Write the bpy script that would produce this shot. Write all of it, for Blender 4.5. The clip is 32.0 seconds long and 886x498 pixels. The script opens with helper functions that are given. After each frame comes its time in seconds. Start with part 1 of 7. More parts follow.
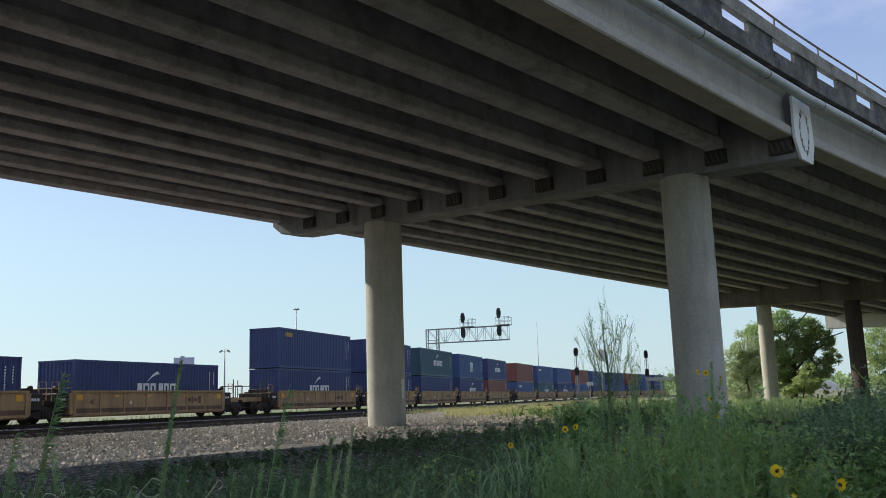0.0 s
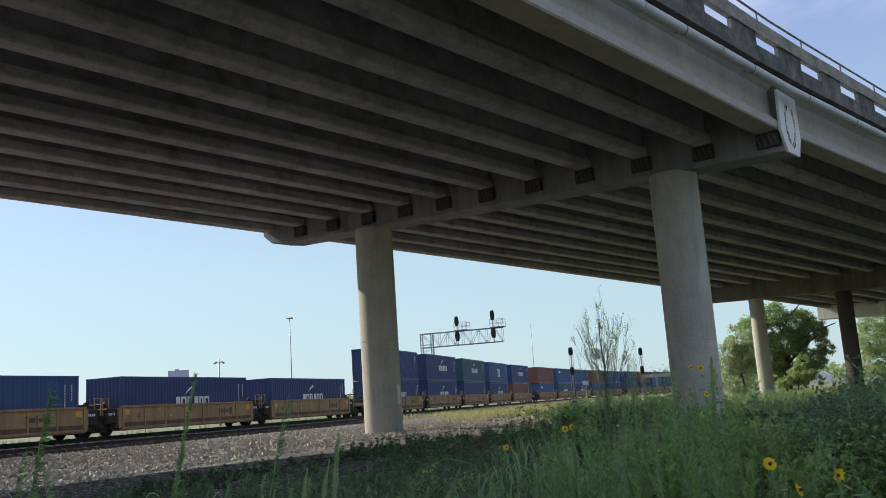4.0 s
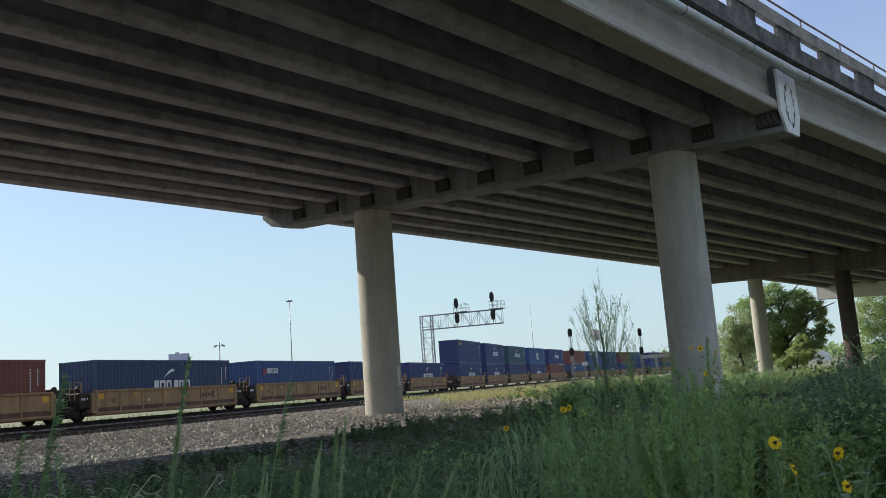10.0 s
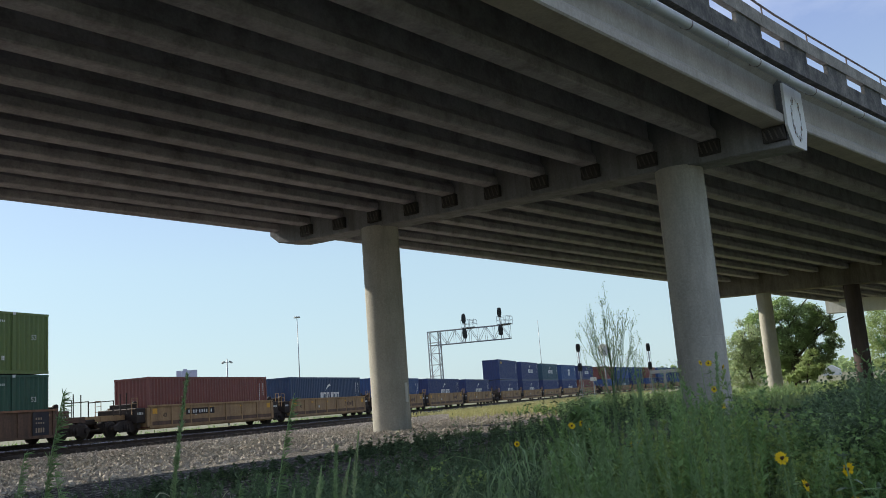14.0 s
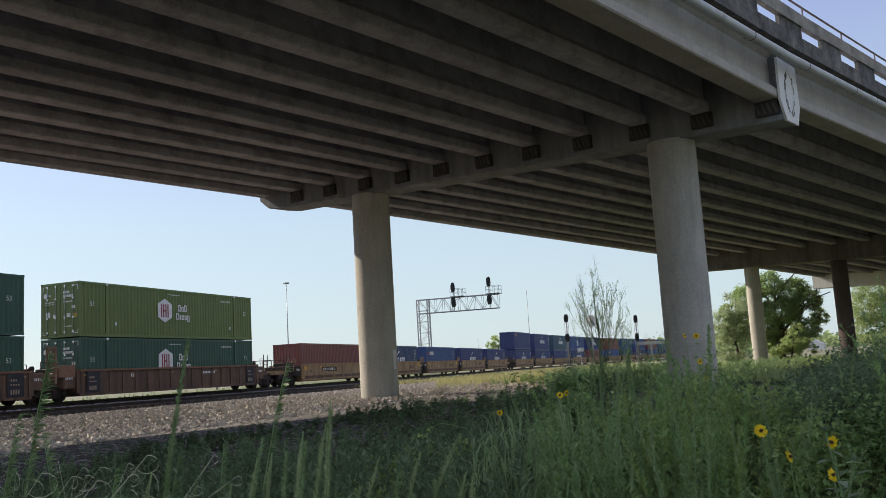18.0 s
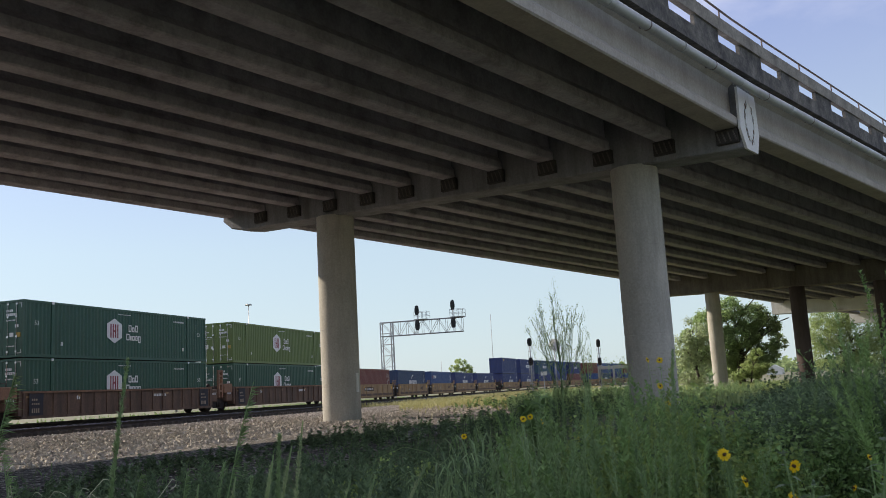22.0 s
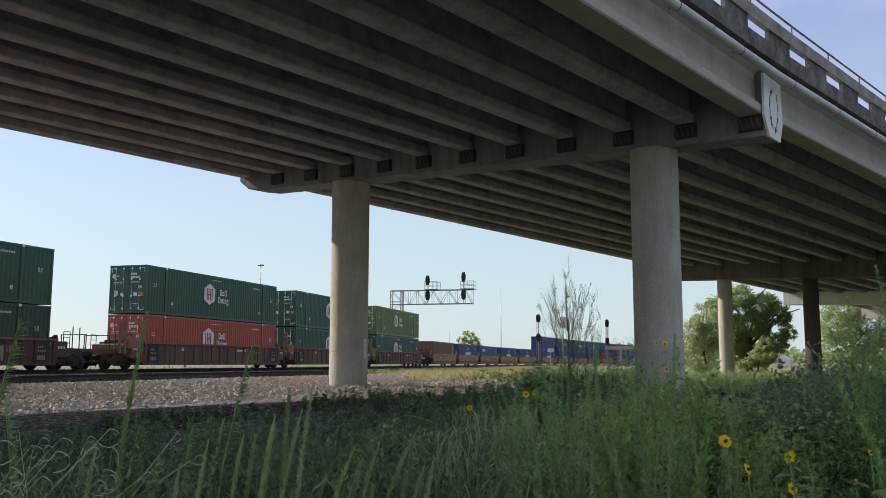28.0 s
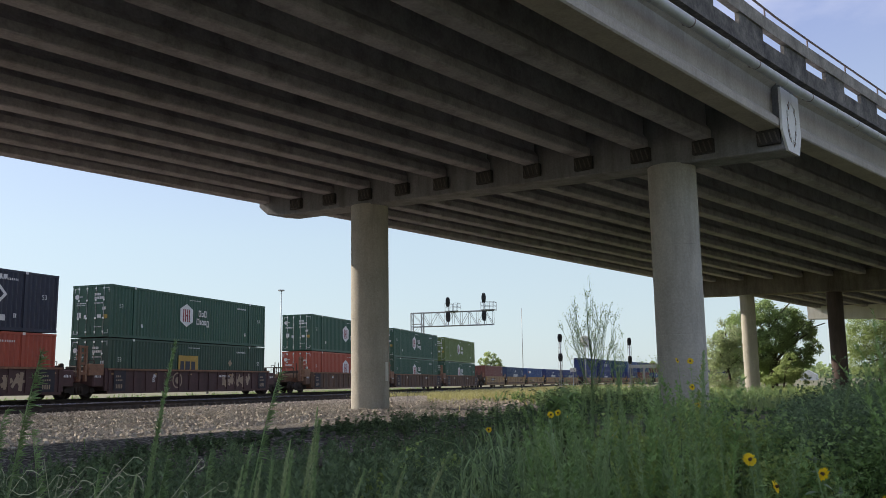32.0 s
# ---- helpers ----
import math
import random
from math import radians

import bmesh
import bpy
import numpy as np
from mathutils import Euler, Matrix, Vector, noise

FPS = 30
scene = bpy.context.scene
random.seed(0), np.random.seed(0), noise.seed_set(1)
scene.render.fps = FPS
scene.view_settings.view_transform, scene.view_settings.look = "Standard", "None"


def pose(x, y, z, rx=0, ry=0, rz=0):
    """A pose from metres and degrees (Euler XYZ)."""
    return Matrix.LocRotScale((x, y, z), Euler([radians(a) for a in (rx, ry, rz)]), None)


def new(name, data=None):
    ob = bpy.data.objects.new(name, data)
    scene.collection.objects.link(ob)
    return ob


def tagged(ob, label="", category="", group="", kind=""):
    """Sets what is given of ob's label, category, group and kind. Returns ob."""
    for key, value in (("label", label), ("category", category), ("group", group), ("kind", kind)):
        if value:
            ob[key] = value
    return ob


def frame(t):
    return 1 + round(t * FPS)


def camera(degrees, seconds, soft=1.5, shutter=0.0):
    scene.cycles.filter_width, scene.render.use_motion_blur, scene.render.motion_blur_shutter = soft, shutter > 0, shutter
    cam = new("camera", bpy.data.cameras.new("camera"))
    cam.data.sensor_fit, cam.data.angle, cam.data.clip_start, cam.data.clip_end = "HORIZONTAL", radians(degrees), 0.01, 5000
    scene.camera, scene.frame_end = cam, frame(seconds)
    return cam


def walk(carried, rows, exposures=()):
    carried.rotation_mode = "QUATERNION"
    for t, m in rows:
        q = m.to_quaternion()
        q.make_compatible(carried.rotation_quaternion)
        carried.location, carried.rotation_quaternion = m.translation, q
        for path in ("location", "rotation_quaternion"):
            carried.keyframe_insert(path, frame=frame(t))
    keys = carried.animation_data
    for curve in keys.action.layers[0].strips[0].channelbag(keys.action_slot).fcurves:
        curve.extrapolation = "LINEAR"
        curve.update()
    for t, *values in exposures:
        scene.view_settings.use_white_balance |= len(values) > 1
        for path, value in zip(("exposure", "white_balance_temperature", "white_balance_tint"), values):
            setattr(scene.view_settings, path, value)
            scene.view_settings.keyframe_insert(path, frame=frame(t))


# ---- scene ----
EYE = (0.0, 0.0, 1.5)
TURNS = (
    (0, 99.61, 1.89, 40.96),
    (0.5, 99.37, 2.50, 40.95),
    (1, 99.10, 3.15, 41.22),
    (1.5, 99.29, 3.47, 41.06),
    (2, 99.11, 3.63, 41.03),
    (2.5, 99.45, 3.60, 41.22),
    (4.5, 99.93, 4.02, 40.55),
    (5, 99.68, 4.25, 40.45),
    (5.5, 99.00, 4.46, 40.46),
    (6, 99.16, 4.52, 40.44),
    (6.5, 99.54, 4.45, 40.42),
    (7, 99.42, 4.38, 40.42),
    (7.5, 99.57, 4.23, 40.49),
    (8, 99.78, 4.21, 40.60),
    (8.5, 99.46, 4.13, 40.73),
    (9, 98.70, 4.17, 40.86),
    (9.5, 98.45, 4.23, 40.94),
    (10, 98.69, 4.16, 40.73),
    (10.5, 99.13, 4.02, 40.66),
    (11, 99.39, 3.97, 40.61),
    (11.5, 99.37, 4.04, 40.66),
    (12, 99.42, 4.19, 40.84),
    (12.5, 99.51, 4.38, 41.01),
    (13, 99.61, 4.43, 41.17),
    (13.5, 99.70, 4.39, 41.23),
    (14, 99.74, 4.34, 41.24),
    (14.5, 99.41, 4.28, 40.89),
    (15, 98.45, 3.68, 39.91),
    (15.5, 97.55, 3.21, 39.68),
    (17.5, 97.16, 3.37, 39.69),
    (18, 97.65, 3.43, 40.45),
    (18.5, 97.96, 3.30, 41.36),
    (19, 98.10, 2.90, 41.40),
    (19.5, 98.59, 2.12, 41.37),
    (20, 98.71, 2.09, 41.53),
    (20.5, 98.92, 2.46, 41.00),
    (21, 99.09, 2.74, 39.38),
    (21.5, 99.19, 2.71, 38.46),
    (22, 99.00, 3.18, 38.08),
    (22.5, 98.75, 3.45, 37.87),
    (23, 98.87, 3.47, 38.10),
    (23.5, 98.95, 3.53, 38.42),
    (24, 98.79, 3.62, 38.71),
    (24.5, 98.71, 3.58, 38.79),
    (25, 98.71, 3.58, 38.81),
    (25.5, 98.72, 3.62, 38.80),
    (27.5, 98.00, 0.21, 38.41),
    (28, 97.14, -0.13, 38.50),
    (28.5, 97.06, 0.02, 38.43),
    (29, 97.59, 0.43, 38.29),
    (29.5, 98.15, 0.41, 38.52),
    (30, 98.38, 0.40, 38.84),
    (30.5, 98.39, 0.44, 39.37),
    (31, 98.54, 0.51, 39.82),
    (31.5, 98.72, 0.72, 39.77),
    (32, 98.55, 0.93, 39.91),
)
cam = camera(53.37, 32.0, soft=0.8)
walk(cam, [(t, pose(*EYE, rx, ry, rz)) for t, rx, ry, rz in TURNS], ((0, 0.18, 6550, 6), (14, 0.18, 6550, 6), (18, 0.23, 6950, 13), (32, 0.23, 6950, 13)))

# ---- light ----
SUN_SIDE, SUN_UP = 101.0, 30.7      # degrees to the left of +Y, degrees above the horizon
sun = new("sun", bpy.data.lights.new("sun", "SUN"))
sun.data.energy, sun.data.angle, sun.data.color = 5.0, radians(0.55), (1.0, 0.93, 0.82)
sun_way = Vector((-math.sin(radians(SUN_SIDE)) * math.cos(radians(SUN_UP)),
                  math.cos(radians(SUN_SIDE)) * math.cos(radians(SUN_UP)), math.sin(radians(SUN_UP))))
sun.matrix_basis = sun_way.to_track_quat("Z", "Y").to_matrix().to_4x4()
world = bpy.data.worlds.new("world")
scene.world = world
world.use_nodes = True
wn = world.node_tree.nodes
sky = wn.new("ShaderNodeTexSky")
sky.sky_type, sky.sun_disc = "NISHITA", False
sky.sun_elevation, sky.sun_rotation = radians(SUN_UP), radians(-SUN_SIDE)
sky.air_density, sky.dust_density, sky.ozone_density, sky.altitude = 1.0, 0.8, 5.2, 150
wn["Background"].inputs["Strength"].default_value = 0.15
# fair-weather clouds over the whole dome, thinning out towards the hazy horizon; mostly unseen, added to lift the
# skylight
wl = world.node_tree.links.new
way = wn.new("ShaderNodeTexCoord")
split = wn.new("ShaderNodeSeparateXYZ")
wl(way.outputs["Generated"], split.inputs["Vector"])
lift = wn.new("ShaderNodeMath")
lift.operation = "ADD"
lift.inputs[1].default_value = 0.18
wl(split.outputs["Z"], lift.inputs[0])
flat = wn.new("ShaderNodeVectorMath")
flat.operation = "DIVIDE"
wl(way.outputs["Generated"], flat.inputs[0])
wl(lift.outputs[0], flat.inputs[1])
puffs = wn.new("ShaderNodeTexNoise")
puffs.inputs["Scale"].default_value, puffs.inputs["Detail"].default_value, puffs.inputs["Roughness"].default_value = 1.7, 9.0, 0.58
wl(flat.outputs["Vector"], puffs.inputs["Vector"])
body = wn.new("ShaderNodeMapRange")
body.inputs["From Min"].default_value, body.inputs["From Max"].default_value = 0.45, 0.66
wl(puffs.outputs["Fac"], body.inputs["Value"])
high = wn.new("ShaderNodeMapRange")
high.interpolation_type = "SMOOTHSTEP"
high.inputs["From Min"].default_value, high.inputs["From Max"].default_value = 0.28, 0.62
wl(split.outputs["Z"], high.inputs["Value"])
amount = wn.new("ShaderNodeMath")
amount.operation = "MULTIPLY"
wl(body.outputs["Result"], amount.inputs[0])
wl(high.outputs["Result"], amount.inputs[1])
clouds = wn.new("ShaderNodeMix")
clouds.data_type = "RGBA"
clouds.inputs["B"].default_value = (9.6, 9.5, 9.4, 1)
wl(amount.outputs[0], clouds.inputs["Factor"])
# summer haze that pales the sky all round, thicker towards the horizon
thick = wn.new("ShaderNodeMapRange")
thick.interpolation_type = "SMOOTHSTEP"
thick.inputs["From Min"].default_value, thick.inputs["From Max"].default_value = 0.0, 0.46
thick.inputs["To Min"].default_value, thick.inputs["To Max"].default_value = 0.8, 0.45
wl(split.outputs["Z"], thick.inputs["Value"])
haze = wn.new("ShaderNodeMix")
haze.data_type = "RGBA"
veil = wn.new("ShaderNodeMix")
veil.data_type = "RGBA"
veil.inputs["A"].default_value, veil.inputs["B"].default_value = (3.45, 4.35, 4.85, 1), (2.75, 3.1, 5.4, 1)
rise = wn.new("ShaderNodeMapRange")
rise.inputs["From Min"].default_value, rise.inputs["From Max"].default_value = 0.16, 0.4
wl(split.outputs["Z"], rise.inputs["Value"])
wl(rise.outputs["Result"], veil.inputs["Factor"])
wl(veil.outputs["Result"], haze.inputs["B"])
wl(thick.outputs["Result"], haze.inputs["Factor"])
wl(sky.outputs["Color"], haze.inputs["A"])
wl(haze.outputs["Result"], clouds.inputs["A"])
wl(clouds.outputs["Result"], wn["Background"].inputs["Color"])


# ---- materials ----
def node(nt, kind, **sets):
    n = nt.nodes.new(kind)
    for key, value in sets.items():
        n.inputs[key.replace("_", " ")].default_value = value
    return n


def surface(name, a, b, rough=0.8, metal=0.0, big=0.6, fine=14.0, bump=0.25, stain=None, streak=0.0, tone=0.0, dirt=0.0, spec=0.5):
    """Two-scale colour from a to b, fine relief, optional stains (a colour) that streak downwards, and a tone that varies from piece to piece."""
    m = bpy.data.materials.new(name)
    m.use_nodes = True
    nt = m.node_tree
    link = nt.links.new
    bsdf = nt.nodes["Principled BSDF"]
    at = nt.nodes.new("ShaderNodeTexCoord")
    n1 = node(nt, "ShaderNodeTexNoise", Scale=big, Detail=6.0, Roughness=0.6)
    n2 = node(nt, "ShaderNodeTexNoise", Scale=fine, Detail=4.0, Roughness=0.65)
    link(at.outputs["Object"], n1.inputs["Vector"])
    link(at.outputs["Object"], n2.inputs["Vector"])
    mix = nt.nodes.new("ShaderNodeMath")
    mix.operation = "MULTIPLY_ADD"
    mix.inputs[1].default_value = 0.5
    half = nt.nodes.new("ShaderNodeMath")
    half.operation = "MULTIPLY"
    half.inputs[1].default_value = 0.5
    link(n2.outputs["Fac"], half.inputs[0])
    link(n1.outputs["Fac"], mix.inputs[0])
    link(half.outputs[0], mix.inputs[2])
    ramp = nt.nodes.new("ShaderNodeValToRGB")
    ramp.color_ramp.elements[0].position, ramp.color_ramp.elements[1].position = 0.34, 0.66
    ramp.color_ramp.elements[0].color, ramp.color_ramp.elements[1].color = (*a, 1), (*b, 1)
    link(mix.outputs[0], ramp.inputs["Fac"])
    colour = ramp.outputs["Color"]
    if stain:
        space = nt.nodes.new("ShaderNodeMapping")
        space.inputs["Scale"].default_value = (1.0, 1.0, 0.16 if streak else 1.0)
        link(at.outputs["Object"], space.inputs["Vector"])
        n3 = node(nt, "ShaderNodeTexNoise", Scale=1.7, Detail=7.0, Roughness=0.7)
        link(space.outputs["Vector"], n3.inputs["Vector"])
        r3 = nt.nodes.new("ShaderNodeMapRange")
        r3.inputs["From Min"].default_value, r3.inputs["From Max"].default_value = 0.5 - 0.12 * dirt, 0.72
        r3.inputs["To Max"].default_value = 0.45 + 0.4 * dirt
        link(n3.outputs["Fac"], r3.inputs["Value"])
        blend = nt.nodes.new("ShaderNodeMix")
        blend.data_type = "RGBA"
        link(r3.outputs["Result"], blend.inputs["Factor"])
        link(colour, blend.inputs["A"])
        blend.inputs["B"].default_value = (*stain, 1)
        colour = blend.outputs["Result"]
    if tone:
        info = nt.nodes.new("ShaderNodeObjectInfo")
        geo = nt.nodes.new("ShaderNodeNewGeometry")
        add = nt.nodes.new("ShaderNodeMath")
        add.operation = "ADD"
        link(info.outputs["Random"], add.inputs[0])
        link(geo.outputs["Random Per Island"], add.inputs[1])
        r4 = nt.nodes.new("ShaderNodeMapRange")
        r4.inputs["From Max"].default_value = 2.0
        r4.inputs["To Min"].default_value, r4.inputs["To Max"].default_value = 1 - tone, 1 + tone
        link(add.outputs[0], r4.inputs["Value"])
        hsv = nt.nodes.new("ShaderNodeHueSaturation")
        link(colour, hsv.inputs["Color"])
        link(r4.outputs["Result"], hsv.inputs["Value"])
        colour = hsv.outputs["Color"]
    link(colour, bsdf.inputs["Base Color"])
    bsdf.inputs["Roughness"].default_value = rough
    bsdf.inputs["Metallic"].default_value = metal
    bsdf.inputs["Specular IOR Level"].default_value = spec
    if bump:
        bm_ = nt.nodes.new("ShaderNodeBump")
        bm_.inputs["Strength"].default_value = bump
        bm_.inputs["Distance"].default_value = 0.02
        link(n2.outputs["Fac"], bm_.inputs["Height"])
        link(bm_.outputs["Normal"], bsdf.inputs["Normal"])
    return m


def leafy(name, a, b, glow=0.35, tone=0.3, rough=0.55):
    """Leaves: thin, letting part of the light through."""
    m = surface(name, a, b, rough=rough, big=1.5, fine=9, bump=0, tone=tone, spec=0.3)
    nt = m.node_tree
    bsdf = nt.nodes["Principled BSDF"]
    thin = nt.nodes.new("ShaderNodeBsdfTranslucent")
    both = nt.nodes.new("ShaderNodeMixShader")
    both.inputs["Fac"].default_value = glow
    nt.links.new(bsdf.inputs["Base Color"].links[0].from_socket, thin.inputs["Color"])
    nt.links.new(bsdf.outputs["BSDF"], both.inputs[1])
    nt.links.new(thin.outputs["BSDF"], both.inputs[2])
    nt.links.new(both.outputs["Shader"], nt.nodes["Material Output"].inputs["Surface"])
    return m


CONCRETE = surface("concrete", (0.37, 0.345, 0.295), (0.55, 0.515, 0.44), 0.9, big=1.1, fine=18, bump=0.35, stain=(0.22, 0.20, 0.17), streak=1, dirt=0.2)
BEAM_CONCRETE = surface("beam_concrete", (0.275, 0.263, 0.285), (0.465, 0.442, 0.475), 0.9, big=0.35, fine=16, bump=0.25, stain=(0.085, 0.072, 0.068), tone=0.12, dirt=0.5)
# outer girder only: the skylight on its face is put into a paler concrete
LIT_FASCIA_CONCRETE = surface("lit_fascia_concrete", (0.33, 0.302, 0.268), (0.49, 0.452, 0.40), 0.9, big=0.7, fine=16, bump=0.25, stain=(0.25, 0.225, 0.19), streak=1, dirt=0.3)
# the bluish veil between the girders is put into the deck's colour
VEILED_DECK_CONCRETE = surface("veiled_deck_concrete", (0.33, 0.36, 0.48), (0.45, 0.485, 0.62), 0.8, big=0.4, fine=14, bump=0.3, stain=(0.1, 0.09, 0.075))
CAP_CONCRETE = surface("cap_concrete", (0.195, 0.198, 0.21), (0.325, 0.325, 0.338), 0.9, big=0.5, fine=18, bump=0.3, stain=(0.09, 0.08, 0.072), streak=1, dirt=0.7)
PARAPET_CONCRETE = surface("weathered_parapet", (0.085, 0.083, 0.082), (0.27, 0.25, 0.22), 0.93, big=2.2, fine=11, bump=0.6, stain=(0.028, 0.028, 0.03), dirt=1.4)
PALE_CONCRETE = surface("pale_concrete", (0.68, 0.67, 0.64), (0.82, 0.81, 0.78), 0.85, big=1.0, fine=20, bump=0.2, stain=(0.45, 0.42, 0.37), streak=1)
DARK_STEEL = surface("dark_steel", (0.045, 0.042, 0.04), (0.09, 0.082, 0.076), 0.7, 0.4, big=3, fine=30, bump=0.2)
DARK_STREAKED_CONCRETE = surface("dark_streaked_concrete", (0.12, 0.106, 0.095), (0.27, 0.243, 0.215), 0.92, big=0.8, fine=16, bump=0.35, stain=(0.055, 0.043, 0.036), streak=1, dirt=1.0)
RED_BROWN_CONCRETE = surface("dark_red_brown_concrete", (0.07, 0.05, 0.045), (0.13, 0.095, 0.085), 0.92, big=0.8, fine=16, bump=0.35, stain=(0.035, 0.024, 0.022), streak=1, dirt=1.0)
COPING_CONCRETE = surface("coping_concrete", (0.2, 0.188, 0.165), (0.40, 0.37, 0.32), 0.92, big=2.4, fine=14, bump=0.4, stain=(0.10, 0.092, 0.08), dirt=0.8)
SEAT_BAR = surface("seat_bar", (0.085, 0.075, 0.068), (0.15, 0.135, 0.12), 0.85, big=3, fine=30, bump=0.2)
RUST = surface("rust", (0.17, 0.09, 0.05), (0.30, 0.17, 0.10), 0.95, big=8, fine=60, bump=0.4)
PIPE_PAINT = surface("pipe_paint", (0.40, 0.42, 0.43), (0.52, 0.53, 0.53), 0.5, 0.1, big=1.2, fine=25, bump=0.1, stain=(0.2, 0.16, 0.12))
RAIL_PAINT = surface("rail_paint", (0.15, 0.115, 0.115), (0.21, 0.165, 0.16), 0.6, 0.2, big=2, fine=30, bump=0.1)
RAIL_STEEL = surface("rail_steel", (0.035, 0.026, 0.022), (0.07, 0.05, 0.04), 0.65, 0.5, big=2, fine=30, bump=0.2)
RAIL_HEAD = surface("rail_head", (0.40, 0.39, 0.38), (0.58, 0.57, 0.56), 0.22, 0.9, big=2, fine=30, bump=0.05)
TIE_WOOD = surface("tie_wood", (0.035, 0.028, 0.024), (0.09, 0.075, 0.06), 0.9, big=3, fine=20, bump=0.5, tone=0.3)


def stony(name, colours, cell, deep):
    """Packed crushed stone: cells of uneven tone with dark gaps and real relief."""
    m = bpy.data.materials.new(name)
    m.use_nodes = True
    nt = m.node_tree
    link = nt.links.new
    bsdf = nt.nodes["Principled BSDF"]
    at = nt.nodes.new("ShaderNodeTexCoord")
    warp = node(nt, "ShaderNodeTexNoise", Scale=9.0, Detail=3.0)
    link(at.outputs["Object"], warp.inputs["Vector"])
    push = nt.nodes.new("ShaderNodeVectorMath")
    push.operation = "MULTIPLY_ADD"
    push.inputs[1].default_value = (0.09, 0.09, 0.09)
    link(warp.outputs["Color"], push.inputs[0])
    link(at.outputs["Object"], push.inputs[2])
    cells = node(nt, "ShaderNodeTexVoronoi", Scale=cell)
    link(push.outputs["Vector"], cells.inputs["Vector"])
    split = nt.nodes.new("ShaderNodeSeparateColor")
    link(cells.outputs["Color"], split.inputs["Color"])
    ramp = nt.nodes.new("ShaderNodeValToRGB")
    ramp.color_ramp.elements[0].color, ramp.color_ramp.elements[1].color = (*colours[0], 1), (*colours[-1], 1)
    for i, c in enumerate(colours[1:-1]):
        ramp.color_ramp.elements.new((i + 1) / (len(colours) - 1)).color = (*c, 1)
    link(split.outputs["Red"], ramp.inputs["Fac"])
    gaps = nt.nodes.new("ShaderNodeMapRange")
    gaps.inputs["From Min"].default_value, gaps.inputs["From Max"].default_value = 0.35, 0.72
    gaps.inputs["To Max"].default_value = 0.78
    link(cells.outputs["Distance"], gaps.inputs["Value"])
    patch = node(nt, "ShaderNodeTexNoise", Scale=0.5, Detail=5.0)
    link(at.outputs["Object"], patch.inputs["Vector"])
    tone = nt.nodes.new("ShaderNodeMapRange")
    tone.inputs["From Min"].default_value, tone.inputs["From Max"].default_value = 0.3, 0.7
    tone.inputs["To Min"].default_value, tone.inputs["To Max"].default_value = 0.72, 1.2
    link(patch.outputs["Fac"], tone.inputs["Value"])
    blend = nt.nodes.new("ShaderNodeMix")
    blend.data_type = "RGBA"
    link(gaps.outputs["Result"], blend.inputs["Factor"])
    link(ramp.outputs["Color"], blend.inputs["A"])
    blend.inputs["B"].default_value = (*deep, 1)
    hsv = nt.nodes.new("ShaderNodeHueSaturation")
    link(blend.outputs["Result"], hsv.inputs["Color"])
    link(tone.outputs["Result"], hsv.inputs["Value"])
    link(hsv.outputs["Color"], bsdf.inputs["Base Color"])
    bsdf.inputs["Roughness"].default_value = 0.95
    relief = nt.nodes.new("ShaderNodeBump")
    relief.invert = True
    relief.inputs["Strength"].default_value, relief.inputs["Distance"].default_value = 1.0, 0.05
    link(cells.outputs["Distance"], relief.inputs["Height"])
    link(relief.outputs["Normal"], bsdf.inputs["Normal"])
    return m


GRAVEL = stony("gravel", ((0.04, 0.035, 0.03), (0.10, 0.087, 0.074), (0.22, 0.19, 0.16), (0.52, 0.47, 0.41)), 20.0, (0.04, 0.035, 0.03))
STONE = surface("ballast_stone", (0.13, 0.108, 0.086), (0.68, 0.60, 0.50), 0.9, big=6.0, fine=30, bump=0.3, tone=0.6)
GROUND = surface("ground", (0.085, 0.095, 0.05), (0.19, 0.18, 0.10), 0.95, big=0.12, fine=5, bump=0.6, stain=(0.17, 0.145, 0.09))


# ---- mesh helpers ----
def box(bm, x0, x1, y0, y1, z0, z1, m=None, bevel=0.0):
    vs = [bm.verts.new((x, y, z)) for z in (z0, z1) for x, y in ((x0, y0), (x1, y0), (x1, y1), (x0, y1))]
    fs = [bm.faces.new([vs[i] for i in q]) for q in ((3, 2, 1, 0), (4, 5, 6, 7), (0, 1, 5, 4), (1, 2, 6, 5), (2, 3, 7, 6), (3, 0, 4, 7))]
    if bevel:
        es = list({e for f in fs for e in f.edges})
        out = bmesh.ops.bevel(bm, geom=es, offset=bevel, segments=1, affect="EDGES", profile=0.5)
        vs = list({v for f in out["faces"] for v in f.verts} | {v for v in vs if v.is_valid})
    if m is not None:
        bmesh.ops.transform(bm, matrix=m, verts=vs)
    return vs


def tube(bm, a, b, r, r2=None, n=10, caps=True):
    """A round bar from a to b."""
    a, b = Vector(a), Vector(b)
    q = (b - a).to_track_quat("Z", "Y")
    rings = []
    for p, rr in ((a, r), (b, r if r2 is None else r2)):
        rings.append([bm.verts.new(p + q @ Vector((rr * math.cos(i * math.tau / n), rr * math.sin(i * math.tau / n), 0))) for i in range(n)])
    for i in range(n):
        f = bm.faces.new((rings[0][i], rings[0][(i + 1) % n], rings[1][(i + 1) % n], rings[1][i]))
        f.smooth = n > 6
    if caps:
        bm.faces.new(rings[0][::-1])
        bm.faces.new(rings[1])


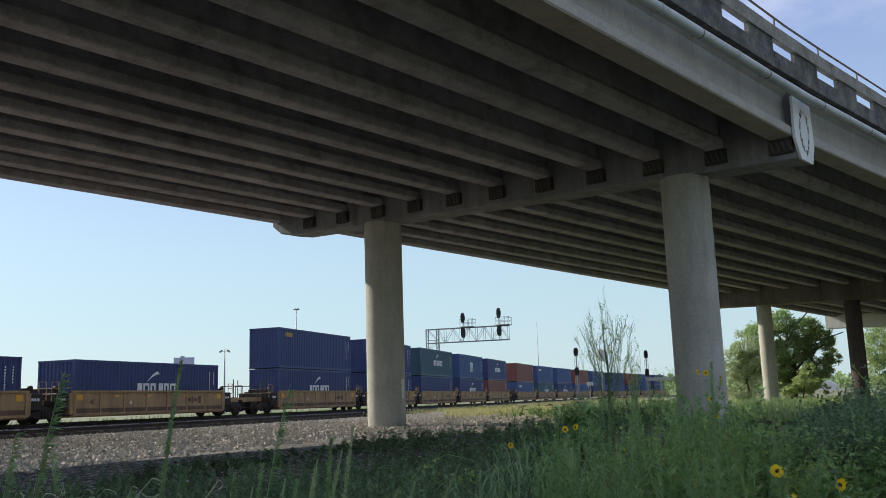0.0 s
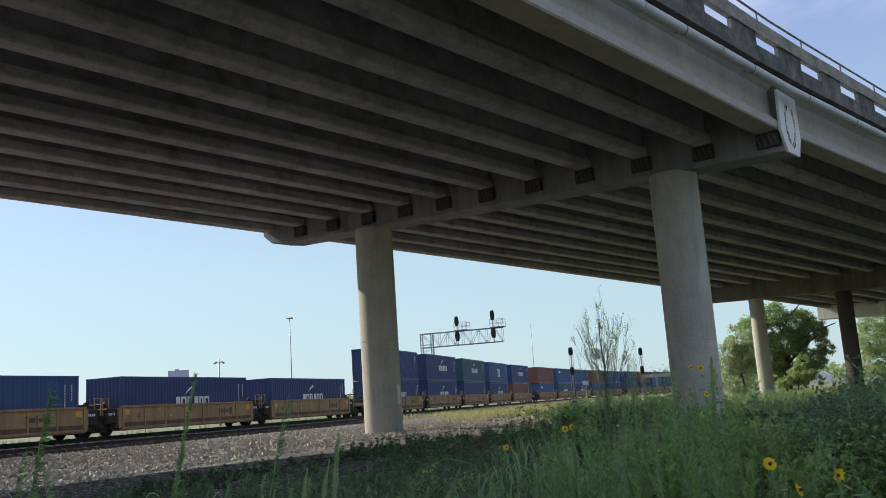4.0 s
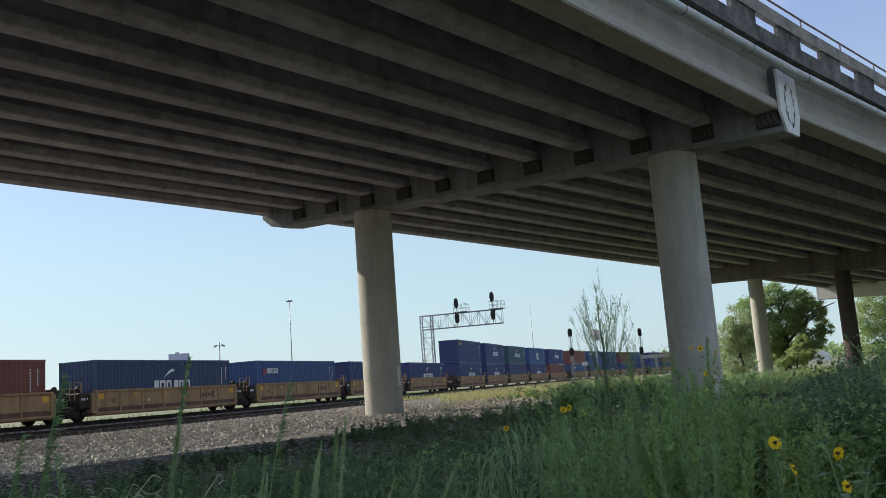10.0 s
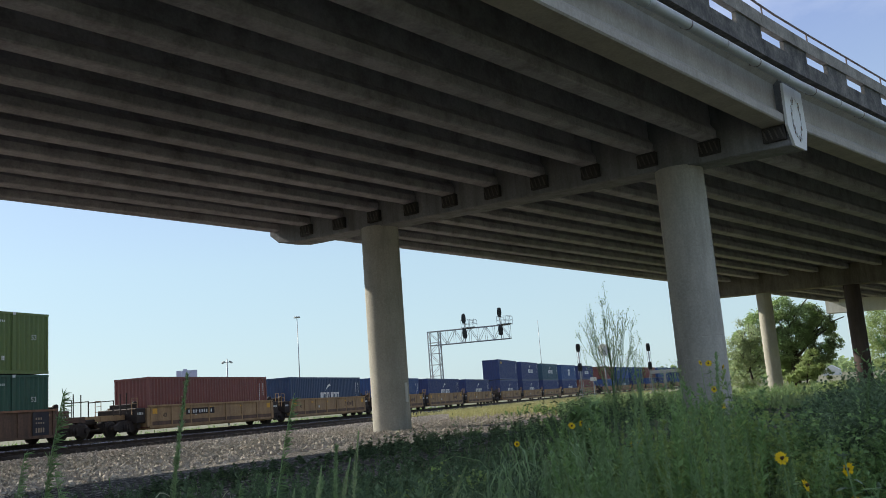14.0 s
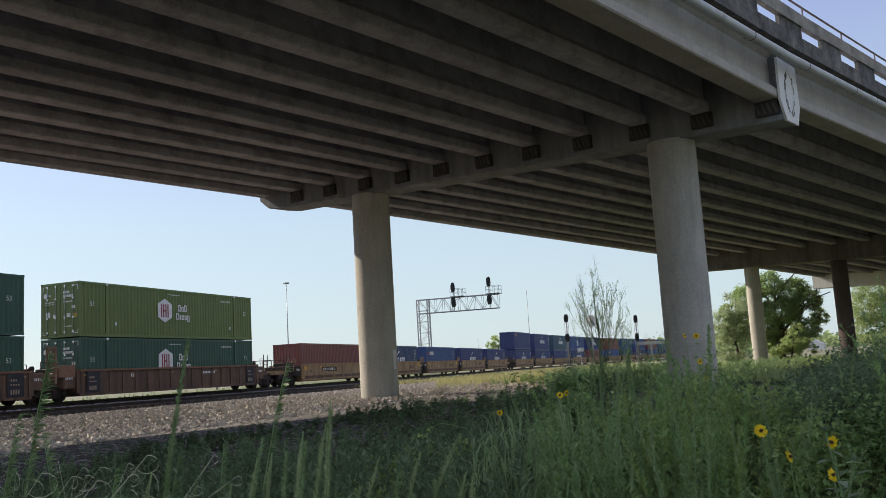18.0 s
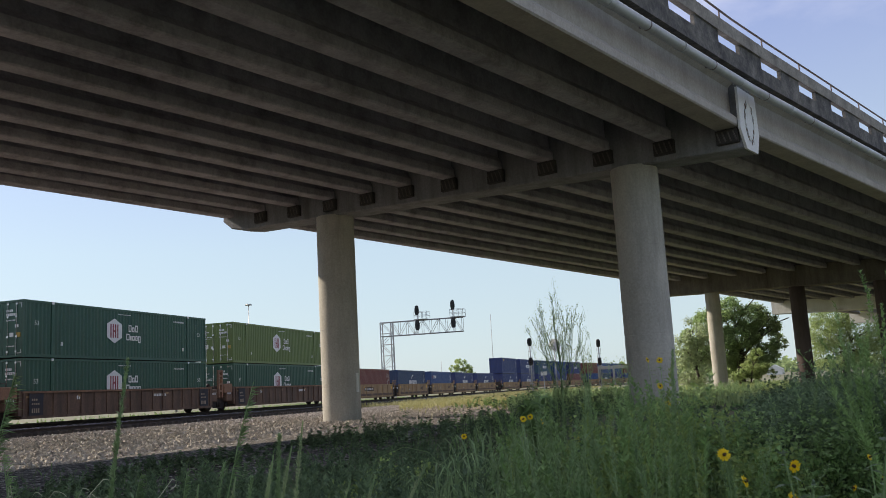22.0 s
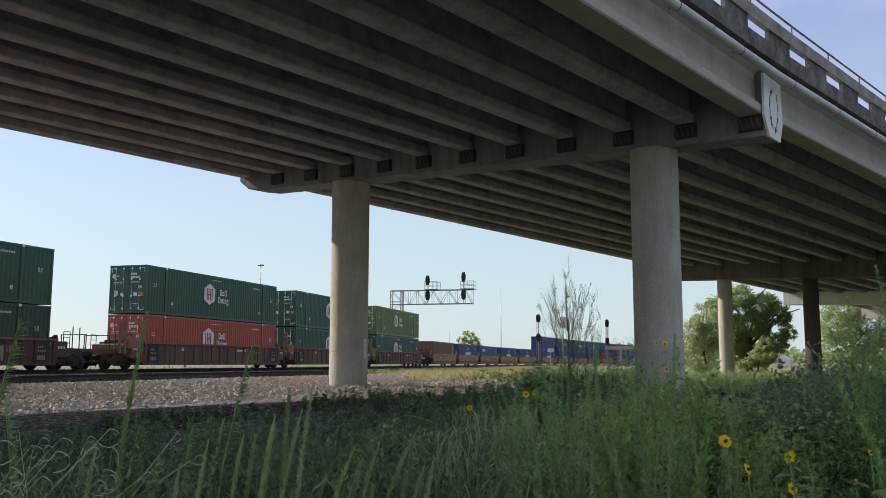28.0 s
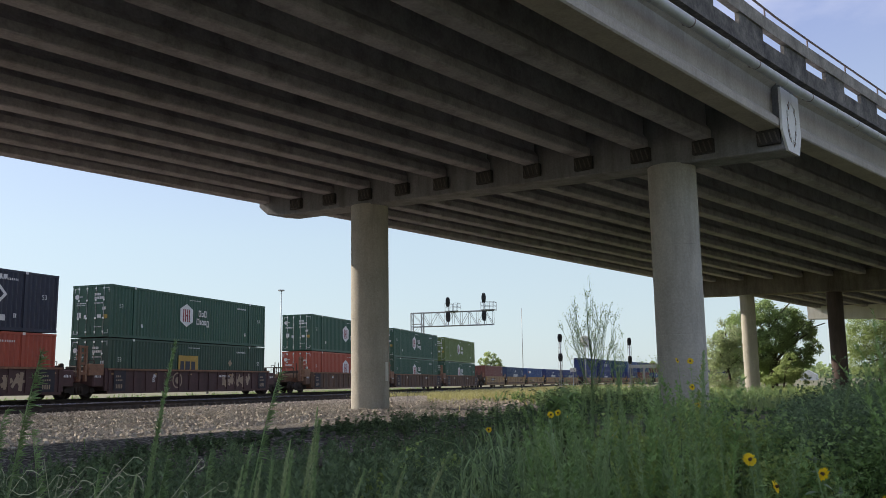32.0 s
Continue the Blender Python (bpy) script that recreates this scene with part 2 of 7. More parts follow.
def chain(bm, pts, r, n=10):
    """A round bar along a line of points, in one piece."""
    pts = [Vector(p) for p in pts]
    rings = []
    for i, p in enumerate(pts):
        q = (pts[min(i + 1, len(pts) - 1)] - pts[max(i - 1, 0)]).to_track_quat("Z", "Y")
        rings.append([bm.verts.new(p + q @ Vector((r * math.cos(k * math.tau / n), r * math.sin(k * math.tau / n), 0))) for k in range(n)])
    for a, b in zip(rings[:-1], rings[1:]):
        for k in range(n):
            bm.faces.new((a[k], a[(k + 1) % n], b[(k + 1) % n], b[k])).smooth = True
    bm.faces.new(rings[0][::-1])
    bm.faces.new(rings[-1])


def prism(bm, outline, place, start, stop):
    """An outline swept straight: place(u, v, t) gives the point for outline point (u, v) at t."""
    r0 = [bm.verts.new(place(u, v, start)) for u, v in outline]
    r1 = [bm.verts.new(place(u, v, stop)) for u, v in outline]
    n = len(outline)
    for i in range(n):
        bm.faces.new((r0[i], r0[(i + 1) % n], r1[(i + 1) % n], r1[i]))
    bm.faces.new(r0[::-1])
    bm.faces.new(r1)


def finish(bm, name, material):
    bmesh.ops.recalc_face_normals(bm, faces=bm.faces)
    me = bpy.data.meshes.new(name)
    bm.to_mesh(me)
    bm.free()
    me.materials.append(material)
    return me


def part(name, bm, material, parent, label=""):
    ob = new(name, finish(bm, name, material) if isinstance(bm, bmesh.types.BMesh) else bm)
    ob.parent = parent
    return tagged(ob, label)


def thing(name, label, category, group="", kind="", m=None):
    ob = tagged(new(name), label, category, group, kind)
    if m is not None:
        ob.matrix_basis = m
    return ob


def raw(name, verts, faces, material, smooth=False):
    me = bpy.data.meshes.new(name)
    me.from_pydata(verts, [], faces)
    if smooth:
        me.polygons.foreach_set("use_smooth", [True] * len(me.polygons))
    me.materials.append(material)
    return me


# ---- plan: track, train run and ground ----
TURN_AT = np.array([-80, -40, 0, 40, 80, 120, 170, 260.0])
TURN_TO = np.radians([11.46, 15.32, 19.42, 24.24, 25.31, 21.11, 16.88, 12.9])
_s = np.arange(-260, 520, 0.5)
_h = np.interp(_s, TURN_AT, TURN_TO)
_x = np.cumsum(-np.sin(_h)) * 0.5
_y = np.cumsum(np.cos(_h)) * 0.5
_x += -46.14 - np.interp(0, _s, _x)
_y += 25.0 - np.interp(0, _s, _y)
RAIL_Z, GRADE = 0.90, -0.00353


def on_track(s, side=0.0, up=0.0):
    """The point s metres along the track that the train runs on, side metres to its right, up metres over the rail's top, and the heading."""
    h = float(np.interp(s, _s, _h))
    x, y = float(np.interp(s, _s, _x)), float(np.interp(s, _s, _y))
    return Vector((x + side * math.cos(h), y + side * math.sin(h), RAIL_Z + GRADE * s + up)), h


def along(x, y):
    """Roughly the place along the track and the distance to its right of a point of the plan."""
    i = int(np.argmin((_x - x) ** 2 + (_y - y) ** 2))
    h = _h[i]
    return _s[i], (x - _x[i]) * math.cos(h) + (y - _y[i]) * math.sin(h)


def ease(a, b, v):
    t = min(1.0, max(0.0, (v - a) / (b - a)))
    return t * t * (3 - 2 * t)


def ground_z(x, y):
    s, side = along(x, y)
    bed = RAIL_Z + GRADE * min(max(s, -80), 260) - 0.30
    away = math.hypot(x, y)
    low = 0.02 + 0.05 * math.sin(x * 0.7) * math.cos(y * 0.6)
    k = ease(4.5, 13.0, -x * 0.75 + y * 0.45) if away < 60 else 1.0
    z = low + (bed - low) * k
    if side > 22 and away > 26:
        z += (0.22 - z) * ease(22, 34, side) * ease(26, 40, away)
    return z


# ---- ground ----
def make_ground():
    xs = sorted({*np.round(np.linspace(-70, 12, 165), 2).tolist(), *np.round(np.linspace(-170, -70, 26), 2).tolist(), -3000, -1500, -800, -450, -260, 20, 35, 60, 110, 220, 500, 1200, 3000})
    ys = sorted({*np.round(np.linspace(-8, 70, 157), 2).tolist(), *np.round(np.linspace(70, 200, 27), 2).tolist(), -3000, -1200, -500, -200, -90, -45, -25, -15, 260, 350, 500, 900, 1600, 3000})
    verts = []
    for y in ys:
        for x in xs:
            s, side = along(x, y)
            under = 0.3 * ease(-9, -7, side) * (1 - ease(10, 14, side)) if -70 < s < 185 else 0.0
            verts.append((x, y, ground_z(x, y) + (0.03 * noise.noise((x * 0.9, y * 0.9, 0)) if abs(x) + abs(y) < 120 else 0) - 0.02 - under))
    n = len(xs)
    faces = [(j * n + i, j * n + i + 1, (j + 1) * n + i + 1, (j + 1) * n + i) for j in range(len(ys) - 1) for i in range(n - 1)]
    tagged(new("ground", raw("ground", verts, faces, GROUND, True)), "uneven ground of dry soil and short grass", "ground", kind="structure")
    # the stony strip that carries both tracks and runs on to the weeds
    ss, dd = np.linspace(-75, 190, 190), np.concatenate([np.linspace(-9, 9, 37), np.linspace(9.6, 33, 44)])
    verts = []
    for s in ss:
        reach = 30.5 - 0.26 * max(0.0, s + 12) if s < 45 else 15.7
        for d in dd:
            d2 = d if d <= 9 else 9 + (d - 9) * (max(reach, 10) - 9) / 24
            p, h = on_track(s, d2)
            gz = ground_z(p.x, p.y)
            z = gz + 0.02 + 0.03 * noise.noise((p.x * 1.7, p.y * 1.7, 3)) + 0.02 * noise.noise((p.x * 6, p.y * 6, 5))
            for centre in (0.0, NEAR_TRACK):
                z += (0.12 if centre == 0 else -0.30) * (1 - ease(1.5 if centre == 0 else 2.0, 2.7 if centre == 0 else 7.5, abs(d2 - centre)))
            verts.append((p.x, p.y, z))
    n = len(dd)
    faces = [(j * n + i, j * n + i + 1, (j + 1) * n + i + 1, (j + 1) * n + i) for j in range(len(ss) - 1) for i in range(n - 1)]
    tagged(new("ballast_bed", raw("ballast_bed", verts, faces, GRAVEL, True)), "pale brown crushed-stone bed under the railroad tracks", "gravel", kind="structure")


NEAR_TRACK = 6.2


def make_stones():
    """Loose crushed stone over the strip that lies towards the weeds."""
    rng = np.random.default_rng(3)
    shape = np.array([(1, 0, 0), (-1, 0, 0), (0, 1, 0), (0, -1, 0), (0, 0, 1), (0, 0, -1.0)])
    tri = np.array([(0, 2, 4), (2, 1, 4), (1, 3, 4), (3, 0, 4), (2, 0, 5), (1, 2, 5), (3, 1, 5), (0, 3, 5)])
    verts, faces = [], []
    for k in range(125000):
        s = rng.uniform(-42, 45)
        side = NEAR_TRACK - 2 + 22 * rng.random() ** 1.05
        if side > (30 - 0.26 * max(0.0, s + 12)):
            continue
        p, _ = on_track(s, side)
        z = ground_z(p.x, p.y) + 0.022
        z -= 0.30 * (1 - ease(2.0, 7.5, abs(side - NEAR_TRACK)))
        size = rng.uniform(0.018, 0.055)
        v = (shape + rng.normal(0, 0.28, (6, 3))) * size * rng.uniform(0.6, 1.3, 3)
        faces.append(tri + 6 * len(verts))
        verts.append(v + (p.x, p.y, z))
    for k in range(26000):
        # coarser stone behind the train
        s = rng.uniform(-45, 60)
        side = -rng.uniform(1.7, 8.5)
        p, _ = on_track(s, side)
        size = rng.uniform(0.03, 0.075)
        v = (shape + rng.normal(0, 0.28, (6, 3))) * size * rng.uniform(0.6, 1.3, 3)
        faces.append(tri + 6 * len(verts))
        verts.append(v + (p.x, p.y, ground_z(p.x, p.y) + 0.03))
    me = raw("ballast_stones", np.concatenate(verts).tolist(), np.concatenate(faces).tolist(), STONE)
    tagged(new("ballast_stones", me), "loose crushed ballast stones in pale brown and grey", "gravel", kind="stuff")


RAIL_SHAPE = ((-0.07, -0.17), (0.07, -0.17), (0.07, -0.15), (0.012, -0.13), (0.012, -0.045), (0.036, -0.035), (0.036, 0), (-0.036, 0), (-0.036, -0.035), (-0.012, -0.045), (-0.012, -0.13), (-0.07, -0.15))


def make_track(side, label, up=0.0):
    track = thing("railroad_track", label, "railroad track", "parallel railroad tracks", "structure")
    ss = np.concatenate([np.arange(-150, 60, 3.0), np.arange(60, 420, 8.0)])
    for gauge in (-0.7525, 0.7525):
        for name, outline, material in (("rail", RAIL_SHAPE, RAIL_STEEL), ("rail_head", ((-0.03, -0.001), (0.03, -0.001), (0.028, 0.004), (-0.028, 0.004)), RAIL_HEAD)):
            verts, faces, n = [], [], len(outline)
            for s in ss:
                c, h = on_track(s, side + gauge, up)
                verts += [(c.x + u * math.cos(h), c.y + u * math.sin(h), c.z + v) for u, v in outline]
            for j in range(len(ss) - 1):
                faces += [(j * n + i, j * n + (i + 1) % n, (j + 1) * n + (i + 1) % n, (j + 1) * n + i) for i in range(n)]
            part(name, raw(name, verts, faces, material), None, track, "worn shiny running surface" if name == "rail_head" else "")
    bm = bmesh.new()
    for s in np.arange(-60, 150, 0.55):
        c, h = on_track(s + random.uniform(-0.03, 0.03), side, up - 0.17)
        box(bm, -1.28, 1.28, -0.11, 0.11, -0.14, 0, Matrix.Translation(c) @ Matrix.Rotation(h + random.uniform(-0.015, 0.015), 4, "Z"))
    tagged(part("ties", bm, TIE_WOOD, track, "dark creosoted timber ties"), kind="stuff")
    return track


# ---- bridge ----
SPANS = (-51.0, -15.6, 20.4, 56.0, 84.5, 113.0)
BEAM_X = (-7.05, -8.64, -10.3, -11.95, -13.57, -15.17, -16.75, -18.27, -19.82, -21.4, -22.97, -24.52)
SKEW = 0.06


def bent_y(k, x):
    return SPANS[k] + SKEW * (x + 20.1)


def beam_z(x, y):
    return 7.30 - 0.0322 * (x + 6.96) - 0.005 * (y - 20.4)


INNER_SHAPE = ((-0.19, 0), (0.16, 0), (0.19, 0.03), (0.19, 0.22), (0.08, 0.38), (0.08, 1.02), (0.25, 1.14), (0.25, 1.36), (-0.25, 1.36), (-0.25, 1.14), (-0.08, 1.02), (-0.08, 0.38), (-0.19, 0.22), (-0.19, 0.03))
BEAM_SHAPE = ((-0.26, 0), (0.26, 0), (0.29, 0.03), (0.29, 0.2), (0.1, 0.40), (0.1, 1.02), (0.25, 1.14), (0.25, 1.36), (-0.25, 1.36), (-0.25, 1.14), (-0.1, 1.02), (-0.1, 0.40), (-0.29, 0.2), (-0.29, 0.03))


def fan(x, y):
    """How far a line of the bridge that stands at x over the tall bent has moved aside at y: the roadway widens along the bridge."""
    k = (x + 24.5) / 17.5
    d = min(y, 84.5) - 20.4
    return d * (-0.01 + 0.075 * k) if d > 0 else max(d, -14.0) * 0.03 * k


def edge_x(y):
    """The outer face of the parapet that the camera sees."""
    return -6.42 + fan(-6.42, y)


def make_bridge():
    bridge = thing("overpass_bridge", "weathered concrete girder overpass on round columns above railroad tracks", "bridge")
    for k in range(len(SPANS) - 1):
        for x in BEAM_X:
            bm = bmesh.new()
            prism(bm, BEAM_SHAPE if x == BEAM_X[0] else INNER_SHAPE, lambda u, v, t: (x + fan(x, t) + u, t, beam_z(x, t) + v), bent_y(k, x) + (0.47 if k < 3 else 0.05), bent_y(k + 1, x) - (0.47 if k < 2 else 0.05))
            part("girder", bm, LIT_FASCIA_CONCRETE if x == BEAM_X[0] else BEAM_CONCRETE, bridge)
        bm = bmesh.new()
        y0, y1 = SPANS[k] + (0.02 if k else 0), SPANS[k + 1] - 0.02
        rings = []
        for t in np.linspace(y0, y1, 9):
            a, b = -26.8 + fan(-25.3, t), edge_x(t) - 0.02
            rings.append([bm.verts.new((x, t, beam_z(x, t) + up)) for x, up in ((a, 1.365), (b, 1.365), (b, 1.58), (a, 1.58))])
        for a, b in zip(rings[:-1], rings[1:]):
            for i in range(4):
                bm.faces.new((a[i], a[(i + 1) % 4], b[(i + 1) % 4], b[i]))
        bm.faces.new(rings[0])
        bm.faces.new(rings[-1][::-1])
        part("deck_slab", bm, VEILED_DECK_CONCRETE, bridge)
    for k in range(1, len(SPANS)):
        make_bent(bridge, k)
    make_parapet(bridge, True)
    make_parapet(bridge, False)
    make_pipe(bridge)
    return bridge


def make_bent(bridge, k):
    big = k <= 2
    left, right = (-24.9 if big else -25.9 if k == 3 else -25.4) + fan(-24.85, SPANS[k]), -6.72 + fan(-6.72, SPANS[k])
    bm = bmesh.new()
    half = 0.45 if big else 0.6
    drop = 0.5 if big else 0.92 if k == 3 else 1.0
    over = 1.35 if big else 0.36 if k == 3 else 0.2
    n = 12
    rings = []
    for i in range(n + 1):
        x = left + (right - left) * (i / n if i > 2 else (0.0, 0.022, 0.06)[i])
        y = bent_y(k, x)
        zt, zb = beam_z(x, y) + over, beam_z(x, y) - drop + ((0.38, 0.1, 0)[min(i, 2)] if big else 0)
        rings.append([bm.verts.new(p) for p in ((x, y - half, zb + 0.03), (x, y - half + 0.03, zb), (x, y + half - 0.03, zb), (x, y + half, zb + 0.03), (x, y + half, zt), (x, y - half, zt))])
    for a, b in zip(rings[:-1], rings[1:]):
        for i in range(6):
            bm.faces.new((a[i], a[(i + 1) % 6], b[(i + 1) % 6], b[i]))
    bm.faces.new(rings[0])
    bm.faces.new(rings[-1][::-1])
    # caps beyond k 3 are pale: sunlight on them is put into the colour
    cap = part("bent_cap", bm, CAP_CONCRETE if big else DARK_STREAKED_CONCRETE if k == 3 else PALE_CONCRETE, bridge)
    # the seats under the girder ends, each a dark block with pale fins
    for x in (v + fan(v, SPANS[k]) for v in BEAM_X):
        for way in (-1, 1):
            y = bent_y(k, x) + way * half
            z = beam_z(x, y)
            a, b = sorted((y - way * 0.01, y + way * 0.13))
            bm = bmesh.new()
            if not big or x < -24.3:
                bm.free()
                continue
            box(bm, x - 0.27, x + 0.27, a, b, z - 0.36, z - 0.003, bevel=0.012)
            part("bearing_seat", bm, DARK_STEEL, cap, "dark ribbed bearing seat")
            if k == 2 and way < 0:
                for j in range(4):
                    bm = bmesh.new()
                    u = x - 0.2 + j * 0.133
                    box(bm, -0.016, 0.016, a - 0.02, a + 0.01, -0.13, 0.13, Matrix.Translation((u, 0, z - 0.19)) @ Matrix.Rotation(-0.28, 4, "Y"))
                    part("fin", bm, SEAT_BAR, cap)
    # pale shield-shaped plates that close the ends of the cap
    if big:
        for x, way in ((right, 1),):
            y = bent_y(k, x)
            z = beam_z(x, y)
            outline = ((-0.64, 0.98), (0.58, 0.98), (0.64, -0.02), (0.42, -0.51), (-0.36, -0.51), (-0.68, -0.06))
            bm = bmesh.new()
            prism(bm, outline, lambda u, v, t: (x + way * t, y + u, z + v), 0.0, 0.06)
            plate = part("end_plate", bm, PALE_CONCRETE, bridge, "pale painted shield-shaped cap end plate")
            # a weathered oval rim with rust along it
            def oval(a, e=0.0):
                return (x + way * 0.063, y + 0.0 + (0.3 + e) * math.cos(a), z + 0.22 + (0.5 + e) * math.sin(a))
            bm = bmesh.new()
            chain(bm, [oval(math.tau * q / 40) for q in range(41)], 0.009, 5)
            part("oval_rim", bm, PALE_CONCRETE, plate)
            for a in (0.3, 0.75, 2.0, 2.35, 2.75, 3.05, 3.5, 3.8, 4.3, 4.9, 5.4, 5.9):
                wide, tall = random.uniform(0.03, 0.065), random.uniform(0.06, 0.14)
                _, py, pz = oval(a + random.uniform(-0.1, 0.1), random.uniform(-0.02, 0.01))
                bm = bmesh.new()
                bm.faces.new([bm.verts.new((x + way * 0.0645, py + wide * math.cos(q) * random.uniform(0.6, 1.2), pz + tall * math.sin(q) * random.uniform(0.6, 1.2))) for q in np.arange(0, 6.2, 0.7)])
                bmesh.ops.solidify(bm, geom=bm.faces[:], thickness=0.006)
                part("rust_patch", bm, RUST, plate, "brown rust patch")
    for x in ((-20.1, -9.72) if big else (-21.2, -15.95, -11.2) if k == 3 else (-24.15, -13.4) if k == 4 else (-12.0, -6.0)):
        make_column(bridge, k, x, 0.61 if big else 0.457, drop)


def make_column(bridge, k, x, r, drop):
    y = bent_y(k, x)
    top = beam_z(x, y) - drop + 0.02
    base = ground_z(x, y) - 0.4
    bm = bmesh.new()
    n = 40
    # form joints: shallow grooves round the shaft
    joints = () if k > 2 else [base + 0.4 + up for up in (1.08, 2.88, 4.6)] if x < -15 else (2.04, 2.56, 4.8)
    zs = [(base, 0.0)]
    for z in joints:
        zs += [(z - 0.1, 0), (z - 0.0125, 0), (z - 0.011, 0), (z - 0.009, -0.008), (z + 0.015, -0.008), (z + 0.017, 0), (z + 0.0185, 0), (z + 0.1, 0)]
    zs += [(top, 0)]
    rings = [[bm.verts.new((x + (r + e) * math.cos(i * math.tau / n), y + (r + e) * math.sin(i * math.tau / n), z)) for i in range(n)] for z, e in zs]
    for a, b in zip(rings[:-1], rings[1:]):
        for i in range(n):
            f = bm.faces.new((a[i], a[(i + 1) % n], b[(i + 1) % n], b[i]))
            f.smooth = abs(a[i].co.z - b[i].co.z) > 0.03
    col = part("column", bm, RED_BROWN_CONCRETE if k == 3 and x > -18 else DARK_STREAKED_CONCRETE if k > 3 else CONCRETE, bridge, "round concrete column" if k == 2 else "")
    if k == 2 and x < -15:
        bm = bmesh.new()
        a = 0.2
        box(bm, -0.012, 0.012, -0.07, 0.07, 0, 0.6, Matrix.Translation((x + math.cos(a) * (r + 0.004), y + math.sin(a) * (r + 0.004), base + 1.3)) @ Matrix.Rotation(a, 4, "Z"))
        part("marker_strip", bm, PALE_CONCRETE, col, "pale marker strip on the column")


def make_parapet(bridge, near):
    y0, y1 = -40.0, 112.0
    pitch, gap, off = 2.545, 1.25, 19.1

    def at(u, v, t):
        """u metres inwards from the outer face, v metres over the slab's top."""
        if near:
            return edge_x(t) - u, t, beam_z(edge_x(t), t) + 1.58 + v
        return -26.8 + fan(-25.3, t) + u, t, beam_z(-26.8, t) + 1.58 + v

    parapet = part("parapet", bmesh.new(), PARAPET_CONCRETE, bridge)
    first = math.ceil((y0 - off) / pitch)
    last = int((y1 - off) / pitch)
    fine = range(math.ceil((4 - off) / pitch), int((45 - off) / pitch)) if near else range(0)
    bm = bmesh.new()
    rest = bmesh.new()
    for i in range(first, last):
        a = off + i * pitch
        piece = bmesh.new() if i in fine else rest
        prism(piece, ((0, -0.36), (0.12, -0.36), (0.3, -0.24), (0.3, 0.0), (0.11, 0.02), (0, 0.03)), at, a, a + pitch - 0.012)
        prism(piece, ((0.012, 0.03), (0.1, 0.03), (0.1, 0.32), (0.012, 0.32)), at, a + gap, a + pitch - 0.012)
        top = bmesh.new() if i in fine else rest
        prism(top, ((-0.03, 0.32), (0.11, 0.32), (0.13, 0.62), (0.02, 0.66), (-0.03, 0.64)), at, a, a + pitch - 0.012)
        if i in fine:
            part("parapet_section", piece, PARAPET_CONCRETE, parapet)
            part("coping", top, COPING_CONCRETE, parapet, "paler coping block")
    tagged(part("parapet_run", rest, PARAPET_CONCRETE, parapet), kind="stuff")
    if near:
        bm = bmesh.new()
        chain(bm, [at(0.0, 0.86, a) for a in np.linspace(4, 60, 29)], 0.026, 8)
        rail = part("handrail", bm, RAIL_PAINT, bridge, "thin reddish steel handrail on the parapet")
        for i in range(-5, 15):
            t = off + i * pitch + 0.15
            bm = bmesh.new()
            tube(bm, at(0.0, 0.6, t), at(0.0, 0.85, t), 0.02, n=6)
            part("post", bm, RAIL_PAINT, rail)


def make_pipe(bridge):
    def at(t):
        return Vector((edge_x(t) - 0.02 + 0.07, t, beam_z(-6.5, t) + 0.87))
    ts = np.linspace(3, 60, 30)
    bm = bmesh.new()
    chain(bm, [at(t) for t in ts], 0.105, 14)
    pipe = part("drain_pipe", bm, PIPE_PAINT, bridge, "pale grey painted drain pipe below the parapet")
    for i, t in enumerate(np.arange(6, 50, 1.55)):
        bm = bmesh.new()
        p = at(t)
        tube(bm, p - Vector((0, 0.022, 0)), p + Vector((0, 0.022, 0)), 0.116 if i % 2 else 0.109, n=14)
        box(bm, p.x - 0.16, p.x - 0.09, p.y - 0.02, p.y + 0.02, p.z - 0.03, p.z + 0.03)
        part("pipe_clamp", bm, PIPE_PAINT if i % 2 else RAIL_PAINT, pipe)


# ---- train ----
def paint(name, c, wear=(0.12, 0.07, 0.045), rough=0.5):
    d = tuple(0.78 * v for v in c)
    return surface(name, d, c, rough, 0.0, big=0.8, fine=7, bump=0.06, stain=tuple(0.6 * v + 0.4 * w for v, w in zip(c, wear)), streak=1)


PAINT = {
    "navy": paint("navy_paint", (0.024, 0.044, 0.15)), "blue": paint("blue_paint", (0.03, 0.078, 0.215)), "teal": paint("teal_paint", (0.032, 0.085, 0.125)),
    "slate": paint("slate_paint", (0.030, 0.062, 0.135)), "maroon": paint("maroon_paint", (0.20, 0.062, 0.05)), "green": paint("green_paint", (0.03, 0.10, 0.064)), "olive": paint("olive_paint", (0.13, 0.19, 0.05)),
    "dark_green": paint("dark_green_paint", (0.03, 0.078, 0.052)), "orange_red": paint("orange_red_paint", (0.42, 0.082, 0.045)), "ink": paint("ink_paint", (0.022, 0.028, 0.05)),
}
WHITE_PAINT = surface("white_marking", (0.6, 0.6, 0.58), (0.78, 0.78, 0.75), 0.6, big=2, fine=12, bump=0)
RED_PAINT = surface("red_marking", (0.22, 0.03, 0.035), (0.30, 0.048, 0.05), 0.6, big=2, fine=12, bump=0)
YELLOW_PAINT = surface("yellow_marking", (0.34, 0.22, 0.045), (0.48, 0.31, 0.06), 0.6, big=2, fine=12, bump=0)
CAR_TAN = surface("faded_tan_car_paint", (0.30, 0.19, 0.09), (0.43, 0.28, 0.14), 0.75, big=0.9, fine=9, bump=0.1, stain=(0.15, 0.085, 0.045), streak=1, dirt=0.7)
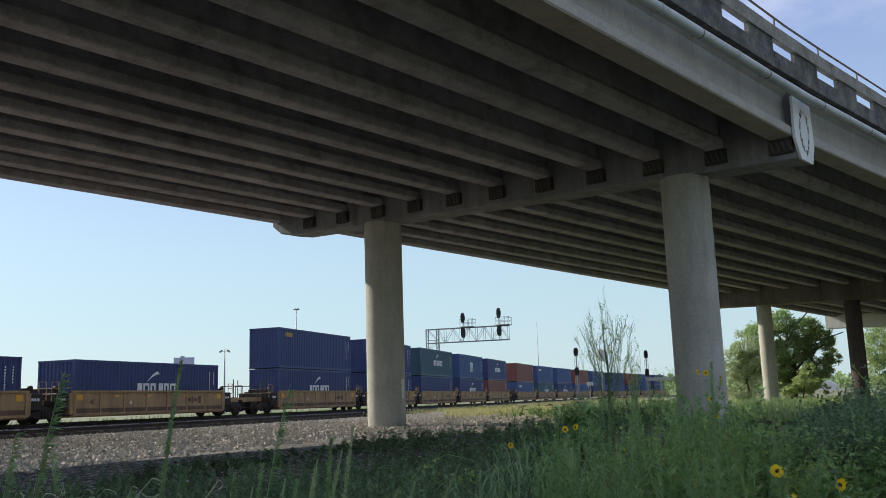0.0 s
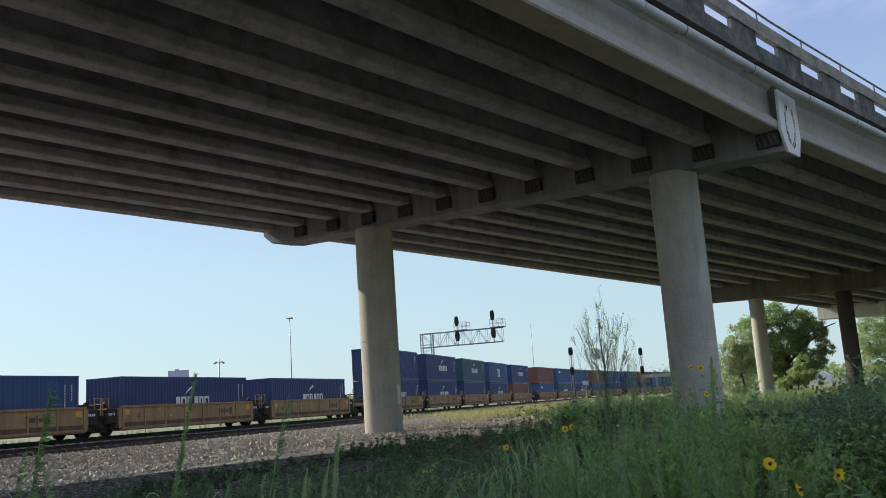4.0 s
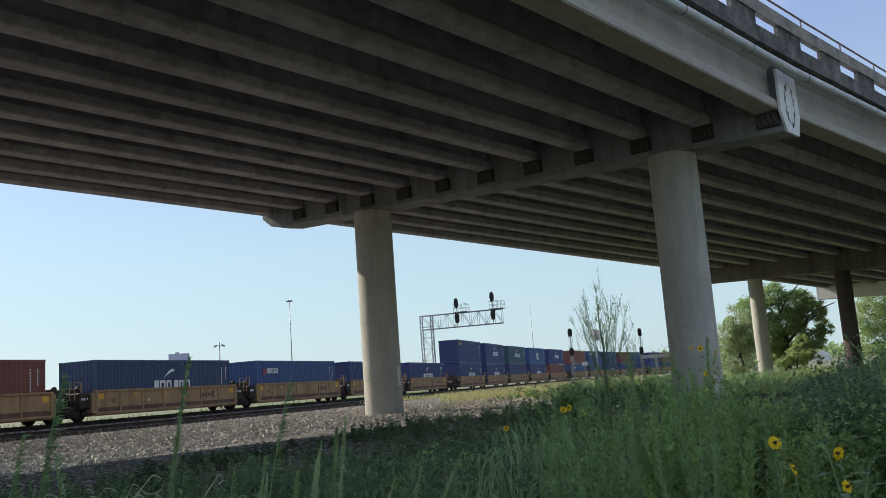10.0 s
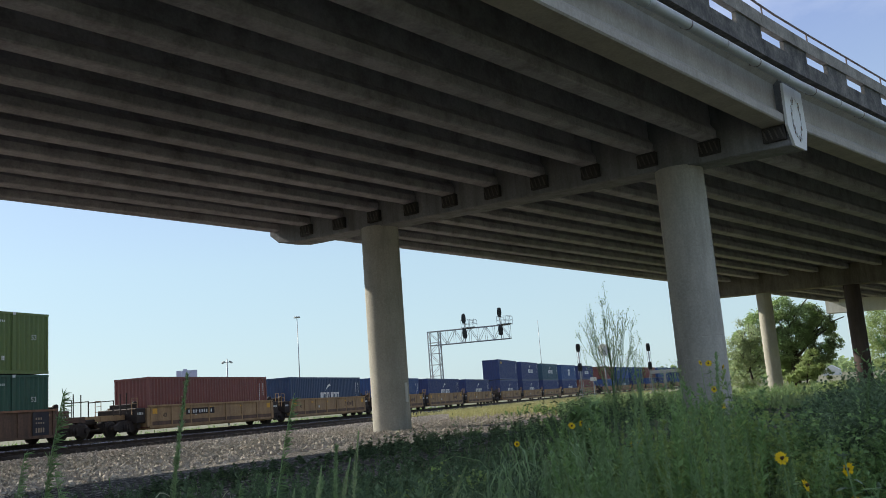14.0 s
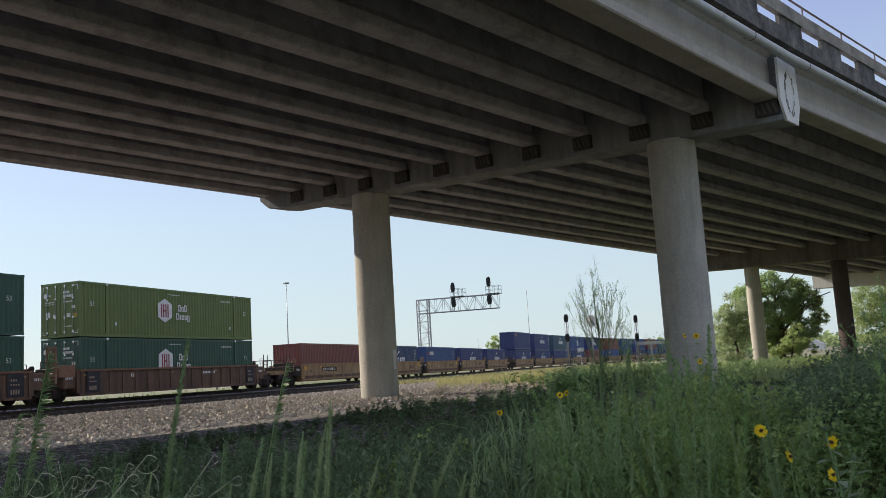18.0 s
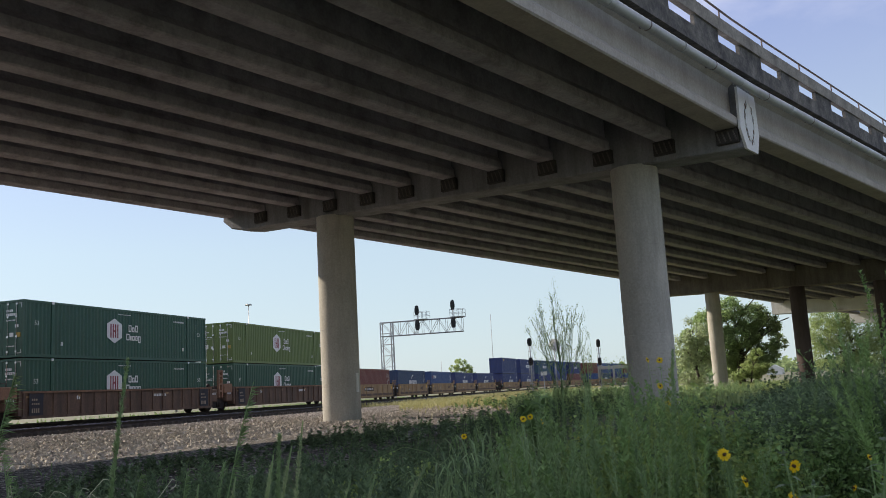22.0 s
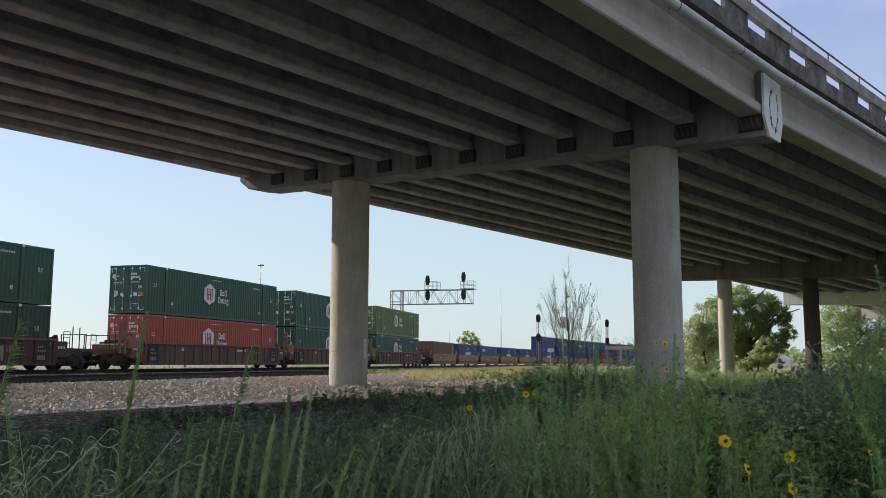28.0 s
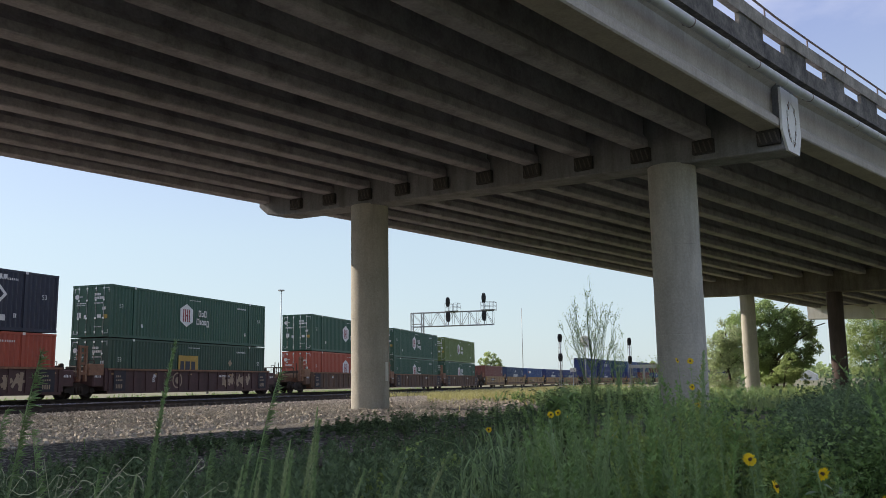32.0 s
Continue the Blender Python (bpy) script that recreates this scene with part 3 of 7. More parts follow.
CAR_BROWN = surface("rust_brown_car_paint", (0.105, 0.06, 0.04), (0.20, 0.115, 0.07), 0.75, big=0.9, fine=9, bump=0.15, stain=(0.045, 0.03, 0.022), streak=1, dirt=1.0)
CAR_MAROON = surface("dark_maroon_car_paint", (0.06, 0.031, 0.03), (0.10, 0.05, 0.046), 0.75, big=0.9, fine=9, bump=0.15, stain=(0.04, 0.025, 0.02), streak=1, dirt=0.5)
RUSTY_EDGE = surface("rusty_edge", (0.17, 0.085, 0.05), (0.30, 0.165, 0.095), 0.8, big=1.2, fine=10, bump=0.2, stain=(0.08, 0.045, 0.03))
GRAFFITI = surface("graffiti_paint", (0.27, 0.2, 0.135), (0.39, 0.30, 0.21), 0.7, big=2, fine=9, bump=0)
CONSPICUOUS = surface("yellow_patch", (0.6, 0.30, 0.03), (0.7, 0.38, 0.04), 0.6, big=2, fine=9, bump=0)
PANEL_BLACK = surface("panel_black", (0.012, 0.012, 0.018), (0.03, 0.03, 0.042), 0.7, big=2, fine=14, bump=0.05, stain=(0.05, 0.032, 0.022))
TRUCK_STEEL = surface("truck_steel", (0.018, 0.014, 0.012), (0.05, 0.035, 0.026), 0.75, 0.3, big=3, fine=20, bump=0.3)


def ribbed(bm, length, height, at, pitch=0.28, depth=0.04):
    """A corrugated sheet: at(u, d, v) gives the point u along, d inwards, v up."""
    count = max(1, round(length / pitch))
    p = length / count
    line = []
    for i in range(count):
        line += [(i * p, 0), (i * p + 0.27 * p, 0), (i * p + 0.5 * p, depth), (i * p + 0.77 * p, depth)]
    line.append((length, 0))
    cols = [(bm.verts.new(at(u, d, 0)), bm.verts.new(at(u, d, height))) for u, d in line]
    for a, b in zip(cols[:-1], cols[1:]):
        bm.faces.new((a[0], b[0], b[1], a[1]))


def hexagon(bm, x, z, w, h, y):
    bm.faces.new([bm.verts.new((x + u * w, y, z + v * h)) for u, v in ((0, -0.5), (0.5, -0.27), (0.5, 0.27), (0, 0.5), (-0.5, 0.27), (-0.5, -0.27))])


def bars(bm, x, z, y, widths, h, gap, stroke=0.0):
    """A row of plain upright blocks that stands in for letters."""
    for w in widths:
        w, tall, drop = w if isinstance(w, tuple) else (w, 1.0, 0.0)
        z0, z1 = z - drop * h, z + tall * h
        if stroke and w > 3 * stroke:
            # an open frame rather than a full block
            for u0, u1, v0, v1 in ((x, x + stroke, z0, z1), (x + w - stroke, x + w, z0, z1), (x + stroke, x + w - stroke, z1 - stroke, z1), (x + stroke, x + w - stroke, z0, z0 + stroke)):
                box(bm, u0, u1, y - 0.004, y + 0.004, v0, v1)
        else:
            box(bm, x, x + w, y - 0.004, y + 0.004, z0, z1)
        x += w + gap


def digits(text, size, material, parent, m):
    cu = bpy.data.curves.new("digits", "FONT")
    cu.body, cu.size, cu.align_x = text, size, "CENTER"
    tmp = bpy.data.objects.new("digits", cu)
    scene.collection.objects.link(tmp)
    me = bpy.data.meshes.new_from_object(tmp.evaluated_get(bpy.context.evaluated_depsgraph_get()))
    bpy.data.objects.remove(tmp)
    me.materials.clear()
    me.materials.append(material)
    me.transform(m)
    ob = part("length_mark", me, None, parent)
    return ob


MARK_MESH = {}


def container(long, colour, mark, doors, label):
    """A box with its rear at -x; the side at -y has the markings. The origin is the middle of its underside."""
    hx, hy, H = (8.075, 1.295, 2.9) if long else (6.095, 1.22, 2.9)
    ob = thing("shipping_container", label, "shipping container", "containers on the train")
    coat = PAINT[colour]
    # corrugated walls, set back between the posts
    for way in (-1, 1):
        bm = bmesh.new()
        ribbed(bm, 2 * hx - 0.2, H - 0.28, lambda u, d, v: (-hx + 0.1 + u, way * (hy - 0.018 - d), 0.16 + v))
        part("side_wall", bm, coat, ob)
    bm = bmesh.new()
    ribbed(bm, 2 * hy - 0.2, H - 0.28, lambda u, d, v: (hx - 0.02 - d, -hy + 0.1 + u, 0.16 + v), 0.24)
    part("front_wall", bm, coat, ob)
    if not doors:
        bm = bmesh.new()
        ribbed(bm, 2 * hy - 0.2, H - 0.28, lambda u, d, v: (-hx + 0.02 + d, -hy + 0.1 + u, 0.16 + v), 0.24)
        part("rear_wall", bm, coat, ob)
    bm = bmesh.new()
    ribbed(bm, 2 * hx - 0.1, 2 * hy - 0.1, lambda u, d, v: (-hx + 0.05 + u, -hy + 0.05 + v, H - 0.012 - 0.5 * d), 0.4)
    part("roof", bm, coat, ob)
    bm = bmesh.new()
    box(bm, -hx + 0.02, hx - 0.02, -hy + 0.02, hy - 0.02, 0.02, 0.14)
    part("floor", bm, TRUCK_STEEL, ob)
    for sx in (-1, 1):
        for sy in (-1, 1):
            bm = bmesh.new()
            x, y = sx * (hx - 0.055), sy * (hy - 0.055)
            box(bm, x - 0.055, x + 0.055, y - 0.055, y + 0.055, 0.03, H - 0.03)
            for z in (0.0, H - 0.12):
                box(bm, x - 0.07 - 0.02 * (sx > 0), x + 0.07, y - 0.06, y + 0.06, z, z + 0.12)
            part("corner_post", bm, coat, ob)
    for sy in (-1, 1):
        for name, z0, z1 in (("bottom_rail", 0.0, 0.16), ("top_rail", H - 0.12, H - 0.005)):
            bm = bmesh.new()
            y = sy * (hy - 0.03)
            box(bm, -hx + 0.1, hx - 0.1, y - 0.03, y + 0.03, z0, z1)
            part(name, bm, coat, ob)
    if long:
        for sx in (-1, 1):
            bm = bmesh.new()
            x = sx * 6.06
            box(bm, x - 0.09, x + 0.09, -hy - 0.004, -hy + 0.06, 0.02, H - 0.01)
            part("side_post", bm, coat, ob)
            bm = bmesh.new()
            box(bm, x - 0.08, x + 0.08, -hy - 0.014, -hy + 0.05, H - 0.13, H + 0.005)
            part("lifting_casting", bm, WHITE_PAINT, ob, "white lifting casting")
    for name, z, h in (("end_sill", 0.02, 0.14), ("end_header", H - 0.12, 0.115)):
        bm = bmesh.new()
        x = -(hx - 0.05)
        box(bm, x - 0.05, x + 0.05, -hy + 0.1, hy - 0.1, z, z + h)
        part(name, bm, coat, ob)
    if doors:
        for sy in (-1, 1):
            bm = bmesh.new()
            y0, y1 = sorted((sy * 0.012, sy * (hy - 0.115)))
            box(bm, -hx + 0.02, -hx + 0.06, y0, y1, 0.17, H - 0.13)
            for z in (0.35, 1.0, 1.65, 2.3):
                box(bm, -hx + 0.008, -hx + 0.03, y0 + 0.08, y1 - 0.08, z, z + 0.38)
            door = part("door", bm, coat, ob)
            for y in (0.3, 0.85):
                bm = bmesh.new()
                yy = sy * y
                tube(bm, (-hx - 0.012, yy, 0.1), (-hx - 0.012, yy, H - 0.08), 0.018, n=6)
                for z in (0.25, 1.0, 2.0, H - 0.25):
                    box(bm, -hx - 0.03, -hx + 0.01, yy - 0.06, yy + 0.06, z, z + 0.09)
                part("lock_rod", bm, RAIL_HEAD, door, "galvanised lock rod")
            bm = bmesh.new()
            yc = sy * (hy - 0.13)
            for z0, z1, z2 in ((H - 0.2, H - 0.17, H - 0.42), (0.2, 0.23, 0.4)):
                box(bm, -hx - 0.004, -hx + 0.004, *sorted((yc, yc - sy * 0.34)), z0, z1)
                box(bm, -hx - 0.004, -hx + 0.004, *sorted((yc, yc - sy * 0.03)), *sorted((z0, z2)))
            part("corner_stripe", bm, WHITE_PAINT, door, "thin white corner stripes")
            bm = bmesh.new()
            if sy > 0:
                rows = ((2.22, 0.95, (0.05,) * 4, 0.07), (1.86, 1.0, (0.07,) * 6, 0.05), (1.76, 1.0, (0.05,) * 7, 0.04))
                flat = ((1.08, 0.95, 0.26, 0.3), (1.05, 0.48, 0.15, 0.18))
            else:
                rows = ((2.3, -0.2, (0.07,) * 4, 0.13), (2.1, -0.2, (0.08,) * 6, 0.13), (1.84, -0.2, (0.05,) * 7, 0.07), (1.5, -0.75, (0.09, 0.09), 0.16), (0.55, -0.25, (0.05,) * 6, 0.05))
                flat = ((1.05, -0.42, 0.24, 0.2),)
            for z, y0, widths, h in rows:
                for w in widths:
                    box(bm, -hx - 0.006, -hx + 0.012, y0 - w, y0, z, z + h)
                    y0 -= w + 0.035
            for z, y0, w, h in flat:
                box(bm, -hx - 0.006, -hx + 0.012, y0 - w, y0, z, z + h)
            tagged(part("door_marking", bm, WHITE_PAINT, door, "rows of small white marks"), kind="stuff")
            bm = bmesh.new()
            if sy > 0:
                bm.faces.new([bm.verts.new((-hx - 0.006, 0.98 + 0.28 * u, 2.25 + 0.3 * v)) for u, v in ((0, -0.5), (0.5, -0.27), (0.5, 0.27), (0, 0.5), (-0.5, 0.27), (-0.5, -0.27))])
                part("door_emblem", bm, WHITE_PAINT, door, "small white hexagonal emblem")
            else:
                box(bm, -hx - 0.006, -hx + 0.012, -1.1, -0.82, 1.02, 1.24)
                part("warning_label", bm, YELLOW_PAINT, door, "yellow warning label")
    y = -hy + 0.002
    if mark == "hex":
        bm = bmesh.new()
        hexagon(bm, -1.2, 1.62, 1.3, 1.42, y - 0.012)
        part("emblem", bm, WHITE_PAINT, ob, "white hexagonal emblem")
        bm = bmesh.new()
        for u in (-1.52, -1.33, -1.12, -0.93):
            box(bm, u - 0.045, u + 0.055, y - 0.02, y - 0.014, 1.22, 2.0)
        box(bm, -1.3, -1.1, y - 0.02, y - 0.014, 1.56, 1.66)
        tagged(part("emblem_inset", bm, RED_PAINT, ob, "red bars on the emblem"), kind="stuff")
        bm = bmesh.new()
        bars(bm, 0.05, 1.62, y - 0.008, ((0.26, 1, 0), (0.22, 0.7, 0), (0.24, 1, 0)), 0.4, 0.06, 0.065)
        bars(bm, -0.15, 1.12, y - 0.008, ((0.28, 0.95, 0), (0.13, 0.7, 0), (0.23, 0.7, 0), (0.2, 0.7, 0), (0.22, 0.7, 0.3)), 0.4, 0.06, 0.065)
        tagged(part("lettering", bm, WHITE_PAINT, ob, "white lettering"), kind="stuff")
    elif mark == "swoosh":
        bm = bmesh.new()
        bars(bm, -1.4, 1.16, y - 0.008, (0.38, 0.5, 0.44), 0.56, 0.1, 0.13)
        bars(bm, 0.38, 1.16, y - 0.008, (0.38, 0.42, 0.5), 0.56, 0.1, 0.13)
        tagged(part("lettering", bm, WHITE_PAINT, ob, "white lettering"), kind="stuff")
        bm = bmesh.new()
        line = [(-0.6 + 0.13 * i, 1.8 + 0.44 * (1 - (1 - i / 8) ** 1.8)) for i in range(9)]
        top = [(u - 0.02 * i, v + 0.015 + 0.019 * i) for i, (u, v) in enumerate(line)]
        for i in range(8):
            bm.faces.new([bm.verts.new((u, y - 0.01, v)) for u, v in (line[i], line[i + 1], top[i + 1], top[i])])
        part("emblem", bm, WHITE_PAINT, ob, "white curved emblem")
    elif mark == "word":
        bm = bmesh.new()
        bars(bm, -4.75, 2.0, y - 0.008, ((0.24, 0.75, 0), (0.26, 0.75, 0), (0.26, 0.75, 0), (0.24, 0.75, 0), (0.28, 0.75, 0)), 0.46, 0.06, 0.075)
        tagged(part("lettering", bm, WHITE_PAINT, ob, "white lettering"), kind="stuff")
        bm = bmesh.new()
        box(bm, -5.3, -4.92, y - 0.012, y - 0.004, 1.98, 2.34)
        part("emblem", bm, RED_PAINT, ob, "small red emblem")
    elif mark == "patch":
        bm = bmesh.new()
        box(bm, -1.9, 0.1, y - 0.012, y - 0.004, 0.9, 2.1)
        part("emblem", bm, YELLOW_PAINT, ob, "yellow emblem panel")
        bm = bmesh.new()
        bars(bm, -1.7, 1.15, y - 0.016, (0.36, 0.46, 0.4), 0.6, 0.14)
        tagged(part("lettering", bm, PAINT["ink"], ob, "dark lettering"), kind="stuff")
        bm = bmesh.new()
        bm.faces.new([bm.verts.new((3.7 + u, y - 0.01, 1.72 + v)) for u, v in ((0, -0.24), (0.24, 0), (0, 0.24), (-0.24, 0))])
        part("diamond_label", bm, GRAFFITI, ob, "small faded diamond label")
    elif mark == "diamond":
        bm = bmesh.new()
        for s0, s1 in ((0.75, 0.55),):
            o = [bm.verts.new((4.2 + u * s0, y - 0.012, 1.7 + v * s0)) for u, v in ((0, -1), (1, 0), (0, 1), (-1, 0))]
            i_ = [bm.verts.new((4.2 + u * s1, y - 0.012, 1.7 + v * s1)) for u, v in ((0, -1), (1, 0), (0, 1), (-1, 0))]
            for k in range(4):
                bm.faces.new((o[k], o[(k + 1) % 4], i_[(k + 1) % 4], i_[k]))
        part("emblem", bm, WHITE_PAINT, ob, "white diamond outline")
        bm = bmesh.new()
        bars(bm, 2.6, 0.45, y - 0.008, (0.3, 0.3, 0.3, 0.3, 0.3, 0.3), 0.28, 0.1)
        bars(bm, 3.4, 2.45, y - 0.008, (0.22, 0.22, 0.22, 0.3, 0.22), 0.2, 0.08)
        tagged(part("lettering", bm, WHITE_PAINT, ob, "white lettering"), kind="stuff")
    elif mark == "tag":
        bm = bmesh.new()
        bars(bm, -5.2, 2.28, y - 0.008, (0.16, 0.18, 0.18, 0.16, 0.18), 0.3, 0.05)
        tagged(part("lettering", bm, YELLOW_PAINT, ob, "small yellow lettering"), kind="stuff")
    elif mark == "letter":
        bm = bmesh.new()
        for x in (-0.55, 0.0, 0.55):
            box(bm, x - 0.14, x + 0.14, y - 0.008, y, 0.8, 2.0)
        box(bm, -0.55, 0.55, y - 0.008, y, 1.75, 2.0)
        tagged(part("lettering", bm, WHITE_PAINT, ob, "white lettering"), kind="stuff")
    # small number rows, too small to read
    bm = bmesh.new()
    if long:
        bars(bm, hx - 3.6, H - 0.5, y - 0.006, (0.05,) * 4 + (0.02,) + (0.05,) * 6, 0.1, 0.055)
        bars(bm, -0.9, H - 0.34, y - 0.006, (0.05,) * 12, 0.05, 0.05)
        for x0 in (-hx + 2.6, hx - 2.7):
            bars(bm, x0, 0.62, y - 0.006, (0.06, 0.07), 0.2, 0.03)
    else:
        for x0, rows in ((hx - 0.95, 11), (hx - 0.5, 6)):
            for q in range(rows):
                bars(bm, x0, H - 0.55 - 0.14 * q, y - 0.006, (0.06,), 0.1, 0.05)
    tagged(part("marking", bm, WHITE_PAINT, ob, "row of small white marks"), kind="stuff")
    if long:
        if "53" not in MARK_MESH:
            MARK_MESH["53"] = digits("53", 0.34, WHITE_PAINT, ob, Matrix.Translation((-7.2, y - 0.012, 1.62)) @ Matrix.Rotation(math.pi / 2, 4, "X")).data
        else:
            part("length_mark", MARK_MESH["53"], None, ob)
        twin = part("length_mark", MARK_MESH["53"], None, ob)
        twin.location = (14.4, 0, 0)
    return ob


TRUCK = {}


def truck_parts(car, x, heading=0.0):
    """A two-axle truck under car with its middle at x; returns its wheelsets."""
    if not TRUCK:
        for sy in (-1, 1):
            bm = bmesh.new()
            outline = ((-1.15, 0.36), (-0.75, 0.36), (-0.4, 0.2), (0.4, 0.2), (0.75, 0.36), (1.15, 0.36), (1.15, 0.56), (0.75, 0.6), (0.42, 0.78), (-0.42, 0.78), (-0.75, 0.6), (-1.15, 0.56))
            prism(bm, outline, lambda u, v, t: (u, t, v), sy * 1.0 - 0.08, sy * 1.0 + 0.08)
            for k in (-0.2, 0, 0.2):
                tube(bm, (k, sy * 1.06, 0.28), (k, sy * 1.06, 0.62), 0.075, n=8)
            for k in (-0.89, 0.89):
                tube(bm, (k, sy * 0.98, 0.45), (k, sy * 1.16, 0.45), 0.15, n=12)
            TRUCK["side_frame", sy] = finish(bm, "side_frame", TRUCK_STEEL)
        bm = bmesh.new()
        box(bm, -0.2, 0.2, -1.05, 1.05, 0.5, 0.82, bevel=0.03)
        TRUCK["bolster"] = finish(bm, "bolster", TRUCK_STEEL)
        bm = bmesh.new()
        tube(bm, (0, -0.98, 0), (0, 0.98, 0), 0.085, n=10)
        for sy in (-1, 1):
            tube(bm, (0, sy * 0.69, 0), (0, sy * 0.83, 0), 0.42, n=28)
            tube(bm, (0, sy * 0.655, 0), (0, sy * 0.69, 0), 0.45, n=28)
            tube(bm, (0, sy * 0.83, 0), (0, sy * 0.845, 0), 0.40, 0.3, n=28)
            for k in range(4):
                a = k * math.tau / 4
                box(bm, -0.05, 0.05, -0.006, 0.012, -0.05, 0.05, Matrix.Translation((0.24 * math.cos(a), sy * 0.845, 0.24 * math.sin(a))))
        TRUCK["wheelset"] = finish(bm, "wheelset", TRUCK_STEEL)
    tr = tagged(new("truck"), "dark steel two-axle truck")
    tr.parent, tr.location = car, (x, 0, 0)
    for sy in (-1, 1):
        part("side_frame", TRUCK["side_frame", sy], None, tr)
    part("bolster", TRUCK["bolster"], None, tr)
    sets = []
    for k in (-0.89, 0.89):
        w = part("wheelset", TRUCK["wheelset"], None, tr)
        w.location = (k, 0, 0.42)
        sets.append((w, k))
    return sets


def well_car(long, coat, front, rear, ends, label, u_mark=False):
    """A well for one container. front, rear: how far its platforms reach from its middle; ends: where its trucks are."""
    car = thing("well_car", label, "rail car", "well cars of the train")
    hx, hy = (8.35, 1.5) if long else (6.4, 1.44)
    z0, z1 = (0.25, 1.6) if long else (0.32, 1.58)
    for sy in (-1, 1):
        bm = bmesh.new()
        y = sy * (hy - 0.05)
        box(bm, -hx, hx, y - 0.03, y + 0.03, z0, z1)
        box(bm, -hx, hx, y - 0.09, y + 0.07, z1 - 0.1, z1)
        box(bm, -hx, hx, y - 0.09, y + 0.07, z0, z0 + 0.12)
        side = part("side_sill", bm, coat, car)
        step = 1.02 if long else 1.7
        count = int(2 * hx / step)
        for i in range(count + 1):
            x = -hx + 0.15 + (2 * hx - 0.3) * i / count
            bm = bmesh.new()
            box(bm, x - 0.05, x + 0.05, *sorted((y + sy * 0.025, y + sy * 0.085)), z0 + 0.12, z1 - 0.1)
            part("rib", bm, coat, side)
        if sy < 0:
            bm = bmesh.new()
            if long:
                bars(bm, -hx + 3.9, 1.12, y - 0.03, (0.1, 0.1), 0.2, 0.05)
                bars(bm, 2.0, 1.15, y - 0.03, (0.1,) * 9, 0.14, 0.06)
            else:
                if u_mark:
                    bars(bm, -2.9, 1.02, y - 0.046, (0.11, 0.11, 0.11, 0.11, 0.01, 0.11, 0.11, 0.11, 0.11, 0.11, 0.11), 0.19, 0.12)
                bars(bm, -hx + 4.2, 0.86, y - 0.034, (0.06, 0.03), 0.16, 0.04)
            tagged(part("marking", bm, WHITE_PAINT, side, "painted white number row"), kind="stuff")
            if not long:
                if u_mark:
                    bm = bmesh.new()
                    box(bm, -3.1, -0.3, y - 0.042, y - 0.029, 0.94, 1.3)
                    part("number_plate", bm, TRUCK_STEEL, side, "black number panel")
                else:
                    bm = bmesh.new()
                    bars(bm, 2.6, 0.82, y - 0.034, ((0.12, 1, 0), (0.34, 0.25, -0.75), (0.12, 1, 0), (0.34, 0.25, -0.75), (0.3, 1, 0)), 0.42, 0.06)
                    tagged(part("lettering", bm, CAR_BROWN, side, "faded rust-red lettering"), kind="stuff")
                digits("40", 0.36, TRUCK_STEEL, side, Matrix.Translation((-hx + 1.35, y - 0.036, 0.88)) @ Matrix.Rotation(math.pi / 2, 4, "X"))
                bm = bmesh.new()
                box(bm, -hx + 0.3, hx - 0.3, y - 0.06, y - 0.03, 0.68, 0.74)
                part("side_stiffener", bm, coat, side)
                # added plate: shade below the stiffener, and dust, put into a brown colour
                bm = bmesh.new()
                box(bm, -hx + 0.2, hx - 0.2, y - 0.05, y - 0.029, z0 + 0.13, 0.66)
                part("lower_side", bm, CAR_BROWN, side, "brown lower side with shade and grime in its colour")
            elif u_mark:
                digits("53", 0.62, CAR_TAN, side, Matrix.Translation((-hx + 1.0, y - 0.036, 0.55)) @ Matrix.Rotation(math.pi / 2, 4, "X"))
                digits("B", 0.4, WHITE_PAINT, side, Matrix.Translation((-hx + 3.9, y - 0.036, 0.85)) @ Matrix.Rotation(math.pi / 2, 4, "X"))
                bm = bmesh.new()
                for k in range(5):
                    # five broad ragged shapes, each of a few strokes
                    for q in range(4):
                        x, w, tall = 2.75 + 0.74 * k + random.uniform(-0.25, 0.25), random.uniform(0.12, 0.24), random.uniform(0.25, 0.46)
                        tilt = (0.5, -0.45, 0.1, 1.3)[q] + random.uniform(-0.2, 0.2)
                        box(bm, -w / 2, w / 2, y - 0.034 - 0.001 * q, y - 0.03, -tall, tall, Matrix.Translation((x, 0, 0.93 + random.uniform(-0.1, 0.1))) @ Matrix.Rotation(tilt, 4, "Y"))
                tagged(part("graffiti", bm, GRAFFITI, side, "faded pale graffiti strokes"), kind="stuff")
                bm = bmesh.new()
                rings = [[bm.verts.new((-2.2 + q * math.cos(a), y - 0.034, 0.95 + q * math.sin(a))) for a in np.linspace(0, math.tau, 29)[:-1]] for q in (0.47, 0.38, 0.2)]
                for a, b in ((rings[0], rings[1]),):
                    for q in range(28):
                        bm.faces.new((a[q], a[(q + 1) % 28], b[(q + 1) % 28], b[q]))
                bm.faces.new(rings[2])
                part("round_emblem", bm, GRAFFITI, side, "faded round emblem")
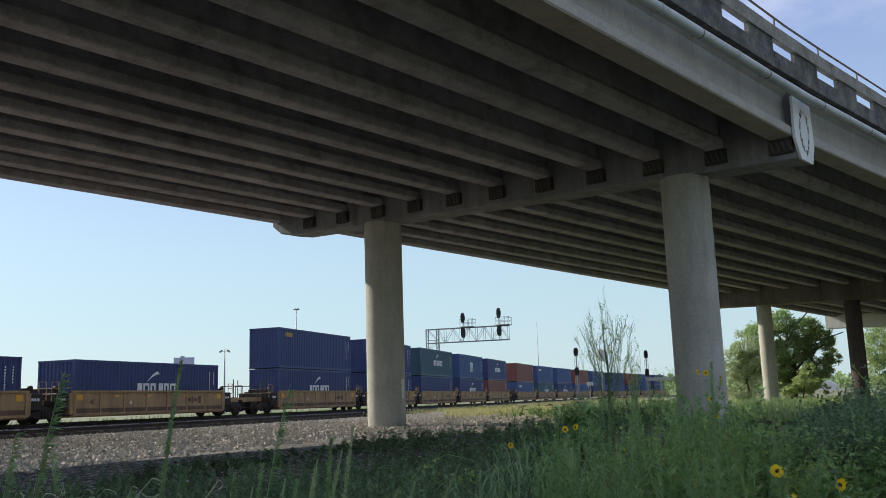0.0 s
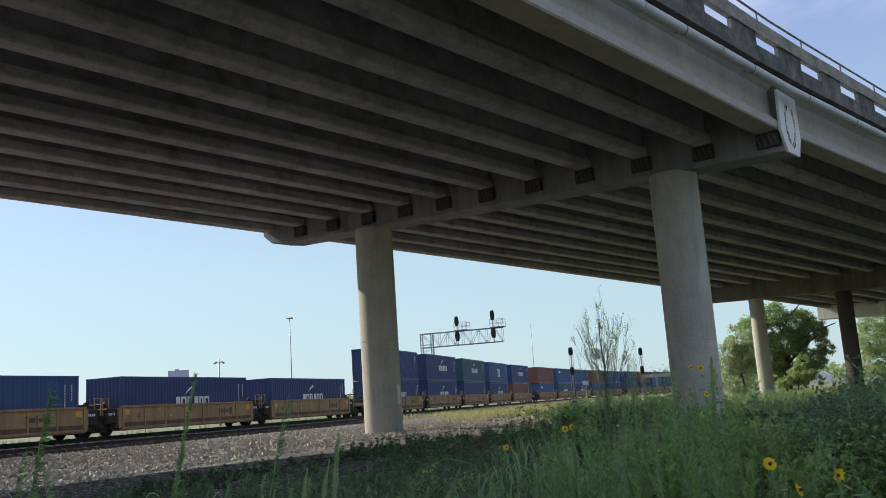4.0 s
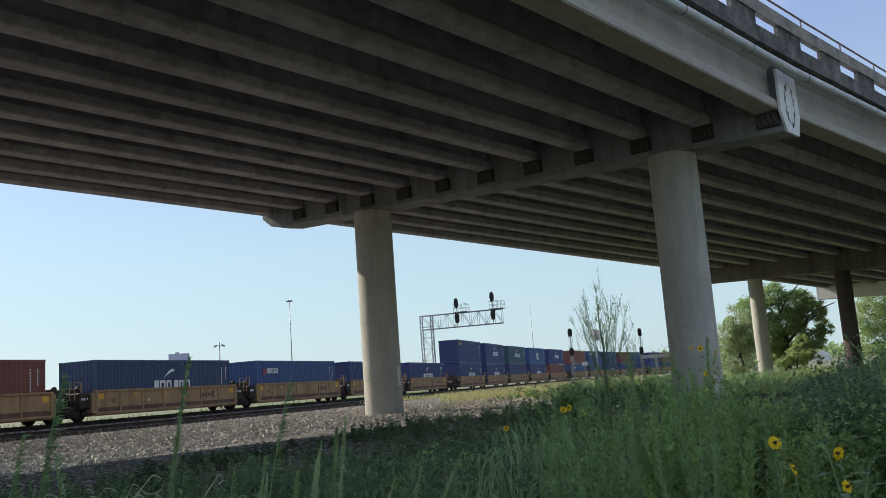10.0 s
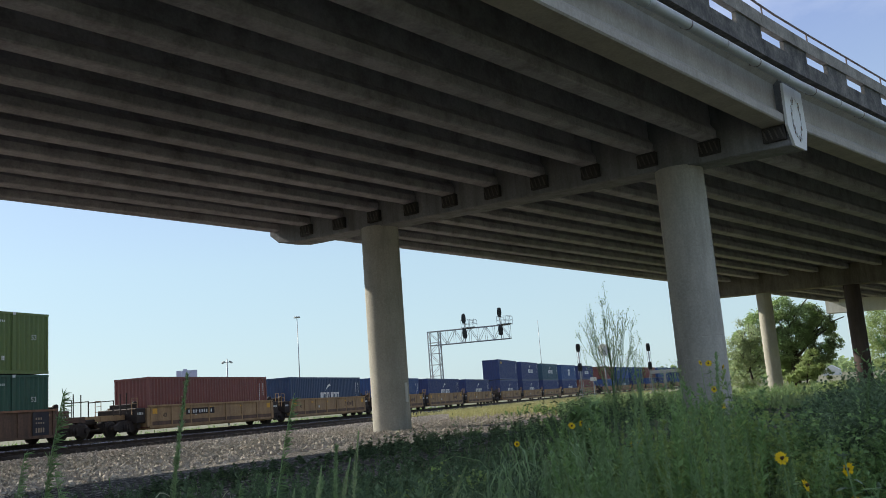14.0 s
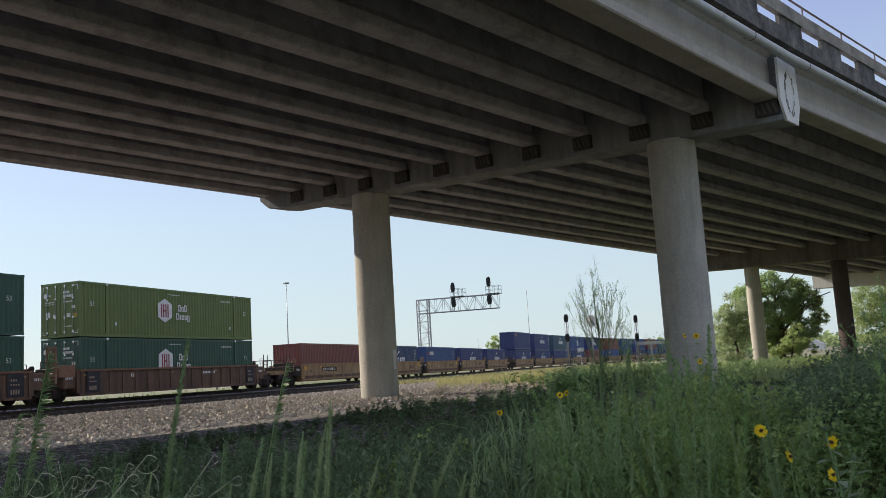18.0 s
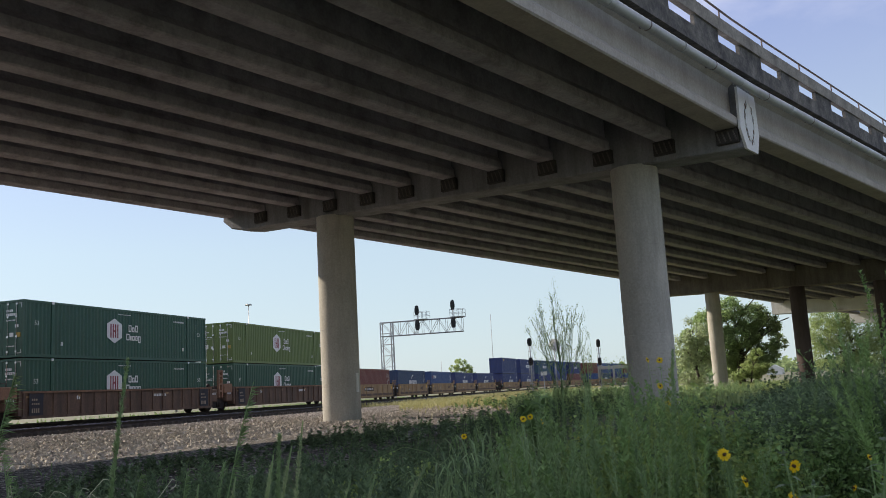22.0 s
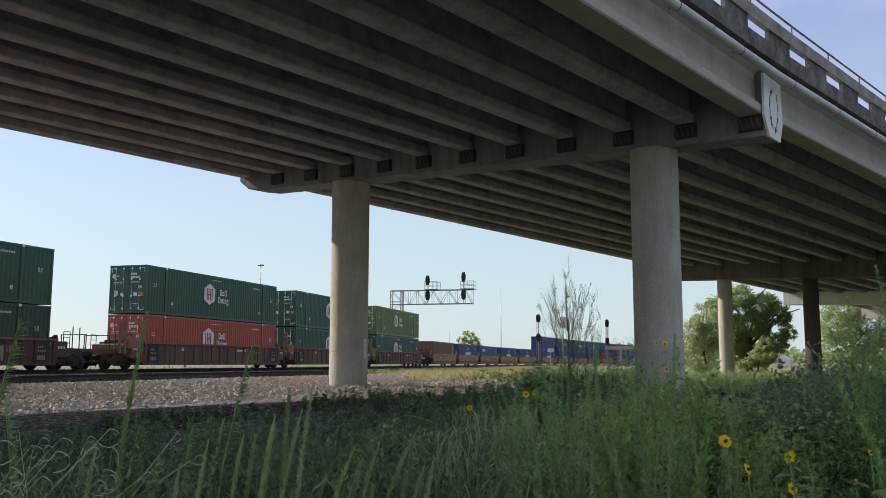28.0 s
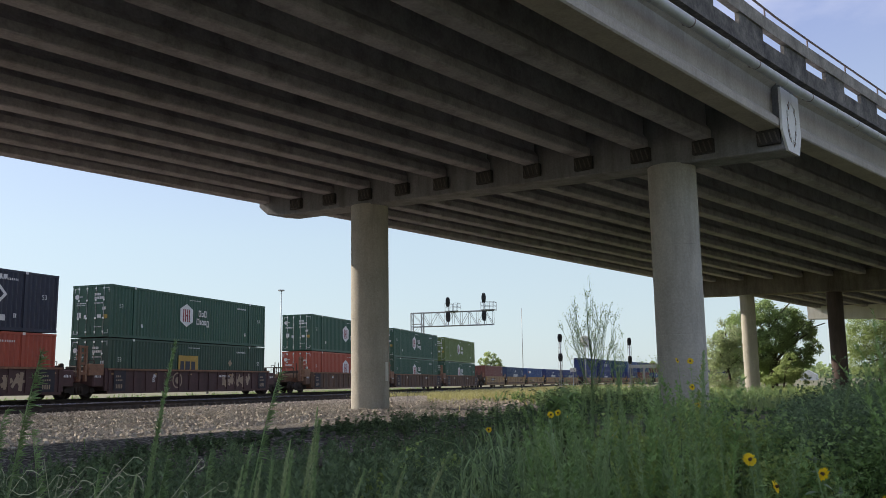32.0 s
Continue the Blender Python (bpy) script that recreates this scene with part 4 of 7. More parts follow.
            if long:
                bm = bmesh.new()
                box(bm, -hx + 0.02, hx - 0.02, y - 0.105, y - 0.088, z1 - 0.1, z1 - 0.01)
                part("top_chord", bm, RUSTY_EDGE, side, "lighter rusty top edge")
                for x in (-hx + 0.95, hx - 0.95):
                    bm = bmesh.new()
                    box(bm, x - 0.48, x + 0.48, y - 0.092, y - 0.088, z0 + 0.14, z1 - 0.12)
                    panel = part("end_panel", bm, PANEL_BLACK, side, "blue-black painted end panel")
                    bm = bmesh.new()
                    for q, row, tall in ((1.12, 3, 0.1), (0.92, 4, 0.08), (0.52, 4, 0.22)):
                        bars(bm, x - 0.3, q, y - 0.097, (0.08,) * row, tall, 0.06)
                    tagged(part("marking", bm, GRAFFITI, panel, "small worn white numbers"), kind="stuff")
            bm = bmesh.new()
            for x in (-hx + 0.5, -hx / 2, -hx / 9, hx / 2.4, hx - 0.5):
                big = abs(x) > hx - 0.6 and not long
                box(bm, x - (0.2 if big else 0.16), x + (0.2 if big else 0.16), y - 0.036, y - 0.029, z1 - (0.5 if big else 0.34), z1 - (0.2 if big else 0.24))
            tagged(part("reflector", bm, CONSPICUOUS if not long else CAR_TAN, side, "yellow reflector patches"), kind="stuff")
    bm = bmesh.new()
    box(bm, -hx, hx, -hy + 0.1, hy - 0.1, 0.24, 0.34)
    part("well_floor", bm, coat, car)
    for way, reach in ((1, front), (-1, rear)):
        bm = bmesh.new()
        x0, x1 = sorted((way * hx, way * reach))
        box(bm, x0, x1, -0.55, 0.55, 0.86, 1.15)
        box(bm, *sorted((way * hx, way * (hx + 0.16))), -hy + 0.02, hy - 0.02, 0.4, 1.62 if long else 1.45)
        part("end_platform", bm, coat, car)
        bm = bmesh.new()
        box(bm, *sorted((way * (hx + 0.16), way * (hx + 0.95))), -hy + 0.1, hy - 0.1, 0.62, z1 - 0.12, bevel=0.05)
        block = part("end_block", bm, coat if long else TRUCK_STEEL, car, "" if long else "black end block over the truck")
        bm = bmesh.new()
        x0 = way * (hx + 0.55)
        bars(bm, x0 - 0.3, z1 - 0.5, -hy + 0.096, (0.06, 0.06, 0.06, 0.02, 0.06), 0.13, 0.05)
        tagged(part("marking", bm, WHITE_PAINT, block, "small white number"), kind="stuff")
        bm = bmesh.new()
        for sy in (-1, 1):
            x = way * (hx + 0.75)
            tube(bm, (x, sy * 1.25, 1.1), (x, sy * 1.25, 2.0), 0.022, n=6)
            tube(bm, (x + 0.45 * way, sy * 1.25, 1.1), (x + 0.45 * way, sy * 1.25, 2.0), 0.022, n=6)
            for z in (1.4, 1.7, 2.0):
                tube(bm, (x, sy * 1.25, z), (x + 0.45 * way, sy * 1.25, z), 0.018, n=6)
        tagged(part("grab_rail", bm, CAR_TAN if not long else TRUCK_STEEL, car), kind="stuff")
        bm = bmesh.new()
        x = way * (hx + 0.55)
        tube(bm, (x, -0.95, 1.7), (x, -0.95 + 0.16, 1.7), 0.13, n=12)
        box(bm, x - 0.18, x + 0.18, -0.9, 0.7, 1.3, 1.72, bevel=0.03)
        part("brake_gear", bm, TRUCK_STEEL, car)
        if long and way < 0:
            bm = bmesh.new()
            box(bm, -hx - 1.3, -hx - 0.17, -1.42, -1.05, 1.2, 1.82, bevel=0.03)
            part("step_box", bm, RUSTY_EDGE, car, "rusty step box")
            bm = bmesh.new()
            for u in (-1.95, -1.5):
                box(bm, -hx + u - 0.07, -hx + u + 0.07, -1.4, -1.26, 0.9, 2.75)
            for v in (1.25, 1.75, 2.3, 2.62):
                box(bm, -hx - 1.88, -hx - 1.57, -1.38, -1.28, v, v + 0.13)
            part("ladder_frame", bm, RUSTY_EDGE, car, "rusty orange-brown ladder frame")
        if reach > hx + 2.2:
            bm = bmesh.new()
            box(bm, *sorted((way * (reach - 0.2), way * (reach + 0.75))), -0.16, 0.16, 0.72, 1.0, bevel=0.04)
            part("coupler", bm, TRUCK_STEEL, car)
            bm = bmesh.new()
            x = way * (reach - 0.35)
            tube(bm, (x, -1.1, 1.1), (x, -1.1, 1.9), 0.03, n=6)
            tube(bm, (x, 0.6, 1.1), (x, 0.6, 1.9), 0.03, n=6)
            tube(bm, (x, -1.1, 1.9), (x, 0.6, 1.9), 0.03, n=6)
            tube(bm, (x - 0.5 * way, -1.1, 1.1), (x - 0.5 * way, -1.1, 2.25), 0.03, n=6)
            tube(bm, (x - 1.0 * way, -1.1, 1.1), (x - 1.0 * way, -1.1, 2.3), 0.03, n=6)
            tagged(part("end_railing", bm, TRUCK_STEEL, car), kind="stuff")
    sets = []
    for x in ends:
        sets += truck_parts(car, x)
    return car, sets


# (place of the container's rear along the train, long, lower box, upper box, car) from the rear of the train to its front
HUB = ("hex", True)
TRAIN = [
    (-81.0, True, ("orange_red", *HUB), ("ink", "diamond", True)), (-61.1, True, ("dark_green", "patch", True), ("green", *HUB)),
    (-37.5, True, ("orange_red", *HUB), ("green", *HUB)), (-17.85, True, ("green", *HUB), ("green", *HUB)), (1.86, True, ("green", *HUB), ("olive", *HUB)),
    (25.3, False, ("maroon", "", False), None), (40.8, False, ("slate", "swoosh", False), None), (56.3, False, ("blue", "word", False), None),
    (71.6, False, ("navy", "swoosh", False), None), (87.1, False, ("navy", "swoosh", False), None),
    (106.8, False, ("navy", "swoosh", False), ("navy", "tag", False)), (122.25, False, ("navy", "swoosh", False), ("navy", "swoosh", False)),
    (137.7, False, ("navy", "", False), ("teal", "swoosh", False)), (153.15, False, ("navy", "swoosh", False), ("blue", "letter", False)),
    (168.6, False, ("maroon", "", False), ("navy", "swoosh", False)),
    (188.3, False, ("blue", "word", False), ("maroon", "", False)), (203.75, False, ("teal", "swoosh", False), ("blue", "word", False)),
    (219.2, False, ("navy", "swoosh", False), ("blue", "", False)), (234.65, False, ("blue", "", False), ("maroon", "", False)),
    (250.1, False, ("navy", "", False), ("blue", "", False)), (269.8, False, ("blue", "", False), ("navy", "", False)), (285.25, False, ("navy", "", False), ("maroon", "", False)),
    (300.7, False, ("blue", "", False), ("blue", "", False)), (316.1, False, ("navy", "", False), ("navy", "", False)),
]
WORDS = {"slate": "slate blue", "navy": "dark navy blue", "blue": "bright blue", "teal": "dull teal blue", "maroon": "faded maroon", "green": "green", "olive": "sun-bleached olive green",
         "dark_green": "dark green", "orange_red": "orange-red", "ink": "near-black navy"}
MOVES = []


def make_train():
    rests = [c[0] + (8.075 if c[1] else 6.095) for c in TRAIN]
    for i, (u, long, lower, upper) in enumerate(TRAIN):
        half = 8.075 if long else 6.095
        mid = rests[i]
        coat = (CAR_MAROON if u < -50 else CAR_BROWN) if long else CAR_TAN

        def gap(j):
            """Free length between this container and its neighbour j."""
            if not 0 <= j < len(TRAIN):
                return 7.4
            other = 8.075 if TRAIN[j][1] else 6.095
            return abs(rests[j] - mid) - half - other

        g0, g1 = gap(i - 1), gap(i + 1)
        front = half + (g1 / 2 if g1 < 5 else g1 / 2 - 0.55)
        rear = half + (g0 / 2 if g0 < 5 else g0 / 2 - 0.55)
        ends = [half + (g1 / 2 if g1 < 5 else 1.75)]
        if g0 >= 5:
            ends.append(-half - 1.75)
        text = ("%s well car with ribbed steel sides on a railroad track" % ("rust-brown" if long and u > -50 else "dark maroon" if long else "faded tan"))
        car, sets = well_car(long, coat, front, rear, ends, text, u < -50 or 20 < u < 30)
        MOVES.append((car, mid, 0.0, sets if -90 < u < 110 else []))
        for spec, up in ((lower, 0.36 if long else 0.27), (upper, 3.31 if long else 3.22)):
            if spec is None:
                continue
            colour, mark, doors = spec
            words = "%s corrugated steel container %s" % (WORDS[colour], "in a well car" if up < 1 else "stacked on another container")
            MOVES.append((container(long, colour, mark, doors, words), mid, up, []))


def run(t):
    """How far the train has come at t seconds, counted from 19 s."""
    return -90.7 + 4.835 * t - 0.0029 * t * t - 0.12


def train_pose(s, up):
    p, h = on_track(s, 0, up)
    tilt = math.degrees(math.atan(GRADE))
    return pose(p.x, p.y, p.z, 0, -tilt, 90 + math.degrees(h))


make_ground()
make_stones()
make_track(NEAR_TRACK, "empty railroad track with dark ties and shiny rail heads", -0.13)
make_track(0.0, "railroad track with dark ties under the moving train")
make_bridge()
make_train()


# ---- plants ----
WEED = leafy("weed_leaf", (0.13, 0.225, 0.08), (0.38, 0.53, 0.21), 0.55, 0.5)
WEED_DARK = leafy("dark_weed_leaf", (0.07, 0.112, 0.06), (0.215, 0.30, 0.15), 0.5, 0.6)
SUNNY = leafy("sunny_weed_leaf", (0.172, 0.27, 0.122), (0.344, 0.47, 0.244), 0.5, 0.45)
WEED_PALE = leafy("pale_weed_leaf", (0.17, 0.275, 0.115), (0.42, 0.575, 0.26), 0.55, 0.45)
GRASS = leafy("grass_blade", (0.103, 0.185, 0.061), (0.31, 0.44, 0.18), 0.5, 0.4)
SPIKE = leafy("foxtail_spike", (0.36, 0.44, 0.21), (0.56, 0.62, 0.36), 0.55, 0.25)
DRY_GRASS = leafy("dry_grass_blade", (0.27, 0.27, 0.11), (0.46, 0.43, 0.19), 0.3, 0.3)
VERGE = leafy("verge_blade", (0.17, 0.19, 0.07), (0.36, 0.35, 0.15), 0.3, 0.35)
STALK = leafy("stalk", (0.205, 0.31, 0.135), (0.42, 0.55, 0.27), 0.5, 0.3)
ARCHING = leafy("arching_blade", (0.14, 0.225, 0.10), (0.34, 0.44, 0.21), 0.5, 0.45)
SEED = leafy("dry_seed_head", (0.34, 0.37, 0.22), (0.52, 0.52, 0.35), 0.35, 0.25)
TREE_LEAF = leafy("tree_leaf", (0.21, 0.30, 0.125), (0.42, 0.52, 0.24), 0.6, 0.5)
# haze and sunlight on the small far tree are put into this paler green
TREE_HAZED = leafy("hazed_tree_leaf", (0.36, 0.44, 0.23), (0.58, 0.66, 0.40), 0.6, 0.35)
TREE_LIGHT = leafy("light_tree_leaf", (0.28, 0.37, 0.14), (0.46, 0.54, 0.25), 0.6, 0.35)
FRESH = leafy("fresh_weed_leaf", (0.24, 0.34, 0.095), (0.50, 0.61, 0.22), 0.5, 0.45)
GREY_LEAF = leafy("grey_green_leaf", (0.13, 0.19, 0.11), (0.27, 0.34, 0.2), 0.4, 0.3)
BARK = surface("bark", (0.045, 0.036, 0.028), (0.10, 0.08, 0.06), 0.9, big=2, fine=14, bump=0.6)
PETAL = leafy("petal", (0.80, 0.53, 0.01), (0.88, 0.66, 0.02), 0.35, 0.1)
DISC = surface("flower_disc", (0.05, 0.025, 0.012), (0.12, 0.07, 0.02), 0.9, big=20, fine=80, bump=0.5)
RNG = np.random.default_rng(11)
SIGHT = radians(41.4)


def at_view(az, r):
    """The plan point r metres from the eye's stand, az degrees to the right of the line SIGHT."""
    a = SIGHT - np.radians(az)
    return -r * np.sin(a), r * np.cos(a)


def blades(base, height, lean, width):
    """Grass blades as curved strips: arrays of places, heights, tip offsets and widths."""
    n = len(base)
    side = RNG.uniform(0, math.tau, n)
    side = np.stack([np.cos(side), np.sin(side), np.zeros(n)], 1)
    rings = []
    for t, w in ((0, 0.8), (0.35, 1.0), (0.7, 0.65)):
        mid = base + np.stack([lean[:, 0] * t * t, lean[:, 1] * t * t, height * (t - 0.12 * t * t)], 1)
        rings += [mid - side * (width * w)[:, None], mid + side * (width * w)[:, None]]
    droop = np.hypot(lean[:, 0], lean[:, 1])
    rings.append(base + np.stack([lean[:, 0], lean[:, 1], height * 0.9 - 0.25 * droop], 1))
    verts = np.stack(rings, 1)
    k = 7 * np.arange(n)[:, None]
    quads = np.concatenate([k + (0, 1, 3, 2), k + (2, 3, 5, 4)])
    tris = k + (4, 5, 6)
    return verts.reshape(-1, 3), quads, tris


def arches(base, height, lean, width):
    """Broad grass blades that rise, bend over and hang."""
    n = len(base)
    far = np.hypot(lean[:, 0], lean[:, 1]) + 1e-6
    twist = RNG.normal(0, 0.5, n)
    side = np.stack([-lean[:, 1] / far * np.cos(twist), lean[:, 0] / far * np.cos(twist), np.sin(twist)], 1)
    rings = []
    for t, w in ((0, 0.5), (0.2, 0.9), (0.4, 1.0), (0.58, 0.95), (0.74, 0.8), (0.88, 0.5)):
        mid = base + np.stack([lean[:, 0] * t ** 1.8, lean[:, 1] * t ** 1.8, height * (1 - (1 - t / 0.72) ** 2)], 1)
        rings += [mid - side * (width * w)[:, None], mid + side * (width * w)[:, None]]
    rings.append(base + np.stack([lean[:, 0] * 1.02, lean[:, 1] * 1.02, height * 0.78], 1))
    verts = np.stack(rings, 1)
    k = 13 * np.arange(n)[:, None]
    quads = np.concatenate([k + (2 * i, 2 * i + 1, 2 * i + 3, 2 * i + 2) for i in range(5)])
    return verts.reshape(-1, 3), quads, k + (10, 11, 12)


def leaf_set(base, way, length, width, sag=0.2):
    """Folded pointed leaves."""
    n = len(base)
    way = way / np.linalg.norm(way, axis=1, keepdims=True)
    side = np.cross(way, np.stack([RNG.normal(0, 0.35, n), RNG.normal(0, 0.35, n), np.ones(n)], 1))
    side /= np.linalg.norm(side, axis=1, keepdims=True) + 1e-9
    up = np.cross(side, way)
    mid = base + way * (length * 0.45)[:, None]
    tip = base + way * length[:, None] - np.array([0, 0, 1]) * (length * sag)[:, None]
    a = mid + side * width[:, None] + up * (width * 0.25)[:, None]
    b = mid - side * width[:, None] + up * (width * 0.25)[:, None]
    verts = np.stack([base, a, tip, b], 1).reshape(-1, 3)
    k = 4 * np.arange(n)[:, None]
    return verts, k + (0, 1, 2), k + (0, 2, 3)


def bundle(name, sets, material):
    """One mesh out of several (verts, faces, faces) sets."""
    verts, faces, count = [], [], 0
    for v, *fs in sets:
        verts.append(v)
        for f in fs:
            faces += (f + count).tolist()
        count += len(v)
    return raw(name, np.concatenate(verts).tolist(), faces, material)


GZ_X, GZ_Y = np.arange(-66, 14, 1.0), np.arange(-10, 100, 1.0)
GZ = np.array([[ground_z(x, y) for x in GZ_X] for y in GZ_Y])


def heights(x, y):
    i = np.clip(np.searchsorted(GZ_X, x) - 1, 0, len(GZ_X) - 2)
    j = np.clip(np.searchsorted(GZ_Y, y) - 1, 0, len(GZ_Y) - 2)
    u, v = np.clip(x - GZ_X[i], 0, 1), np.clip(y - GZ_Y[j], 0, 1)
    return GZ[j, i] * (1 - u) * (1 - v) + GZ[j, i + 1] * u * (1 - v) + GZ[j + 1, i] * (1 - u) * v + GZ[j + 1, i + 1] * u * v


EDGE_AZ = (-36, -30, -22, -17, -10, -3, 5, 12, 25, 40)
EDGE_R = (9.0, 9.5, 11.0, 12.8, 14.0, 17.4, 23, 27, 32, 32)
# the skyline of the weeds: bearing and height angle in degrees
SKY_AZ = (7, 8.2, 10, 13.9, 15.3, 17, 18.7, 19.6, 21.7, 23, 24.3, 25.9, 27.1, 28.3, 29.5, 31)
SKY_UP = (-1.4, -0.9, -0.3, -0.1, 1.3, 1.7, 1.0, -0.9, -1.9, -0.9, 0.0, 1.3, 1.9, 3.8, 4.4, 4.0)
TALL_AZ = (-36, -14, -6, 1, 7, 12, 17, 19.5, 23, 25.5, 40)
TALL_H = (0.5, 0.5, 0.55, 0.72, 0.95, 1.2, 1.3, 1.1, 1.05, 1.4, 1.45)


def field(n, near=2.6, power=0.5):
    """Places in the weeds, with the height that plants reach there."""
    az = RNG.uniform(-36, 38, n)
    far = np.interp(az, EDGE_AZ, EDGE_R)
    r = near + (far - near) * RNG.random(n) ** power
    x, y = at_view(az, r)
    tall = np.interp(az, TALL_AZ, TALL_H)
    tall = np.where((r > 14) & (az < 8), np.minimum(tall, 0.5), tall)
    tall *= 1 - 0.55 * np.clip((r - 0.8 * far) / (0.2 * far), 0, 1) * (az < 8)
    tall = np.where(r < 4.5, np.minimum(tall, 0.28 + 0.13 * r + 0.25 * (az > 10)), tall)
    top = np.interp(az, (8, 12, 17, 19.5, 23, 26, 40), (1.5, 1.52, 1.5, 1.5 - 0.012, 1.49, 1.58, 1.6)) - np.interp(az, (17.8, 18.6, 19.6, 20.6, 22.4, 23.0, 24.4, 24.8), (0, 0.017, 0.022, 0.034, 0.034, 0.017, 0.014, 0)) * r
    tall = np.where(az > 8, np.minimum(tall, top - heights(x, y)), tall)
    tall = np.where((az > 19.5) & (r < 6.2), np.minimum(tall, 0.5), tall)
    patch = np.array([noise.noise((a * 0.5, b * 0.5, 7)) + 0.45 * noise.noise((a * 1.6, b * 1.6, 13)) for a, b in zip(x, y)])
    clear = (np.hypot(x + 20.1, y - 20.4) > 1.2) & (np.hypot(x + 9.72, y - 21.0) > 0.9)
    return az, r, np.stack([x, y, heights(x, y) - 0.02], 1), tall * np.clip(0.72 + 1.25 * patch, 0.3, 1.03), patch, clear


def leafy_plants(n, leaves, size, keep, name, label, material, rise=1.0, narrow=0.3, near=2.6):
    az, r, base, tall, patch, clear = field(n, near)
    k = clear & keep(az, r, patch)
    base, tall = base[k], tall[k] * RNG.uniform(0.45, 1.05, k.sum()) * rise
    m = len(base)
    bend = RNG.normal(0, 0.12, (m, 2)) * tall[:, None]
    stems = blades(base, tall * 1.1, bend, np.full(m, 0.006))
    t = RNG.uniform(0.12, 1.0, (m, leaves)) ** 0.8
    turn = RNG.uniform(0, math.tau, (m, leaves))
    spot = base[:, None, :] + np.stack([bend[:, :1] * t * t, bend[:, 1:] * t * t, tall[:, None] * t], 2)
    way = np.stack([np.cos(turn), np.sin(turn), RNG.uniform(-0.1, 0.9, (m, leaves))], 2)
    length = (size * (1.25 - 0.8 * t) * RNG.uniform(0.6, 1.3, (m, leaves))).reshape(-1)
    ls = leaf_set(spot.reshape(-1, 3), way.reshape(-1, 3), length, length * narrow)
    tagged(new(name, bundle(name, [stems, ls], material)), label, "weeds", kind="stuff")


def feathers(base, height, lean, count, size, slim):
    """Soft wild plants: each a bent stem closely set with narrow leaves that point upwards."""
    m = len(base)
    stems = blades(base, height * 1.08, lean, np.full(m, 0.005))
    t = RNG.uniform(0.18, 1.0, (m, count))
    turn = RNG.uniform(0, math.tau, (m, count))
    spot = base[:, None, :] + np.stack([lean[:, :1] * t * t, lean[:, 1:] * t * t, height[:, None] * (t - 0.06 * t * t)], 2)
    way = np.stack([np.cos(turn) * 0.7, np.sin(turn) * 0.7, RNG.uniform(0.2, 1.0, (m, count))], 2)
    length = (size * (1.25 - 0.75 * t) * RNG.uniform(0.5, 1.25, (m, count))).reshape(-1)
    return stems, leaf_set(spot.reshape(-1, 3), way.reshape(-1, 3), length, length * slim, -0.05)


def curls(base, height, lean):
    """Dry seed heads: thin strips that rise, lean over and coil."""
    verts, quads, k = [], [], 12
    for b, h, (lx, ly) in zip(base, height, lean):
        far = math.hypot(lx, ly) + 1e-6
        w = np.array((lx / far, ly / far, 0))
        line = [b + w * far * t * t + (0, 0, h * t) for t in np.linspace(0, 1, 5)]
        r, p = RNG.uniform(0.02, 0.06), line[-1]
        turn = RNG.uniform(2.5, 4.5)
        line += [p + w * r * math.sin(a) * 1.3 + np.array((0, 0, r * (math.cos(a) - 1))) for a in np.linspace(0.4, turn, k - 5)]
        side = np.array((-w[1], w[0], 0)) * 0.4 + np.array((0, 0, 0.9))
        for q in line:
            verts += [q - side * 0.0024, q + side * 0.0024]
    n = len(base)
    start = (2 * k * np.arange(n)[:, None] + 2 * np.arange(k - 1)[None, :]).reshape(-1, 1)
    return np.array(verts), start + (0, 1, 3, 2)


def make_bush(az, r, height, wide, leaves, size, material, label):
    x, y = at_view(az, r)
    z = float(heights(np.array([x]), np.array([y]))[0]) - 0.03
    ob = thing("bush", label, "bush", "bushes in the weeds", m=pose(x, y, z))
    bm = bmesh.new()
    tips = []
    for i in range(7):
        a = i * 2.4
        limb(bm, Vector((0.05 * math.cos(a), 0.05 * math.sin(a), 0)), Vector((0.5 * wide * math.cos(a), 0.5 * wide * math.sin(a), height)).normalized(), height * random.uniform(0.24, 0.34), 0.01, 2, tips, 0.35)
    part("stem", bm, BARK, ob)
    k = max(10, leaves // 30)
    c = RNG.normal(0, 1, (k, 3))
    c /= np.linalg.norm(c, axis=1, keepdims=True)
    c *= RNG.uniform(0.3, 1.0, (k, 1)) ** 0.5
    p = c[RNG.integers(0, k, leaves)] + RNG.normal(0, 0.12, (leaves, 3))
    p = p * (wide, wide, 0.5 * height) + (0, 0, 0.5 * height)
    p = p[p[:, 2] > 0.02]
    n = len(p)
    length = size * RNG.uniform(0.6, 1.4, n)
    part("foliage", bundle("foliage", [leaf_set(p, RNG.normal(0, 1, (n, 3)) + (0, 0, 0.3), length, length * 0.36)], material), None, ob)


